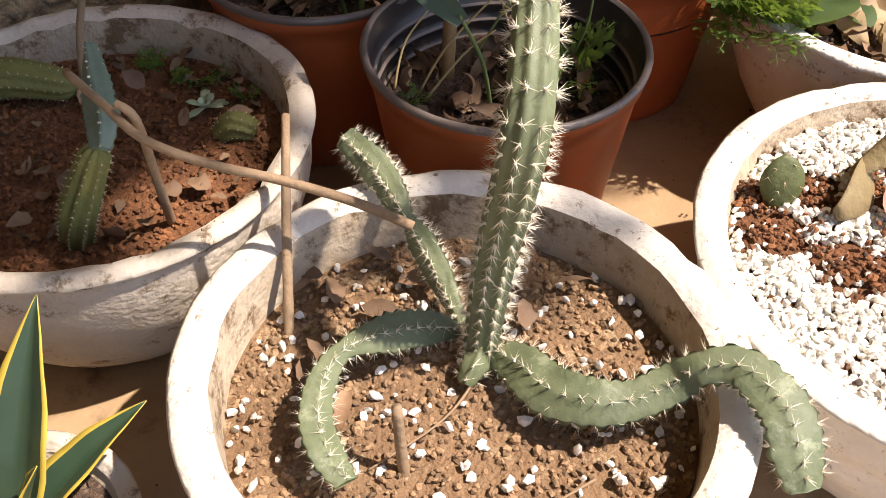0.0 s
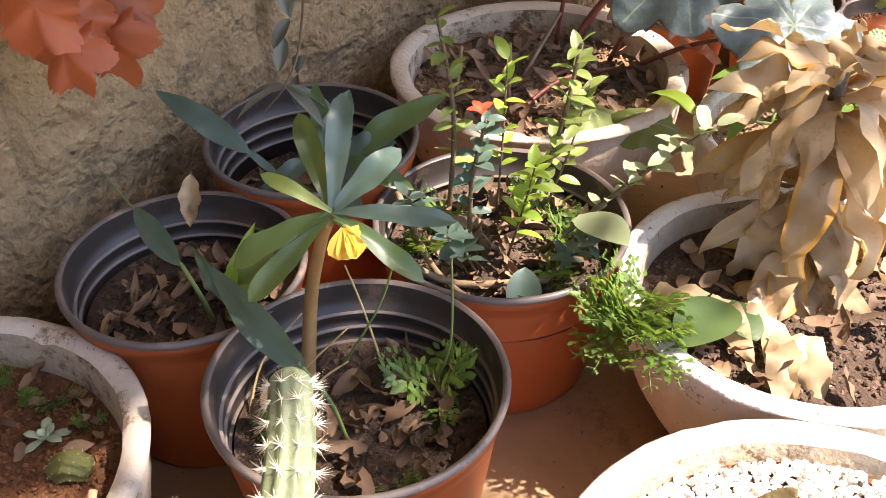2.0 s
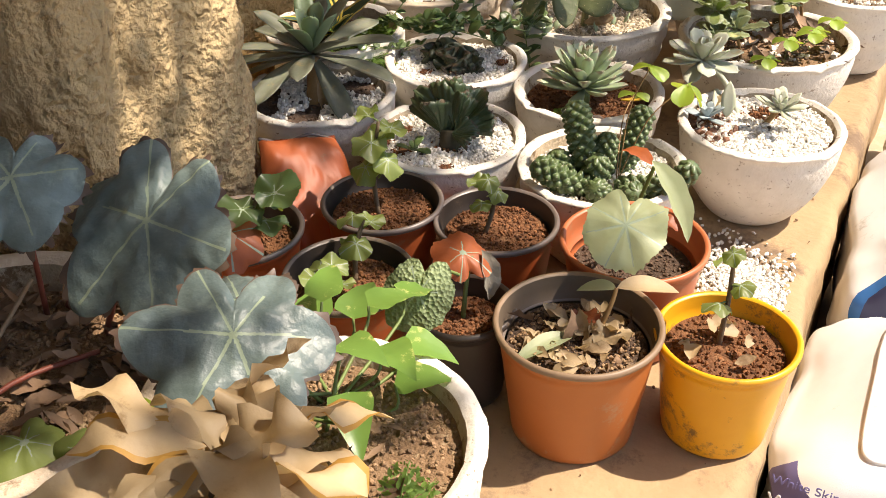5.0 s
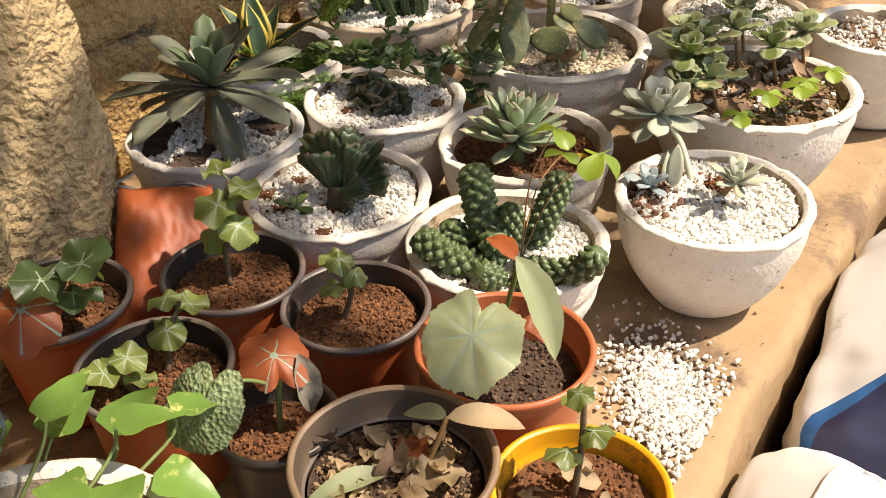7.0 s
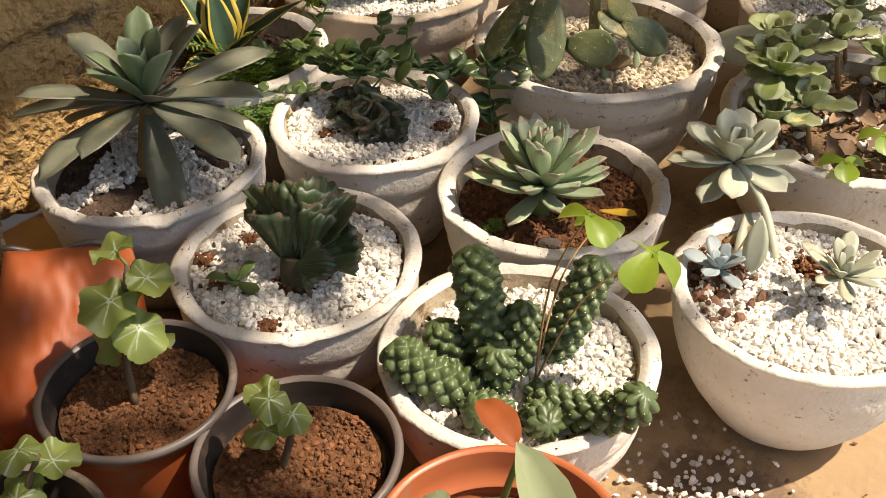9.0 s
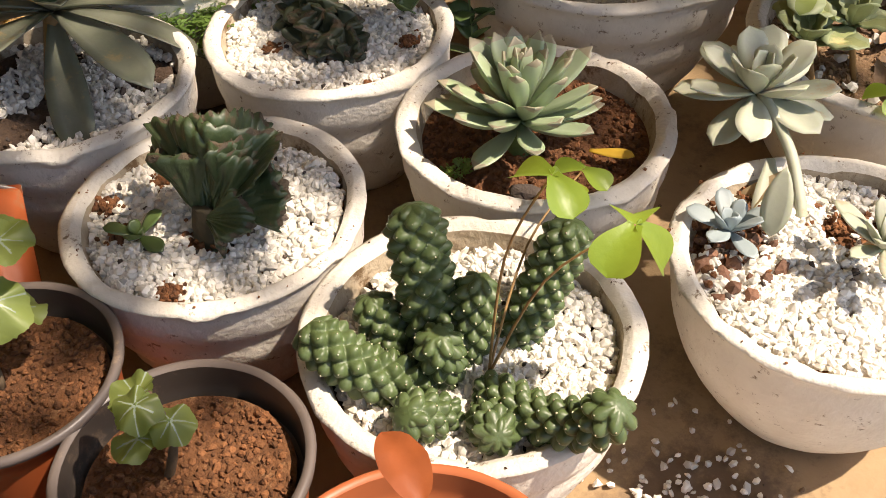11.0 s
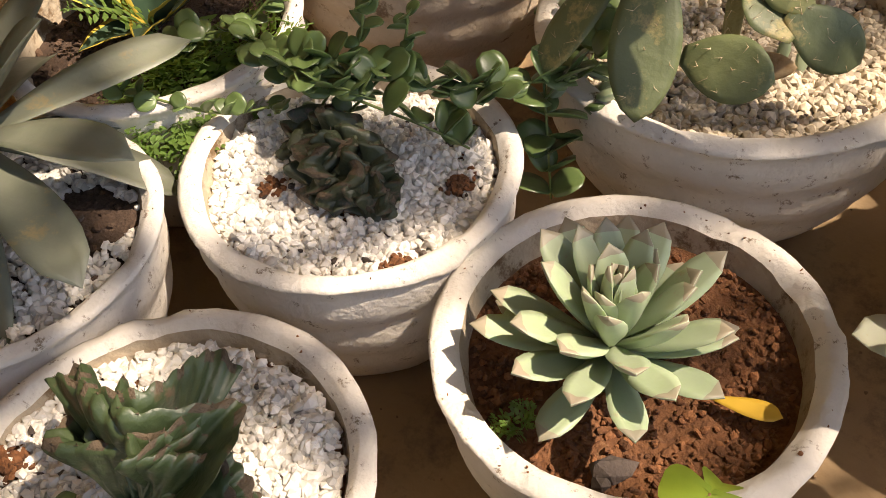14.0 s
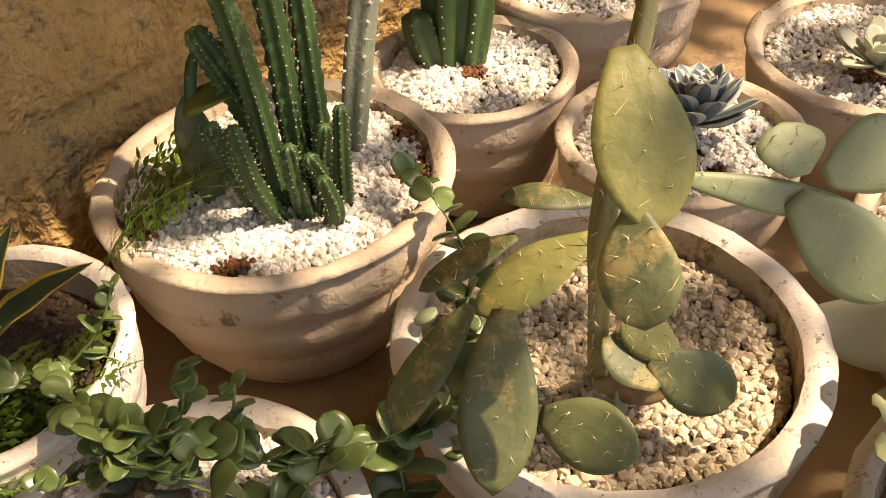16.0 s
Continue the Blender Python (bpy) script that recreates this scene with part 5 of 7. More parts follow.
# adenium in the near nursery pot
t = plant("desert_rose", (0.02, 1.04, 0.185), "young desert rose with a tan stem and yellow flower", "plant")
stalk(t, [(0.005, 1.038, 0.180), (0.015, 1.075, 0.300), (0.042, 1.030, 0.420), (0.063, 0.968, 0.495)], 0.0095, 0.0055, STEM_T, "stem", 9)
HEAD = (0.066, 0.972, 0.503)
for tip, W, b, m, f in (((-0.027, 0.944, 0.462), 0.032, 30, DEEP, (-0.1, -0.5, 0.85)), ((-0.010, 0.918, 0.440), 0.028, 25, DEEP, (0.1, -0.6, 0.8)), ((0.074, 1.050, 0.585), 0.030, 12, BLUISH, (0.2, -0.8, 0.55)), ((0.130, 1.010, 0.548), 0.032, 18, BLUISH, (0.0, -0.6, 0.8)),
                        ((0.180, 0.968, 0.494), 0.025, 30, BLUISH, (0.0, -0.5, 0.85)), ((0.0, 0.995, 0.530), 0.018, 35, FRESH, (0.0, -0.6, 0.8)), ((0.150, 0.930, 0.455), 0.026, 30, DEEP, (0.2, -0.6, 0.8)), ((0.03, 1.055, 0.56), 0.028, 15, DEEP, (0.0, -0.7, 0.6))):
    leaf_to(t, HEAD, tip, W * 0.84, m, "ob", b, 0.22, 0.20, face=f, ph=W * 300, curl=8)
stalk(t, [(0.058, 0.969, 0.185), (0.045, 0.960, 0.26), (0.018, 0.952, 0.325)], 0.0028, 0.002, STEM_G, "shoot")
leaf_to(t, (0.022, 0.950, 0.318), (-0.091, 1.060, 0.368), 0.036, BLUISH, "lance", 30, 0.35, 0.12, face=(-0.3, -0.6, 0.75), curl=12)
fl = Geo()
for k in range(5):
    blade(fl, aim(rel(t, (0.080, 0.950, 0.500)), 250 + k * 28, -20 - 10 * (k % 2)), 0.032, 0.020, "ob", 60, 0.5, nu=6, nv=4, wave=0.35)
part("flower", fl, PETAL, t, "yellow wilting flower")
stalk(t, [(0.066, 0.968, 0.497), (0.080, 0.950, 0.502)], 0.002, 0.002, STEM_G, "flower_stalk")
t = plant("weed", (0.158, 1.027, 0.19), "lacy bright green weeds in the pot", "weed")
weed(t, (0.158, 1.027, 0.186), 6, 0.085, 11)
weed(t, (0.11, 0.90, 0.186), 2, 0.05, 31)
weed(t, (-0.043, 0.980, 0.186), 3, 0.035, 51)
for a, b, e in (((0.153, 1.049, 0.185), (0.176, 1.040, 0.270), (0.178, 1.055, 0.380)), ((0.04, 1.08, 0.185), (0.09, 1.10, 0.27), (0.11, 1.11, 0.33))):
    stalk(t, [a, b, e], 0.002, 0.0012, STEM_G)
STRAW = mat("straw", (0.55, 0.40, 0.18), (0.42, 0.3, 0.13), 40, 0.7, 0.1)
t = thing("dry_grass", (-0.03, 0.98, 0.19), "pale dry grass stems in the pot", "grass")
for pts in (((-0.023, 0.984, 0.185), (0.025, 1.004, 0.240), (0.062, 1.009, 0.270)), ((-0.030, 1.00, 0.185), (0.006, 1.008, 0.250), (0.066, 0.998, 0.330)), ((-0.06, 1.01, 0.185), (-0.045, 1.05, 0.23), (0.0, 1.09, 0.27)), ((0.10, 1.06, 0.185), (0.07, 1.11, 0.26), (0.05, 1.13, 0.31))):
    stalk(t, pts, 0.0018, 0.001, STRAW, "blade")
# second nursery pot
t = plant("desert_rose", (-0.13, 1.18, 0.195), "small green desert rose among dry leaves", "plant")
stalk(t, [(-0.130, 1.162, 0.19), (-0.135, 1.145, 0.25), (-0.149, 1.140, 0.305)], 0.004, 0.0025, STEM_G)
stalk(t, [(-0.149, 1.140, 0.305), (-0.218, 1.222, 0.318), (-0.272, 1.279, 0.340)], 0.0018, 0.001, STEM_G, "shoot")
leaf_to(t, (-0.149, 1.138, 0.303), (-0.222, 1.226, 0.325), 0.030, BLUISH, "oval", 20, 0.5, 0.15)
stalk(t, [(-0.112, 1.162, 0.19), (-0.105, 1.165, 0.23)], 0.005, 0.004, STEM_G)
for tip, W, m in (((-0.091, 1.169, 0.285), 0.028, LIME), ((-0.036, 1.189, 0.305), 0.030, FRESH), ((-0.075, 1.225, 0.30), 0.026, LIME), ((-0.150, 1.20, 0.28), 0.022, DEEP), ((-0.06, 1.14, 0.27), 0.024, FRESH)):
    leaf_to(t, (-0.106, 1.165, 0.222), tip, W, m, "lance", 30, 0.3, 0.2)
t = thing("dry_leaf", (-0.165, 1.33, 0.27), "curled brown leaf hanging on the pot rim", "leaf")
one_leaf(t, (-0.178, 1.335, 0.305), 270, -70, 0.075, 0.03, "oval", DRYLEAF, -40, 0.8, 0.4)
# third nursery pot
t = plant("desert_rose", (-0.01, 1.47, 0.178), "leggy desert rose with wavy bluish leaves", "plant")
stalk(t, [(-0.02, 1.45, 0.17), (-0.04, 1.42, 0.22), (-0.067, 1.387, 0.262)], 0.006, 0.004, STEM_G)
stalk(t, [(0.02, 1.45, 0.17), (0.02, 1.43, 0.23), (0.01, 1.415, 0.288)], 0.006, 0.004, STEM_G)
for a, b, W, m, bend in (((-0.067, 1.387, 0.262), (-0.124, 1.413, 0.300), 0.012, BLUISH, 5), ((-0.110, 1.405, 0.292), (-0.245, 1.464, 0.360), 0.036, BLUISH, 25), ((0.003, 1.408, 0.288), (0.030, 1.462, 0.360), 0.042, BLUISH, 20), ((0.02, 1.41, 0.288), (0.094, 1.420, 0.300), 0.040, BLUISH, 35), ((0.03, 1.41, 0.285), (0.165, 1.464, 0.350), 0.044, DEEP, 30),
                         ((0.0, 1.40, 0.285), (0.05, 1.32, 0.25), 0.040, BLUISH, 45), ((0.0, 1.41, 0.285), (-0.02, 1.47, 0.37), 0.030, DEEP, 15), ((0.02, 1.40, 0.28), (0.12, 1.35, 0.27), 0.036, DEEP, 40), ((-0.02, 1.41, 0.28), (-0.09, 1.35, 0.26), 0.030, BLUISH, 40)):
    leaf_to(t, a, b, W, m, "oval", bend, 0.25, 0.2, ph=W * 300, curl=8)
# shrub in the fourth nursery pot
t = plant("shrub", (0.22, 1.32, 0.21), "spindly green shrub with many small leaves", "shrub")
rng = random.Random(9)
for k, (bx, by, tx, ty, tz) in enumerate(((0.171, 1.379, 0.160, 1.335, 0.53), (0.20, 1.30, 0.22, 1.28, 0.42), (0.26, 1.33, 0.335, 1.325, 0.50), (0.30, 1.29, 0.50, 1.265, 0.42), (0.25, 1.27, 0.28, 1.24, 0.38), (0.17, 1.30, 0.12, 1.23, 0.34), (0.30, 1.36, 0.36, 1.38, 0.42), (0.21, 1.24, 0.17, 1.19, 0.31), (0.31, 1.25, 0.36, 1.19, 0.30), (0.24, 1.38, 0.25, 1.40, 0.44))):
    m = (FRESH, BLUISH, FRESH, PALELEAF, LIME, BLUISH, FRESH, BLUISH, BLUISH, LIME)[k]
    sprig(t, (bx, by, 0.205), (tx, ty, tz), 22 if k < 5 else 15, 0.034, 0.017, "oval", m, STEM, 0.0042 if k < 4 else 0.002, 20 + k, 0.30, 25, (0, 55), bow=0.05)
for k in range(6):
    a = rng.uniform(0, 6.28)
    weed(t, (0.24 + 0.10 * math.cos(a), 1.29 + 0.10 * math.sin(a), 0.206), 3, 0.075, 70 + 5 * k)
one_leaf(t, (0.27, 1.20, 0.25), 265, -35, 0.075, 0.045, "oval", BLUISH, 20)
one_leaf(t, (0.34, 1.245, 0.30), 300, 20, 0.10, 0.060, "oval", PALELEAF, 20, 0.1)
g = Geo()
for k in range(4):
    blade(g, aim(rel(t, (0.215, 1.36, 0.385)), 40 + k * 80, 30), 0.022, 0.014, "oval", 20, 0.3, nu=4, nv=2)
part("flower", g, REDFLOWER, t, "small orange-red flower")
t = thing("grey_branch", (0.13, 1.24, 0.21), "fallen grey branch lying in the pot", "branch")
stalk(t, [(0.10, 1.22, 0.255), (0.18, 1.21, 0.215), (0.30, 1.20, 0.23)], 0.006, 0.004, TWIG, "bough")
stalk(t, [(0.10, 1.35, 0.262), (0.15, 1.24, 0.22), (0.20, 1.18, 0.212)], 0.005, 0.004, TWIG, "bough")
t = plant("moss_fern", (0.40, 1.11, 0.24), "bright feathery fern growing over the bowl's rim", "fern")
for k in range(26):
    fern(t, (0.42 + 0.03 * math.cos(k * 2.4), 1.13 + 0.04 * math.sin(k * 2.4), 0.215), 150 + (k * 37) % 140, 20 + (k * 53) % 60, 0.09, FRESH_I, k, 10, 0.15, 60)
# dead plant
t = plant("dead_plant", (0.645, 1.255, 0.19), "withered plant with layers of drooping tan leaves", "dead plant")
stalk(t, [(0.62, 1.22, 0.185), (0.64, 1.27, 0.32), (0.665, 1.335, 0.455)], 0.014, 0.009, STEM, "stem", 9)
rng = random.Random(17)
for tier, (z, count, L, el, bend) in enumerate(((0.235, 9, 0.11, -15, 50), (0.275, 10, 0.13, -5, 70), (0.320, 11, 0.15, 8, 90), (0.360, 12, 0.17, 20, 110), (0.400, 12, 0.18, 28, 115), (0.435, 11, 0.16, 34, 105), (0.452, 9, 0.11, 40, 80))):
    u = (z - 0.185) / 0.27
    x, y = 0.62 + 0.045 * u, 1.22 + 0.12 * u
    for k in range(count):
        az = (k + 0.5 * (tier % 2)) * 360 / count + rng.uniform(-18, 18)
        a = radians(az)
        one_leaf(t, (x + 0.012 * math.cos(a), y + 0.012 * math.sin(a), z + rng.uniform(-0.02, 0.015)), az, el + rng.uniform(-16, 16), L * rng.uniform(0.8, 1.2), rng.uniform(0.034, 0.060), rng.choice(["oval", "oval", "lance"]), DRYLEAF, bend + rng.uniform(-30, 25), rng.uniform(-0.45, 0.35), rng.uniform(0.3, 0.75), rng.uniform(-30, 30),
                 curl=rng.uniform(0, 40), twist=rng.uniform(-75, 75), edge=DRY_EDGE if rng.random() < 0.3 else None, waves=rng.uniform(1.4, 3.0), ph=rng.uniform(0, 6), nv=8)
for k in range(10):
    a = rng.uniform(3.2, 5.9)
    one_leaf(t, (0.60 + 0.10 * math.cos(a), 1.20 + 0.10 * math.sin(a), 0.222), rng.uniform(190, 350), rng.uniform(-5, 25), rng.uniform(0.10, 0.15), 0.042, "lance", DRYLEAF, 55, -0.2, 0.4, rng.uniform(-40, 40), curl=30, twist=rng.uniform(-60, 60), nv=6)
litter("dry_leaves", (0.62, 1.16, 0.194), 0.18, 70, 25)
t = plant("pothos", (0.47, 1.11, 0.20), "broad glossy green leaves at the bowl's edge", "plant")
one_leaf(t, (0.52, 1.14, 0.24), 225, 15, 0.115, 0.075, "oval", DEEP, 25, 0.15)
one_leaf(t, (0.55, 1.10, 0.215), 120, 20, 0.08, 0.05, "oval", DEEP, 25, 0.15)
stalk(t, [(0.53, 1.15, 0.19), (0.52, 1.14, 0.24)], 0.003, 0.002, STEM_G)
# sunlit paddle plant at the ledge edge
t, zz = nursery(0.905, 1.110, 0.058, 0.075, "small plastic pot at the ledge edge", SHELL_TAN, BLACKPL, TANRIM, SOIL_TAN, CLOD_TAN, 0.012, clods=120, seed=63)
t = plant("paddle_plant", (0.905, 1.110, 0.065), "pale paddle-leaved succulent in full sun", "succulent")
stalk(t, [(0.905, 1.110, 0.06), (0.895, 1.125, 0.13), (0.885, 1.145, 0.20)], 0.006, 0.004, STEM_G)
for az, el, L, W, z in ((200, 10, 0.12, 0.12, 0.085), (250, 15, 0.13, 0.13, 0.10), (320, 10, 0.12, 0.12, 0.09), (90, 55, 0.11, 0.085, 0.15), (160, 35, 0.08, 0.065, 0.17), (30, 40, 0.09, 0.07, 0.16), (280, 35, 0.06, 0.05, 0.18), (210, 55, 0.05, 0.04, 0.20), (110, 70, 0.06, 0.045, 0.20)):
    one_leaf(t, (0.895, 1.125, z), az, el, L, W, "ob", PALELEAF, 25, 0.1, 0.05, thick=0.006)
# pothos bowl
t = plant("pothos", (0.74, 1.66, 0.195), "trailing pothos with variegated leaves", "pothos")
rng = random.Random(5)
for k, (x, y, z, az) in enumerate(((0.70, 1.70, 0.30, 100), (0.76, 1.74, 0.30, 60), (0.82, 1.76, 0.27, 20), (0.72, 1.64, 0.31, 200), (0.78, 1.68, 0.28, 330), (0.83, 1.70, 0.25, 300), (0.70, 1.75, 0.26, 140), (0.86, 1.73, 0.23, 0), (0.78, 1.62, 0.25, 280), (0.66, 1.60, 0.27, 220), (0.74, 1.78, 0.24, 90), (0.80, 1.46, 0.205, 250), (0.68, 1.66, 0.28, 170), (0.84, 1.66, 0.22, 340), (0.80, 1.80, 0.22, 60), (0.87, 1.80, 0.25, 50))):
    stalk(t, [(0.74 + rng.uniform(-0.04, 0.04), 1.64 + rng.uniform(-0.03, 0.05), 0.19), (x - 0.01, y - 0.02, z - 0.03), (x, y, z)], 0.0028, 0.0018, STEM_G)
    one_leaf(t, (x, y, z), az + rng.uniform(-20, 20), rng.uniform(-10, 25), rng.uniform(0.075, 0.105), rng.uniform(0.050, 0.068), "heart", POTHOS, 35, 0.2, 0.05)
weed(t, (0.82, 1.47, 0.195), 4, 0.06, 91)
litter("dry_leaves", (0.80, 1.52, 0.195), 0.10, 14, 26)
# begonia bowl
t = plant("begonia", (0.42, 1.90, 0.198), "large-leaved grey-green begonia on red stems", "begonia")
lobed_leaf(t, (0.404, 1.834, 0.470), 0.094, 265, -35, BEGONIA, 0, 6, seed=2, jag=0.30, dome=0.12, depth=0.22, ruffle=0.10)
lobed_leaf(t, (0.558, 1.795, 0.414), 0.138, 240, -40, BEGONIA, 6, 6, seed=4, jag=0.16, dome=0.10, depth=0.24, ruffle=0.07)
lobed_leaf(t, (0.667, 1.540, 0.420), 0.130, 265, -28, BEGONIA, -6, 6, seed=7, jag=0.16, dome=0.12, depth=0.24, ruffle=0.07)
lobed_leaf(t, (0.66, 1.72, 0.33), 0.065, 60, 5, BEGONIA, 10, seed=9, jag=0.10)
lobed_leaf(t, (0.40, 1.62, 0.235), 0.055, 300, -5, FRESH, 0, seed=11)
lobed_leaf(t, (0.47, 1.585, 0.24), 0.060, 350, 0, FRESH, 8, seed=12)
lobed_leaf(t, (0.61, 1.78, 0.27), 0.050, 200, 30, ORANGE_LEAF, 0, seed=13)
stalk(t, [(0.368, 1.925, 0.195), (0.38, 1.91, 0.33), (0.404, 1.836, 0.468)], 0.0045, 0.003, BEG_STEM)
stalk(t, [(0.46, 1.86, 0.20), (0.50, 1.85, 0.30), (0.55, 1.83, 0.37), (0.558, 1.797, 0.412)], 0.005, 0.0035, BEG_STEM)
stalk(t, [(0.48, 1.82, 0.20), (0.58, 1.76, 0.28), (0.64, 1.63, 0.36), (0.667, 1.542, 0.418)], 0.005, 0.0035, BEG_STEM)
stalk(t, [(0.40, 1.93, 0.20), (0.45, 1.95, 0.27), (0.50, 1.955, 0.31)], 0.008, 0.006, BEG_STEM)
stalk(t, [(0.28, 1.66, 0.205), (0.36, 1.74, 0.225), (0.46, 1.80, 0.215)], 0.004, 0.004, BEG_STEM)
one_leaf(t, (0.56, 1.60, 0.24), 130, 30, 0.10, 0.035, "lance", LIME, 60, 0.3)
litter("bark_litter", (0.321, 1.767, 0.197), 0.205, 240, 33, BROWNLEAF, (0.02, 0.065), "brown bark and leaf litter on soil")
for k, (a, b) in enumerate((((0.30, 1.80, 0.20), (0.37, 1.90, 0.275)), ((0.18, 1.72, 0.20), (0.19, 1.72, 0.30)), ((0.27, 1.70, 0.20), (0.27, 1.71, 0.31)))):
    s = thing("stick", a, "thin dry stick standing in the litter", "stick")
    stalk(s, [a, b], 0.0035, 0.003, TWIG, "twig")
# hanging vine on the wall
t = plant("hanging_vine", (-0.06, 1.55, 0.62), "dull green vine hanging down the wall", "vine")
stalk(t, [(-0.09, 1.60, 0.78), (-0.03, 1.51, 0.55), (-0.039, 1.50, 0.42), (-0.06, 1.46, 0.37), (-0.09, 1.44, 0.34)], 0.0022, 0.0016, STEM)
for k in range(15):
    z = 0.76 - 0.028 * k
    one_leaf(t, (-0.05 + 0.012 * math.sin(k * 2), 1.525 - 0.002 * k, z), 200 + 90 * math.sin(k * 2.3), -45, 0.05, 0.02, "oval", AGAVE, 20, 0.6, roll=30 * math.sin(k))
for az in (200, 160, 320, 350):
    one_leaf(t, (-0.06, 1.46, 0.37), az, -15, 0.085, 0.02, "oval", AGAVE, 25, 0.5)
t = plant("hanging_vine", (-0.33, 1.60, 0.62), "russet dry leaves hanging by the wall", "vine")
stalk(t, [(-0.36, 1.55, 0.80), (-0.34, 1.50, 0.60), (-0.33, 1.48, 0.50)], 0.002, 0.0015, STEM)
for k, at in enumerate(((-0.292, 1.258, 0.583), (-0.266, 1.295, 0.553), (-0.243, 1.326, 0.515), (-0.281, 1.274, 0.519), (-0.228, 1.347, 0.546))):
    lobed_leaf(t, at, 0.055, 270 + 25 * math.sin(k * 2.0), -65, ORANGE_LEAF, 0, 6, 0.2, 0.2, 0.3, False, seed=60 + k, ruffle=0.2)
for k in range(7):
    lobed_leaf(t, (-0.38 + 0.03 * k, 1.47 + 0.03 * k, 0.56 + 0.03 * (k % 3)), 0.05, 260 + 20 * k, -60, ORANGE_LEAF, 0, seed=30 + k)
t = plant("hanging_vine", (0.10, 1.80, 0.62), "thin vine with narrow drooping leaves", "vine")
stalk(t, [(0.10, 1.86, 0.85), (0.13, 1.83, 0.62), (0.11, 1.82, 0.52)], 0.002, 0.0015, STEM)
for k in range(9):
    one_leaf(t, (0.11 + 0.03 * math.sin(k), 1.83, 0.70 - 0.022 * k), 250 + 60 * math.sin(k * 2), -60, 0.07, 0.022, "lance", (AGAVE, BROWNLEAF)[k % 3 == 0], 20, 0.4)
# seedlings in the small nursery pots
def seedling(base, top, n, L, seed, material=FRESH, label="young begonia seedling with ruffled green leaves"):
    t = plant("begonia_seedling", base, label, "seedling", "begonia seedlings")
    rng = random.Random(seed)
    b, e = Vector(base), Vector(top)
    stalk(t, [b, b.lerp(e, 0.5) + Vector((rng.uniform(-0.012, 0.012), 0, 0)), e], 0.0045, 0.003, STEM, "stem", 8)
    for i in range(n):
        u = 0.30 + 0.70 * (i + 1) / n
        p = b.lerp(e, u)
        az = i * 137.5 + rng.uniform(-20, 20) + seed * 40
        q = p + Vector((math.cos(radians(az)), math.sin(radians(az)), 0.3)) * L * 0.5
        stalk(t, [p, q], 0.0018, 0.0014, STEM_G, "petiole", 5, 2)
        lobed_leaf(t, q, L * rng.uniform(0.55, 0.8), az, rng.uniform(-40, 20), material, rng.uniform(-20, 20), 6, 0.08, 0.05, rng.uniform(-0.2, 0.45), True, seed * 7 + i, cut=0.25, ruffle=0.17)
seedling((0.872, 2.175, 0.15), (0.885, 2.222, 0.305), 7, 0.043, 1)
seedling((1.042, 2.09, 0.144), (1.05, 2.092, 0.252), 5, 0.031, 2)
seedling((0.815, 1.985, 0.150), (0.838, 2.03, 0.238), 4, 0.034, 3)
seedling((0.785, 1.945, 0.150), (0.760, 1.95, 0.205), 4, 0.040, 8)
seedling((0.645, 2.12, 0.150), (0.676, 2.079, 0.262), 5, 0.056, 4, DEEP)
t = plant("begonia_seedling", (0.60, 2.06, 0.15), "russet-backed begonia leaf on a red stalk", "seedling")
lobed_leaf(t, (0.63, 2.03, 0.235), 0.055, 280, -40, ORANGE_LEAF, 0, seed=44)
stalk(t, [(0.62, 2.10, 0.15), (0.62, 2.06, 0.24), (0.63, 2.03, 0.235)], 0.003, 0.002, BEG_STEM)
seedling((1.314, 1.742, 0.142), (1.320, 1.752, 0.300), 4, 0.030, 5)
t = plant("begonia", (1.255, 1.97, 0.137), "pale round begonia leaf on a tall stalk", "begonia")
stalk(t, [(1.255, 1.985, 0.135), (1.258, 1.978, 0.22), (1.272, 1.95, 0.325)], 0.004, 0.003, STEM_G)
lobed_leaf(t, (1.210, 1.880, 0.274), 0.064, 245, -42, PALELEAF, 0, 8, 0.08, 0.06, 0.10, seed=51, ruffle=0.06)
stalk(t, [(1.257, 1.975, 0.22), (1.235, 1.915, 0.275), (1.210, 1.882, 0.272)], 0.0025, 0.002, STEM_G)
one_leaf(t, (1.268, 1.952, 0.335), 300, -38, 0.135, 0.046, "oval", PALELEAF, 25, 0.7, 0.1)
one_leaf(t, (1.268, 1.952, 0.328), 120, 20, 0.06, 0.03, "oval", ORANGE_LEAF, 35, 0.5, 0.1)
one_leaf(t, (1.262, 1.93, 0.245), 330, 10, 0.05, 0.04, "oval", ORANGE_LEAF, 40, 0.4, 0.15)
t = plant("begonia", (0.968, 1.88, 0.135), "withering begonia with russet and wrinkled leaves", "begonia")
stalk(t, [(0.968, 1.885, 0.13), (0.975, 1.89, 0.20), (0.985, 1.90, 0.235)], 0.004, 0.003, STEM_G)
lobed_leaf(t, (0.972, 1.902, 0.240), 0.050, 110, 15, ORANGE_LEAF, 0, 6, 0.1, 0.1, 0.35, seed=52)
one_leaf(t, (1.0, 1.905, 0.240), 300, -70, 0.085, 0.034, "oval", mat("grey_wilted", (0.30, 0.27, 0.21), (0.20, 0.17, 0.12), 26, 0.7, 0.6, 90), 15, 0.9, 0.15)
stalk(t, [(0.975, 1.89, 0.20), (0.94, 1.86, 0.24), (0.90, 1.84, 0.235)], 0.003, 0.002, STEM_G)
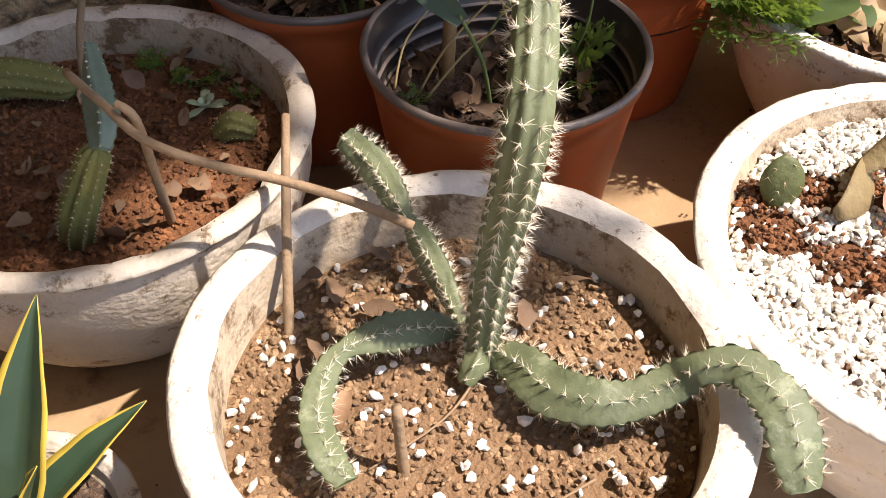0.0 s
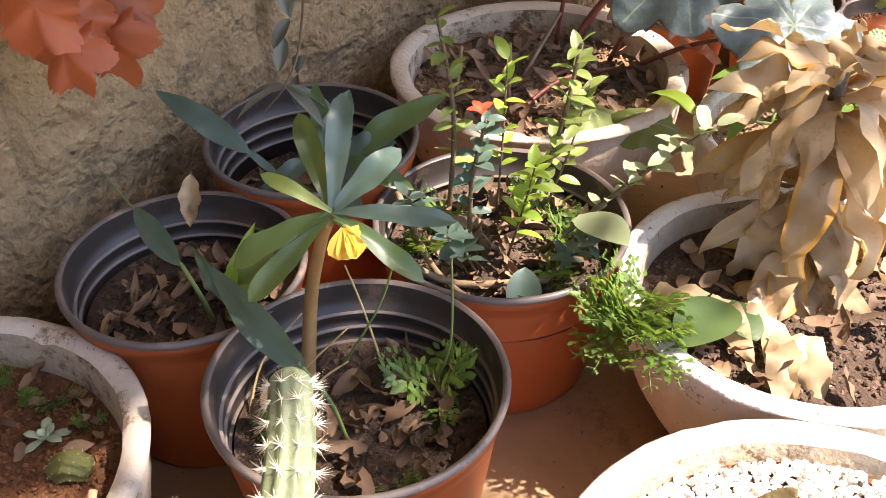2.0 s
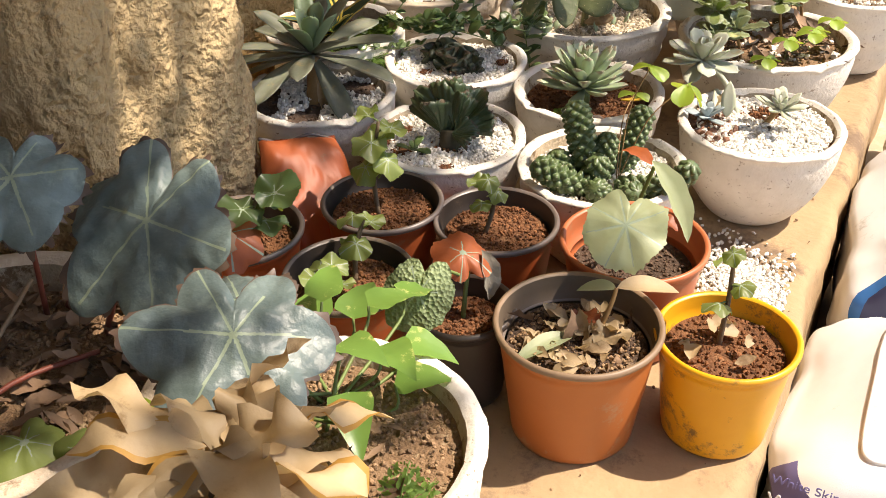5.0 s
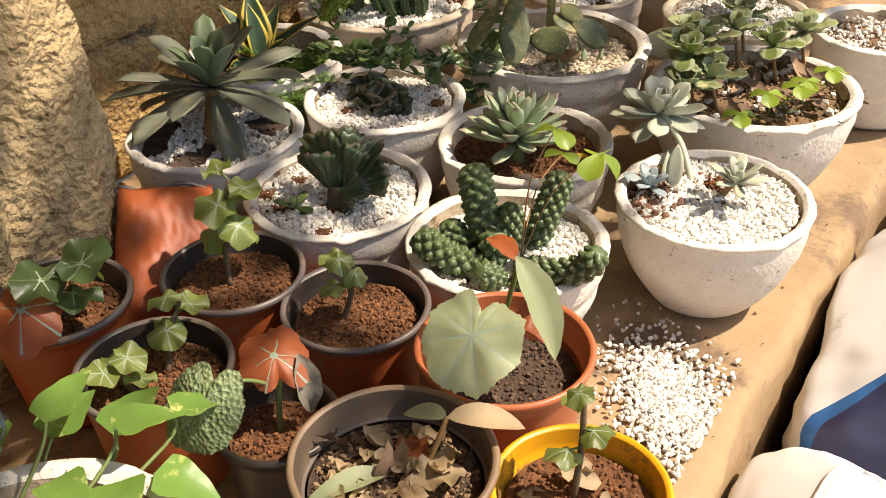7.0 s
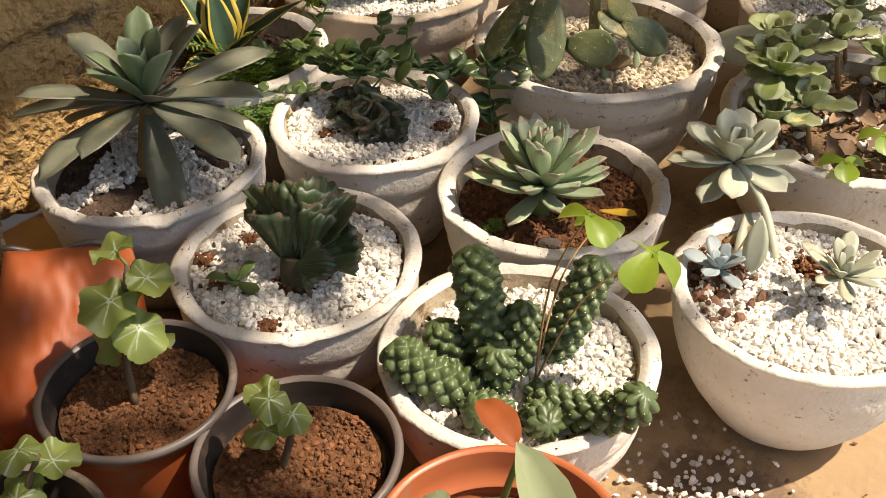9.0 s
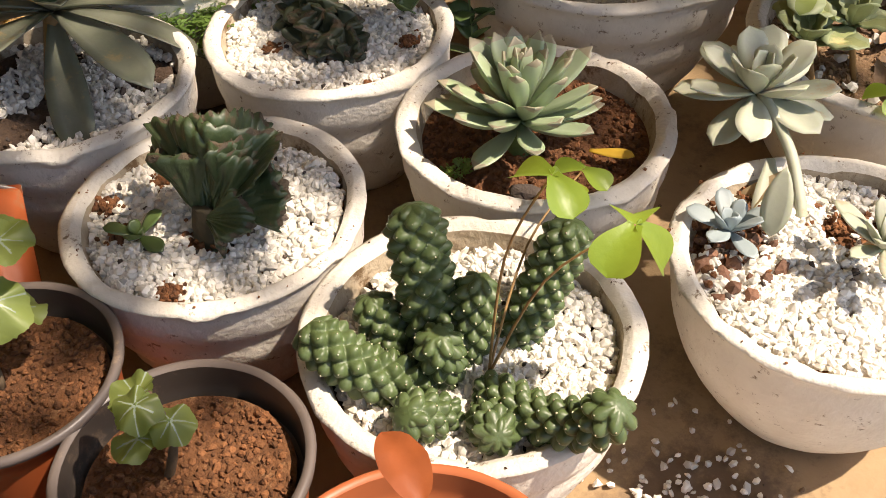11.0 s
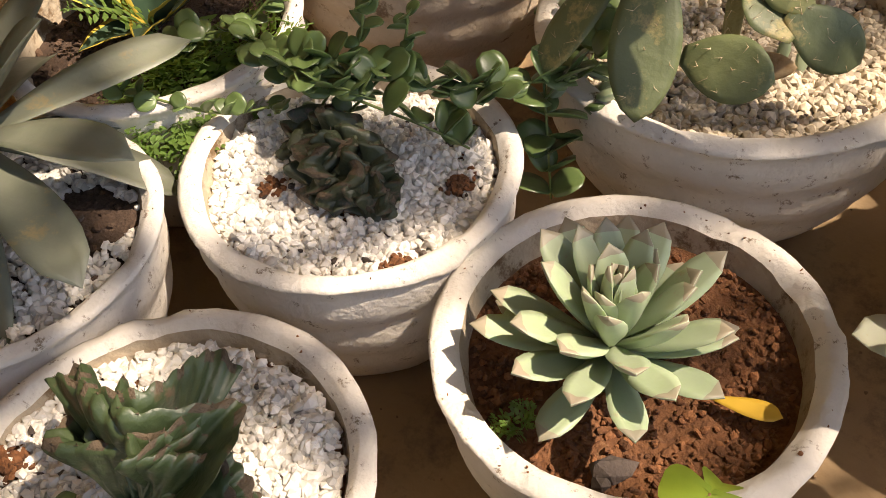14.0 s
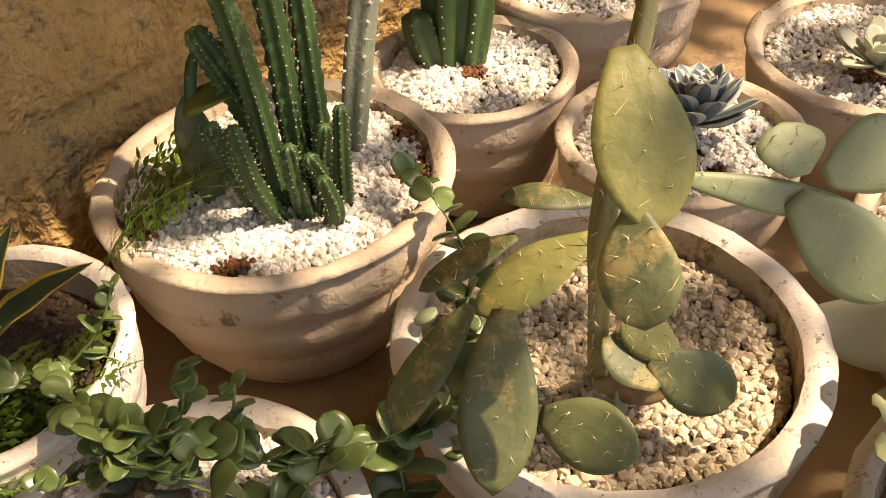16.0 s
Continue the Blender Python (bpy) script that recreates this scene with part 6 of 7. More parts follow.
lobed_leaf(t, (0.895, 1.83, 0.232), 0.058, 240, -52, mat("wrinkled_leaf", (0.23, 0.29, 0.14), (0.15, 0.20, 0.08), 40, 0.6, 1.0, 170, vor=True), 0, 6, 0.08, 0.08, 0.2, seed=53)
t = plant("begonia", (1.13, 1.77, 0.152), "collapsed yellowing begonia leaves on dry soil", "begonia")
stalk(t, [(1.145, 1.785, 0.15), (1.165, 1.79, 0.20), (1.175, 1.80, 0.222)], 0.004, 0.003, STEM_T)
one_leaf(t, (1.175, 1.80, 0.222), 350, 5, 0.09, 0.04, "oval", DRYLEAF, 20, 0.4)
one_leaf(t, (1.175, 1.80, 0.220), 150, -5, 0.06, 0.03, "oval", PALELEAF, 20, 0.4)
one_leaf(t, (1.10, 1.77, 0.168), 200, 5, 0.10, 0.034, "lance", PALELEAF, 20, 0.5)
one_leaf(t, (1.13, 1.75, 0.168), 20, 10, 0.07, 0.05, "oval", DRYLEAF, 30, 0.4, 0.3)
one_leaf(t, (1.13, 1.78, 0.17), 80, 10, 0.05, 0.04, "oval", ORANGE_LEAF, 30, 0.4, 0.3)
litter("dry_straw", (1.112, 1.770, 0.156), 0.075, 60, 61, DRYLEAF, (0.012, 0.04), "pale dry straw and leaf bits on the soil")
litter("dry_straw", (1.318, 1.715, 0.148), 0.055, 9, 62, DRYLEAF, (0.015, 0.035), "pale dry leaf bits on red soil")
# crumpled orange plastic pot lying by the pillar
t = thing("crushed_pot", (0.762, 2.300, 0.125), "crumpled orange plastic pot lying on its side", "plant pot")
g = Geo()
M = Matrix.Rotation(radians(28), 4, "Z") @ Matrix.Rotation(radians(38), 4, "X") @ Matrix.Rotation(radians(-14), 4, "Z")
n = 44
for side in (1, -1):
    for j in range(n + 1):
        for i in range(n + 1):
            x, y = 2 * i / n - 1, 2 * j / n - 1
            puff = max(0.0, (1 - x ** 4) * (1 - y ** 6)) ** 0.6
            w = 0.012 * noise.noise(Vector((x * 1.6, y * 2.4, side))) + 0.006 * abs(noise.noise(Vector((x * 4, y * 3 + x * 2, side + 3))))
            g.v.append(tuple(M @ Vector((x * (0.090 - 0.016 * y), y * 0.120, side * (0.028 * puff + 0.001) + w * 0.8))))
K = (n + 1) * (n + 1)
for j in range(n):
    for i in range(n):
        q = j * (n + 1) + i
        g.f += [(q, q + 1, q + n + 2, q + n + 1), (K + q, K + q + n + 1, K + q + n + 2, K + q + 1)]
g.m = [0] * len(g.f)
part("shell", g, [SHELL], t)
g = Geo()
tube(g, [M @ Vector((x * 0.074, 0.121 + 0.004 * math.sin(x * 5), 0.006 * math.sin(x * 4))) for x in np.linspace(-1, 1, 15)], 0.0035, 6)
part("rim", g, RIMPL, t, "grey pinched plastic rim")
# crested cactus bowl
t = plant("crested_cactus", (1.03, 2.362, 0.168), "dark green fan-shaped crested cactus", "cactus")
stalk(t, [(1.030, 2.356, 0.160), (1.028, 2.358, 0.182), (1.030, 2.364, 0.204)], 0.021, 0.018, mat("cactus_bark", (0.075, 0.058, 0.03), (0.04, 0.036, 0.02), 40, 0.8, 0.5, 120, (0.09, 0.11, 0.05), 0.3, 20), "trunk", 14)
for b, e, spread, f, folds, ruf, ribs, sd in (((1.028, 2.360, 0.190), (1.000, 2.415, 0.292), 100, (-0.45, -0.6, 0.65), 0.9, 0.20, 11, 0.6), ((1.032, 2.366, 0.195), (1.045, 2.418, 0.304), 90, (0.5, -0.6, 0.6), 1.2, 0.26, 10, 2.1), ((1.036, 2.362, 0.200), (1.082, 2.392, 0.292), 84, (-0.3, -0.85, 0.45), 1.4, 0.30, 10, 3.4),
                                            ((1.036, 2.352, 0.200), (1.106, 2.352, 0.262), 110, (0.15, -0.8, 0.55), 1.1, 0.28, 12, 4.4), ((1.030, 2.348, 0.198), (1.078, 2.318, 0.216), 115, (-0.2, -0.55, 0.8), 1.3, 0.24, 12, 5.2), ((1.040, 2.362, 0.205), (1.106, 2.378, 0.262), 105, (0.7, -0.2, 0.7), 1.5, 0.32, 11, 6.0), ((1.022, 2.362, 0.195), (0.984, 2.388, 0.262), 95, (-0.85, -0.3, 0.45), 1.2, 0.28, 10, 7.3), ((1.036, 2.356, 0.215), (1.060, 2.372, 0.285), 120, (0.0, -0.9, 0.3), 1.8, 0.34, 11, 8.1)):
    fan(t, b, Vector((1.040, 2.362, 0.222)).lerp(Vector(e), 0.84), spread * 0.86, f, CACTUS_DK, folds, ruf, ribs, sd, 0.015)
t = plant("seedling", (0.958, 2.345, 0.168), "small green succulent seedling among chips", "succulent")
rosette(t, 6, 0.034, 0.018, "ob", (70, 15), SUCC, 0.004, (0, 0, 0.010), seed=4)
# knobbly cactus bowl
t = plant("knobbly_cactus", (1.27, 2.22, 0.150), "cluster of knobbly green cactus stems on chips", "cactus")
knobbly(t, [(1.262, 2.220, 0.150), (1.250, 2.235, 0.215), (1.238, 2.268, 0.288)], 0.031, seed=0)
knobbly(t, [(1.285, 2.215, 0.150), (1.290, 2.225, 0.205), (1.296, 2.232, 0.238)], 0.024, seed=1)
knobbly(t, [(1.265, 2.195, 0.150), (1.262, 2.185, 0.19), (1.262, 2.183, 0.222)], 0.025, seed=2)
knobbly(t, [(1.325, 2.235, 0.150), (1.350, 2.255, 0.20), (1.378, 2.277, 0.262)], 0.027, seed=3)
knobbly(t, [(1.300, 2.175, 0.160), (1.345, 2.130, 0.178), (1.385, 2.105, 0.205), (1.402, 2.098, 0.238)], 0.025, seed=4)
knobbly(t, [(1.255, 2.180, 0.160), (1.205, 2.172, 0.180), (1.165, 2.185, 0.205), (1.150, 2.195, 0.218)], 0.028, seed=5)
knobbly(t, [(1.225, 2.215, 0.155), (1.205, 2.230, 0.195), (1.200, 2.235, 0.212)], 0.025, seed=6)
knobbly(t, [(1.270, 2.15, 0.155), (1.245, 2.125, 0.185), (1.235, 2.115, 0.198)], 0.025, seed=7)
knobbly(t, [(1.300, 2.15, 0.155), (1.31, 2.115, 0.178), (1.312, 2.105, 0.186)], 0.024, seed=8)
t = plant("wood_sorrel", (1.302, 2.185, 0.155), "wood sorrel with heart-shaped lime green leaflets", "weed")


def sorrel(tip, az, el, L):
    stalk(t, [(1.302 + random.uniform(-0.006, 0.006), 2.185, 0.152), ((1.302 + tip[0]) / 2 - 0.01, (2.185 + tip[1]) / 2, (0.16 + tip[2]) / 2 + 0.03), tip], 0.0014, 0.001, STEM_T, "stem", 5)
    for k in (-105, 0, 105):
        one_leaf(t, tip, az + k, el + (0 if k else -25), L, L * 0.85, "ob", LIME, 30, 0.35)


random.seed(3)
sorrel((1.412, 2.186, 0.338), -20, -15, 0.046)
sorrel((1.350, 2.205, 0.370), 40, -10, 0.038)
sorrel((1.392, 2.38, 0.235), 60, 0, 0.032)
# pale rosette in red soil
t = plant("echeveria", (1.335, 2.522, 0.152), "blue-green rosette succulent with pink leaf tips", "succulent")
stalk(t, [(1.335, 2.522, 0.145), (1.335, 2.522, 0.178)], 0.014, 0.014, STEM_G)
rosette(t, 44, 0.098, 0.028, "ob", (86, -8), ECHEV, 0.010, (0, -0.005, 0.036), (-6, -22), None, 5, (0.68, 1.0), True, 0.32, rise=0.022)
t = thing("fallen_leaf", (1.42, 2.50, 0.157), "yellow withered succulent leaf on the soil", "leaf")
one_leaf(t, (1.41, 2.50, 0.165), -20, 0, 0.05, 0.018, "ob", PETAL, -10, 0.3, thick=0.004)
chips("stones", [(1.33, 2.43, 0.156), (1.338, 2.437, 0.158)], (0.010, 0.018), STONE_DK, None, 0.7, 3, "stuff", "dark lava stones on the soil")
tagged(bpy.data.objects["stones"], category="stone")
t = plant("seedling", (1.272, 2.468, 0.155), "tiny green weed on the red soil", "weed")
weed(t, (1.272, 2.468, 0.155), 4, 0.022, 120)
# sunlit bowl of pale rosettes
t = plant("ghost_plant", (1.60, 2.41, 0.170), "pale grey rosette succulents on trailing stems", "succulent")
stalk(t, [(1.61, 2.37, 0.165), (1.60, 2.43, 0.215), (1.58, 2.50, 0.240)], 0.006, 0.006, GHOST)
rosette(t, 22, 0.085, 0.038, "ob", (75, -28), GHOST, 0.007, rel(t, (1.577, 2.504, 0.236)), (-10, -15), None, 8, (0.5, 1.0), False, 0.25)
stalk(t, [(1.64, 2.33, 0.165), (1.655, 2.30, 0.22)], 0.006, 0.005, STEM_T)
rosette(t, 16, 0.055, 0.018, "ob", (75, 5), GHOST, 0.006, rel(t, (1.653, 2.294, 0.215)), (0, 5), None, 9, (0.5, 1.0))
rosette(t, 11, 0.042, 0.020, "ob", (75, 5), mat("blue_grey_leaf", (0.34, 0.40, 0.40), (0.26, 0.32, 0.33), 18, 0.5, 0.1, rnd=0.15), 0.005, rel(t, (1.53, 2.345, 0.188)), (0, 5), None, 10, (0.5, 1.0))
one_leaf(t, (1.565, 2.335, 0.19), 70, 75, 0.07, 0.028, "oval", GHOST, 10, 0.2, thick=0.004)
one_leaf(t, (1.585, 2.44, 0.20), 260, -20, 0.08, 0.03, "ob", GHOST, 30, 0.3, thick=0.004)
one_leaf(t, (1.60, 2.42, 0.20), 200, -25, 0.09, 0.028, "ob", DRYLEAF, 30, 0.3)
chips("stones", [(1.53 + 0.05 * math.cos(k * 2.4) * (k / 30) ** 0.5, 2.33 + 0.07 * math.sin(k * 2.4) * (k / 30) ** 0.5, 0.176) for k in range(30)], (0.006, 0.013), mat("bark_red", (0.25, 0.12, 0.07), (0.13, 0.07, 0.045), 50, 0.9, 0.6, isl=0.4), None, 0.7, 8, "stuff", "reddish bark nuggets around the succulents")
tagged(bpy.data.objects["stones.001"], category="bark")
# cristate cactus with a trailing vine
t = plant("crested_cactus", (1.095, 2.705, 0.172), "dark knobbly cristate cactus lying on chips", "cactus")
rng = random.Random(31)
CLUMP = mat("brown_green_cactus", (0.055, 0.068, 0.032), (0.026, 0.034, 0.018), 45, 0.5, 0.4, 160, (0.14, 0.10, 0.07), 0.3, 28)
for k in range(24):
    u, a, q = rng.uniform(-1, 1), rng.uniform(0, 6.28), rng.uniform(0.3, 0.95)
    x, y, z, L = 1.095 + 0.040 * u + rng.uniform(-0.014, 0.014), 2.700 - 0.036 * u + rng.uniform(-0.018, 0.018), 0.176 + 0.026 * rng.random() * (1 - u * u * 0.6), rng.uniform(0.026, 0.038)
    fan(t, (x, y, z), (x + L * q * math.cos(a), y + L * q * math.sin(a), z + L * math.sqrt(1 - q * q)), rng.uniform(140, 200), (math.cos(a + 1.9) * 0.6, -0.5, 0.7), CLUMP, rng.uniform(1.5, 2.6), 0.40, 8, k * 1.3 + 0.2, 0.016)
t = plant("trailing_vine", (1.06, 2.78, 0.18), "trailing succulent vine with round green leaves", "vine")


def runner(pts, n, L, seed, material=SUCC):
    rng = random.Random(seed)
    stalk(t, pts, 0.0016, 0.0012, STEM_G, "runner", 5)
    line = smooth_line(pts, 12)
    for i in range(n):
        p = line[int((i + 0.5) / n * (len(line) - 1))]
        for s in (-70, 70):
            az = rng.uniform(0, 360) if rng.random() < 0.4 else 90 + s + rng.uniform(-30, 30)
            k = rng.uniform(0.65, 1.15)
            one_leaf(t, p, az, rng.uniform(-10, 65), L * k, L * 0.9 * k, "round", material, 15, 0.25, thick=0.003, roll=rng.uniform(-45, 45))


runner([(0.90, 2.86, 0.215), (0.97, 2.85, 0.235), (1.02, 2.79, 0.250), (1.07, 2.74, 0.262), (1.12, 2.73, 0.255)], 18, 0.026, 1)
runner([(1.00, 2.80, 0.235), (1.08, 2.76, 0.270), (1.16, 2.75, 0.255), (1.24, 2.77, 0.235)], 15, 0.030, 2)
runner([(1.06, 2.77, 0.20), (1.11, 2.77, 0.28), (1.115, 2.78, 0.325)], 7, 0.020, 3)
runner([(1.09, 2.77, 0.20), (1.145, 2.77, 0.27), (1.155, 2.775, 0.31)], 7, 0.020, 4)
runner([(0.96, 2.86, 0.22), (1.01, 2.87, 0.27), (1.035, 2.88, 0.32)], 7, 0.020, 5)
runner([(1.20, 2.76, 0.245), (1.27, 2.78, 0.235), (1.30, 2.80, 0.225), (1.32, 2.85, 0.23), (1.33, 2.91, 0.215)], 11, 0.034, 6)
runner([(1.27, 2.79, 0.23), (1.275, 2.77, 0.18), (1.28, 2.75, 0.12)], 7, 0.036, 7)
runner([(1.31, 2.88, 0.22), (1.33, 2.97, 0.24), (1.30, 3.06, 0.25), (1.26, 3.13, 0.245)], 10, 0.028, 8)
runner([(1.03, 2.77, 0.235), (1.09, 2.745, 0.262), (1.16, 2.745, 0.255), (1.22, 2.745, 0.235)], 9, 0.028, 10)
runner([(1.05, 2.79, 0.23), (1.10, 2.735, 0.25), (1.17, 2.72, 0.23), (1.21, 2.715, 0.21)], 7, 0.031, 11)
runner([(0.83, 2.79, 0.215), (0.90, 2.76, 0.222), (0.98, 2.75, 0.212), (1.04, 2.76, 0.222)], 11, 0.020, 9)
# grey agave-like rosette
t = plant("agave", (0.795, 2.625, 0.172), "large grey-green rosette with long leaves", "succulent")
stalk(t, [(0.785, 2.60, 0.165), (0.79, 2.63, 0.215), (0.795, 2.645, 0.255)], 0.015, 0.013, STEM_T)
rosette(t, 25, 0.190, 0.050, "ob", (80, -22), AGAVE, 0.006, rel(t, (0.792, 2.650, 0.252)), (0, 24), AGAVE_IN, 12, (0.42, 1.0), False, 0.35, rise=0.01)
one_leaf(t, (0.80, 2.60, 0.22), 280, -55, 0.075, 0.02, "oval", DRYLEAF, 10, 0.5)
# snake plant with fern
snake_plant((0.842, 2.935, 0.176), [(105, 68, 0.150, 0.066, 0), (15, 39, 0.155, 0.054, 12), (157, 58, 0.140, 0.060, 5), (235, 26, 0.09, 0.044, 25), (337, 53, 0.08, 0.040, 15), (60, 55, 0.13, 0.05, 10), (195, 40, 0.13, 0.05, 20), (280, 40, 0.08, 0.036, 30), (130, 80, 0.12, 0.05, 0)], "snake plant with dark leaves edged in yellow")
t = plant("fern", (0.90, 2.88, 0.18), "feathery green ferns hanging over the rims", "fern")
rng = random.Random(8)
for k in range(34):
    a = rng.uniform(0, 360)
    fern(t, (0.90 + rng.uniform(-0.06, 0.06), 2.86 + rng.uniform(-0.06, 0.06), 0.18), rng.uniform(190, 400), rng.uniform(10, 60), rng.uniform(0.07, 0.13), FRESH_I, 200 + k, 13, 0.09, 60)
for k in range(7):
    fern(t, (0.945 + rng.uniform(-0.01, 0.02), 3.03 + 0.02 * k, 0.19), rng.uniform(-20, 70), rng.uniform(30, 70), rng.uniform(0.12, 0.17), FRESH_I, 300 + k, 15, 0.08, 55)
for k in range(10):
    fern(t, (0.92, 2.76 + rng.uniform(-0.02, 0.03), 0.19), rng.uniform(200, 340), rng.uniform(-20, 20), rng.uniform(0.06, 0.10), FRESH_I, 320 + k, 11, 0.10, 60)
# clump of thin tall cacti
t = plant("columnar_cactus", (1.14, 3.155, 0.196), "clump of slender dark green columnar cacti", "cactus")
for k, (bx, by, tx, ty, h, r) in enumerate(((1.125, 3.13, 1.085, 3.12, 0.40, 0.017), (1.14, 3.15, 1.115, 3.16, 0.52, 0.017), (1.155, 3.16, 1.145, 3.19, 0.50, 0.016), (1.17, 3.15, 1.165, 3.18, 0.58, 0.015), (1.115, 3.145, 1.06, 3.15, 0.22, 0.020), (1.13, 3.11, 1.10, 3.08, 0.15, 0.014), (1.15, 3.12, 1.145, 3.105, 0.11, 0.013), (1.165, 3.115, 1.165, 3.10, 0.10, 0.012), (1.18, 3.12, 1.185, 3.11, 0.13, 0.012), (1.19, 3.135, 1.20, 3.13, 0.14, 0.012), (1.175, 3.10, 1.178, 3.09, 0.08, 0.012), (1.10, 3.13, 1.07, 3.10, 0.14, 0.015))):
    ribbed(t, [(bx, by, 0.19), (bx * 0.6 + tx * 0.4 + 0.012 * math.sin(k * 2.1), by * 0.6 + ty * 0.4 + 0.012 * math.cos(k * 1.7), 0.19 + h * 0.45), (tx, ty, 0.19 + h)], (r * 0.52, r * 0.72), 6, 0.20, "stem", 0.0030, 0.007, 2, TALLCAC, SPINE, 40 + k, (0.0007, 0.0011), 0.09)
ribbed(t, [(1.185, 3.24, 0.19), (1.21, 3.28, 0.35), (1.255, 3.35, 0.55)], (0.011, 0.016), 5, 0.15, "grey_stem", 0.009, 0.008, 10, mat("hairy_cactus", (0.20, 0.22, 0.16), (0.12, 0.145, 0.10), 60, 0.8, 0.4), SPINE_W, 61)
prickly_pad(t, (1.045, 3.14, 0.19), (1.035, 3.15, 0.33), 0.045, OPUNTIA, 30, 0.012, 4, False)
stalk(t, [(1.04, 3.15, 0.32), (1.05, 3.17, 0.37), (1.09, 3.17, 0.385)], 0.007, 0.006, TALLCAC, "arched_stem")
one_leaf(t, (1.09, 3.15, 0.34), 200, -5, 0.06, 0.05, "round", FRESH, 20, 0.2, thick=0.004)
# prickly pear
t = plant("prickly_pear", (1.447, 2.925, 0.16), "sprawling prickly pear with olive and yellow pads", "cactus")
ribbed(t, [(1.447, 2.915, 0.152), (1.440, 2.872, 0.225), (1.432, 2.820, 0.350), (1.426, 2.785, 0.445), (1.442, 2.832, 0.505), (1.462, 2.90, 0.545), (1.472, 2.95, 0.58)], (0.0055, 0.0085), 4, 0.12, "trunk", 0.016, 0.022, 4, mat("pad_trunk", (0.24, 0.22, 0.09), (0.15, 0.15, 0.06), 30, 0.7, 0.5), SPINE, 71, (0.0006, 0.0010))
for base, tip, W, m, roll in (
        ((1.436, 2.818, 0.558), (1.455, 2.733, 0.484), 0.062, OPUNTIA_Y, -8), ((1.440, 2.752, 0.484), (1.445, 2.708, 0.420), 0.052, OPUNTIA, 10), ((1.430, 2.862, 0.372), (1.333, 2.829, 0.330), 0.046, OPUNTIA_Y, 15), ((1.335, 2.829, 0.332), (1.258, 2.770, 0.255), 0.042, OPUNTIA, 22),
        ((1.360, 2.812, 0.345), (1.349, 2.708, 0.252), 0.060, OPUNTIA, -6), ((1.386, 2.768, 0.275), (1.452, 2.722, 0.285), 0.056, OPUNTIA, 12), ((1.495, 2.815, 0.288), (1.452, 2.826, 0.318), 0.036, OPUNTIA_Y, 0), ((1.474, 2.812, 0.290), (1.546, 2.800, 0.245), 0.054, OPUNTIA, 8), ((1.480, 2.800, 0.270), (1.440, 2.822, 0.305), 0.044, OPUNTIA, 30),
        ((1.432, 2.891, 0.382), (1.360, 2.902, 0.392), 0.030, OPUNTIA, 35), ((1.372, 2.885, 0.355), (1.288, 2.862, 0.328), 0.032, OPUNTIA, 30),
        ((1.480, 2.845, 0.440), (1.625, 2.830, 0.412), 0.026, OPUNTIA_P, 10), ((1.566, 2.838, 0.424), (1.640, 2.790, 0.365), 0.062, OPUNTIA_P, 12), ((1.570, 2.846, 0.436), (1.560, 2.872, 0.466), 0.050, OPUNTIA_P, 10), ((1.588, 2.846, 0.434), (1.655, 2.864, 0.458), 0.056, OPUNTIA_P, 15),
        ((1.468, 2.93, 0.56), (1.43, 2.96, 0.62), 0.048, OPUNTIA_Y, 0), ((1.48, 2.95, 0.57), (1.60, 2.93, 0.60), 0.056, OPUNTIA_P, 10), ((1.65, 2.98, 0.165), (1.74, 2.90, 0.20), 0.068, GHOST, 20)):
    prickly_pad(t, base, tip, W, m, roll, seed=int(W * 1000) + int(abs(roll)), thick=0.008, bend=14)
prickly_pad(t, (1.44, 2.88, 0.185), (1.50, 2.85, 0.205), 0.028, DRYLEAF, 10, seed=28, spines=False)
rng = random.Random(12)
t = plant("string_succulent", (1.32, 2.94, 0.16), "bead-leaved succulent spilling among chips", "succulent")
for k in range(34):
    x, y = 1.305 + rng.uniform(-0.03, 0.05), 2.90 + rng.uniform(-0.10, 0.09)
    one_leaf(t, (x, y, 0.172 + rng.uniform(0, 0.04)), rng.uniform(0, 360), rng.uniform(0, 60), 0.027, 0.021, "round", ECHEV if k % 2 else SUCC, 10, 0.1, thick=0.012)
for k in range(6):
    one_leaf(t, (1.50 + rng.uniform(-0.05, 0.05), 2.90 + rng.uniform(-0.06, 0.10), 0.165), rng.uniform(0, 360), 65, 0.03, 0.013, "oval", ECHEV, 5, 0.1, thick=0.006)
# back bowls
t = plant("columnar_cactus", (1.306, 3.48, 0.178), "stout green ribbed cactus on white chips", "cactus")
ribbed(t, [(1.30, 3.48, 0.17), (1.30, 3.49, 0.30), (1.305, 3.49, 0.42)], (0.022, 0.034), 5, 0.18, "stem", 0.006, 0.012, 4, TALLCAC, SPINE, 81)
ribbed(t, [(1.28, 3.47, 0.17), (1.262, 3.47, 0.22), (1.255, 3.47, 0.26)], (0.016, 0.022), 5, 0.18, "stem", 0.006, 0.012, 4, TALLCAC, SPINE, 82)
ribbed(t, [(1.32, 3.47, 0.17), (1.335, 3.48, 0.28), (1.335, 3.49, 0.36)], (0.016, 0.022), 5, 0.18, "stem", 0.006, 0.012, 4, TALLCAC, SPINE, 83)
t = plant("echeveria", (1.59, 3.27, 0.172), "slate blue rosette with pale leaf edges", "succulent")
rosette(t, 54, 0.072, 0.032, "ob", (85, 5), BLUE_ECH, 0.005, (0, 0, 0.03), (-10, -30), None, 15, (0.35, 1.0), False, 0.3, edge=BLUE_EDGE, tilt=-14, rise=0.02)
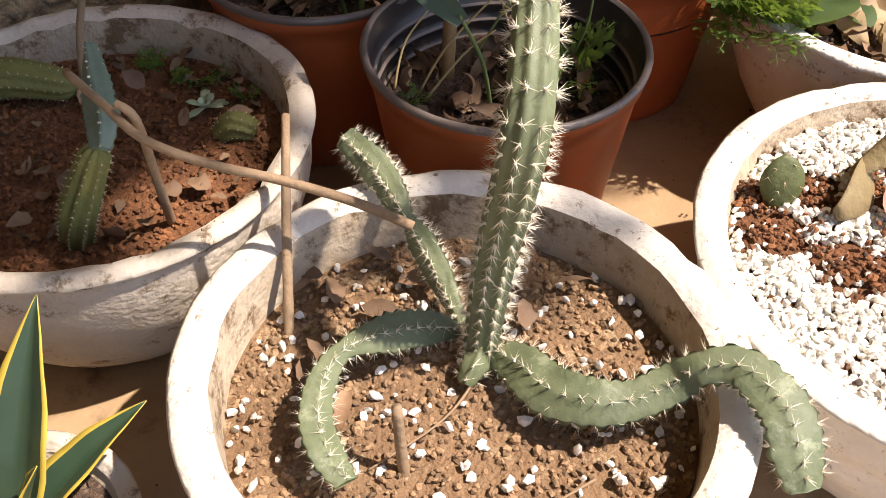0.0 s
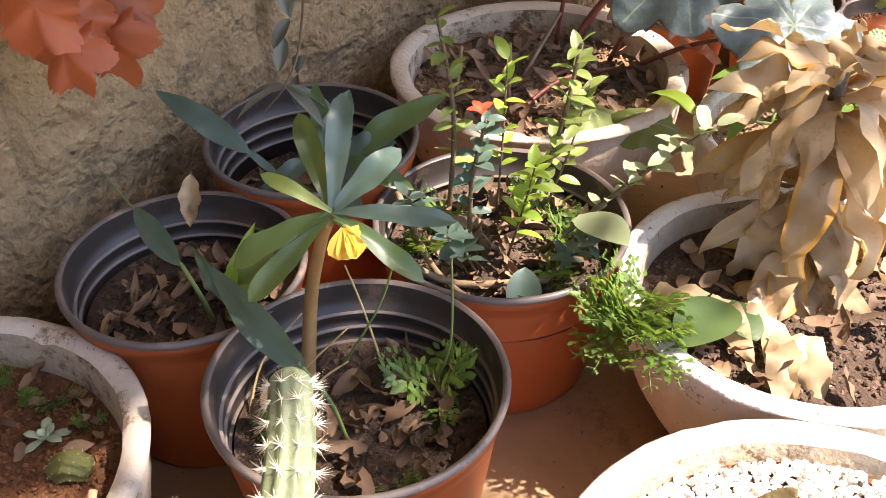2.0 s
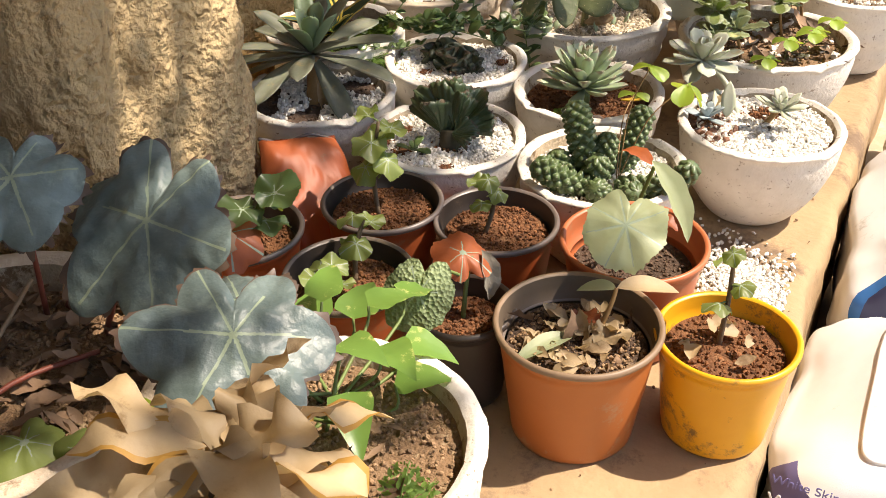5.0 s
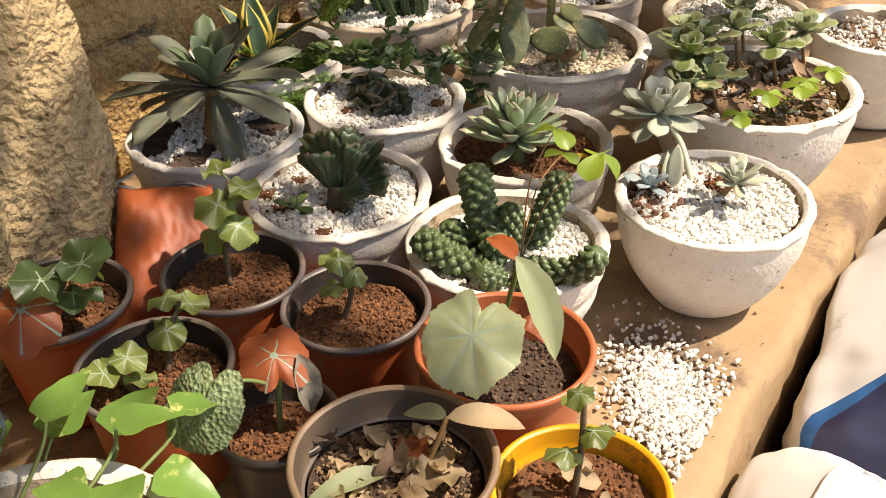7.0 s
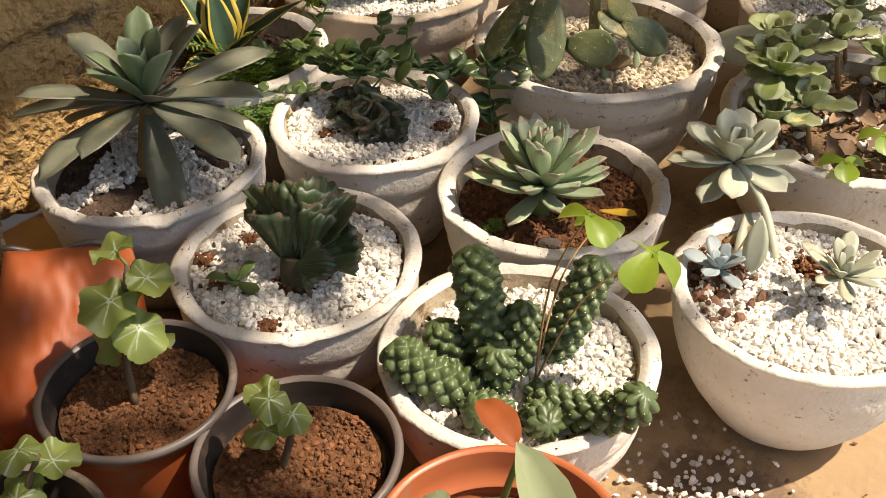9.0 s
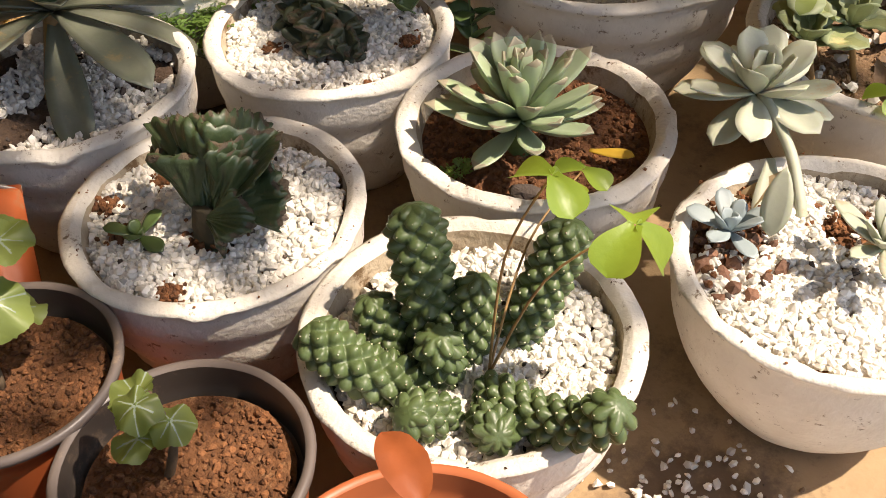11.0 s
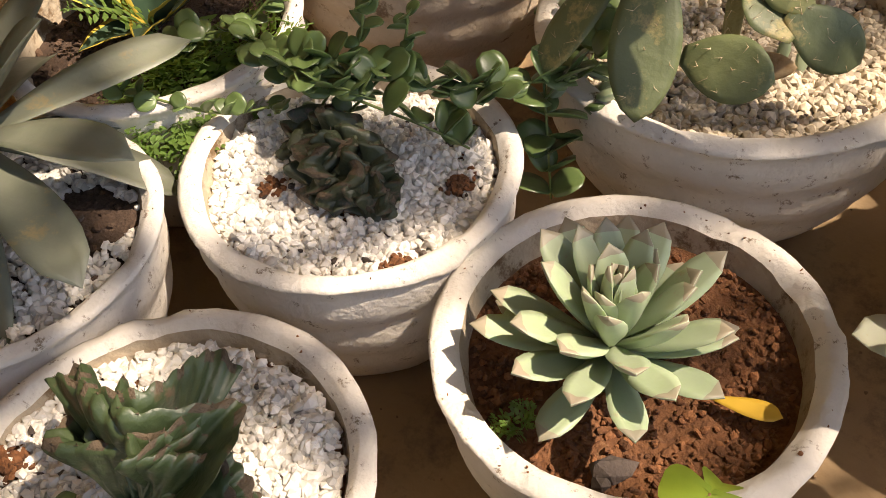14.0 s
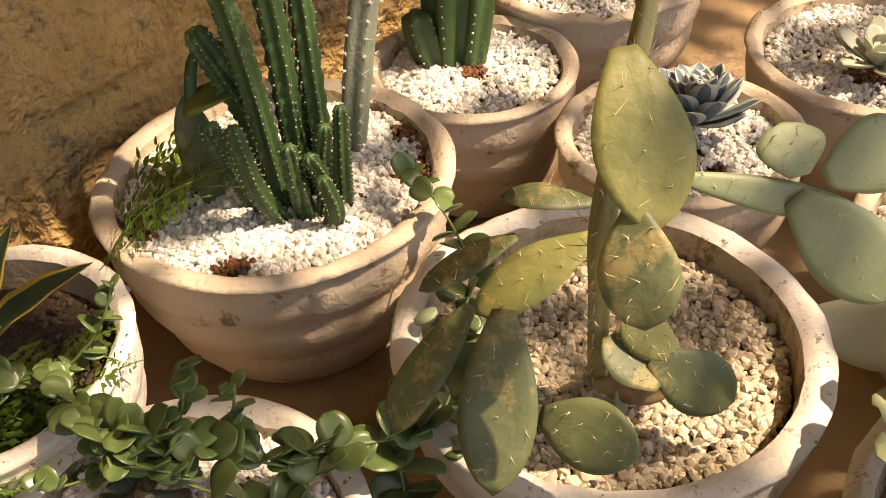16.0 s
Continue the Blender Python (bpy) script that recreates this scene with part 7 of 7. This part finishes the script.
t = plant("ghost_plant", (1.84, 3.41, 0.18), "pale pink-grey rosette succulents on chips", "succulent")
rosette(t, 16, 0.07, 0.032, "ob", (75, 10), GHOST, 0.006, (-0.01, -0.03, 0.03), (-10, -10), None, 16)
rosette(t, 12, 0.06, 0.028, "ob", (75, 10), GHOST, 0.006, (0.06, 0.03, 0.03), (-10, -10), None, 18)
t = plant("ghost_plant", (1.88, 3.06, 0.18), "pale grey rosette on chips", "succulent")
rosette(t, 16, 0.07, 0.032, "ob", (75, 10), GHOST, 0.006, (0, 0.02, 0.03), (-10, -10), None, 17)
# kalanchoe bowl
t = plant("kalanchoe", (1.75, 2.68, 0.175), "bushy kalanchoe with scalloped pale-edged leaves", "succulent")
rng = random.Random(14)
KAL = mat("kalanchoe_leaf", (0.29, 0.31, 0.14), (0.20, 0.235, 0.10), 20, 0.45, 0.12, 100, (0.40, 0.36, 0.17), 0.25, 16, rnd=0.25, trans=0.12)
for k, (x, y, z) in enumerate(((1.665, 2.66, 0.275), (1.70, 2.62, 0.245), (1.65, 2.60, 0.235), (1.72, 2.74, 0.27), (1.79, 2.79, 0.265), (1.85, 2.74, 0.25), (1.67, 2.73, 0.26), (1.82, 2.85, 0.27), (1.70, 2.80, 0.26), (1.92, 2.78, 0.26))):
    stalk(t, [(x + 0.02, y, 0.17), (x, y, z)], 0.004, 0.003, STEM_T, "stem", 6)
    rosette(t, 9, 0.062, 0.042, "ob", (75, -5), KAL if k % 5 else FRESH, 0.004, rel(t, (x, y, z)), (0, 10), None, 30 + k, (0.5, 1.0), False, 0.2, 0.15, edge=PALELEAF)
t = plant("wood_sorrel", (1.80, 2.58, 0.18), "clover-like sorrel sprigs at the bowl's edge", "weed")
for tip in ((1.78, 2.545, 0.245), (1.84, 2.56, 0.25), (1.87, 2.60, 0.24), (1.73, 2.53, 0.215), (1.92, 2.62, 0.25)):
    stalk(t, [(1.81, 2.60, 0.175), tip], 0.0014, 0.001, STEM_G, "stem", 5)
    for k in (-105, 0, 105):
        one_leaf(t, tip, 260 + k, -5, 0.034, 0.032, "ob", LIME, 30, 0.35)
litter("dry_leaves", (1.82, 2.66, 0.178), 0.14, 50, 45)
# spilled chips and crumbs on the ledge
rng = random.Random(21)
pts = []
while len(pts) < 1700:
    x, y = rng.gauss(1.51, 0.042), rng.gauss(2.03, 0.072)
    if (x - 1.258) ** 2 + (y - 1.96) ** 2 < 0.0125 or (x - 1.318) ** 2 + (y - 1.728) ** 2 < 0.011 or (x - 1.625) ** 2 + (y - 2.31) ** 2 < 0.008:
        continue
    if (x - 0.01) * 0.81 - (y - 1.88) * 0.587 > 1.19:
        continue
    pts.append((x, y, 0.003 + rng.uniform(0, 0.005)))
pts += [(rng.gauss(1.46, 0.05), rng.gauss(2.17, 0.06), 0.003) for _ in range(60)]
tagged(chips("spilled_gravel", pts, (0.003, 0.006), PEBBLE, None, 0.75, 77, "stuff", "white marble chips spilled on the ledge"), category="gravel")
pts = []
for k in range(900):
    s, o = rng.uniform(-1.6, 2.6), rng.uniform(0.05, 1.2)
    p = site(s, o, 0.001)
    pts.append(tuple(p))
tagged(chips("dirt_crumbs", pts, (0.001, 0.0035), CLOD_TAN, None, 0.7, 78, "stuff", "crumbs of dry soil scattered on the ledge"), category="dirt")


# ---- putty sacks beside the ledge ----
def sack(at, size, rz, seed, label, lean=0.0, panel=False):
    t = thing("putty_sack", at, label, "sack", "putty sacks", rz)
    g = Geo()
    nu, nv = 96, 40
    a, b, h = size
    for j in range(nv + 1):
        v = j / nv
        z = h * v
        k = (1 - abs(2 * v - 1) ** 5 * 0.35)
        for i in range(nu):
            th = 2 * math.pi * i / nu
            c, s = math.cos(th), math.sin(th)
            rx, ry = a * abs(c) ** 0.4 * (1 if c > 0 else -1) * k, b * abs(s) ** 0.4 * (1 if s > 0 else -1) * k * (1 - 0.75 * max(0, v - 0.72) / 0.28)
            w = 0.030 * noise.noise(Vector((rx * 6 + seed, ry * 6, z * 7))) + 0.009 * noise.noise(Vector((rx * 24 + seed, ry * 24, z * 26)))
            g.v.append((rx * (1 + w * 4), ry * (1 + w * 4) + lean * z, z + 0.012 * noise.noise(Vector((rx * 9, ry * 9, seed))) * (v > 0.5)))
    for j in range(nv):
        for i in range(nu):
            i2 = (i + 1) % nu
            g.f.append((j * nu + i, j * nu + i2, (j + 1) * nu + i2, (j + 1) * nu + i))
            v = (j + 0.5) / nv
            off = abs(360 * (i + 0.5) / nu - 180)
            if panel:
                g.m.append(3 if off < 28 and 0.25 < v < 0.90 else 2 if off < 36 and 0.22 < v < 0.93 else 0)
            else:
                g.m.append(1 if off < 62 and SACK_BAND[0] < v < SACK_BAND[1] else 0)
    g.f += [tuple(range(nu))[::-1], tuple(nv * nu + i for i in range(nu))]
    g.m += [0, 0]
    for name, want, material in (("cloth", 0, BAGWHITE), ("printed_band", 1, BAGPURPLE), ("printed_border", 2, BAGBLUE), ("printed_panel", 3, BAGNAVY)):
        faces = [f for f, m in zip(g.f, g.m) if m == want]
        if faces:
            used = {v: k for k, v in enumerate(sorted({v for f in faces for v in f}))}
            part(name, Geo().add([g.v[v] for v in used], [tuple(used[v] for v in f) for f in faces]), material, t)
    rim = [g.v[(nv - 1) * nu + i] for i in range(nu)]
    part("stitched_hem", tube(Geo(), [(x * 1.01, y * 1.01, z) for x, y, z in rim + rim[:1]], 0.004, 6), BAGWHITE, t)
    return t


SACK_BAND = (0.62, 0.83)


def letters(t, text, M, size, material):
    cu = bpy.data.curves.new("printed_words", "FONT")
    cu.body, cu.size, cu.extrude = text, size, 0.0006
    ob = new("printed_words", cu)
    dg = bpy.context.evaluated_depsgraph_get()
    me = bpy.data.meshes.new_from_object(ob.evaluated_get(dg))
    bpy.data.objects.remove(ob)
    ob = new("printed_words", me)
    me.materials.clear()
    me.materials.append(material)
    ob.parent = t
    ob.matrix_basis = M


p = site(0.84, 1.395, -0.36)
s1 = sack((p.x, p.y, -0.36), (0.235, 0.165, 0.385), math.degrees(ALONG), 3.0, "white woven putty sack with a violet printed band")
END = Matrix(((0, 0.10, -0.995, -0.250), (-1, 0, 0, 0.145), (0, 0.995, 0.10, 0.338), (0, 0, 0, 1)))
letters(s1, "White Skim", END, 0.021, BAGPURPLE)
letters(s1, "WALL PUTTY", END @ Matrix.Translation((0, -0.040, 0)), 0.030, BAGWHITE)
p = site(1.42, 1.42, -0.36)
s2 = sack((p.x, p.y, -0.36), (0.30, 0.17, 0.45), math.degrees(ALONG) + 4, 8.0, "crumpled white woven sack with blue stripes", panel=True)
p = site(2.10, 1.46, -0.36)
s3 = sack((p.x, p.y, -0.36), (0.32, 0.17, 0.40), math.degrees(ALONG) - 3, 13.0, "crumpled white sack in full sun")
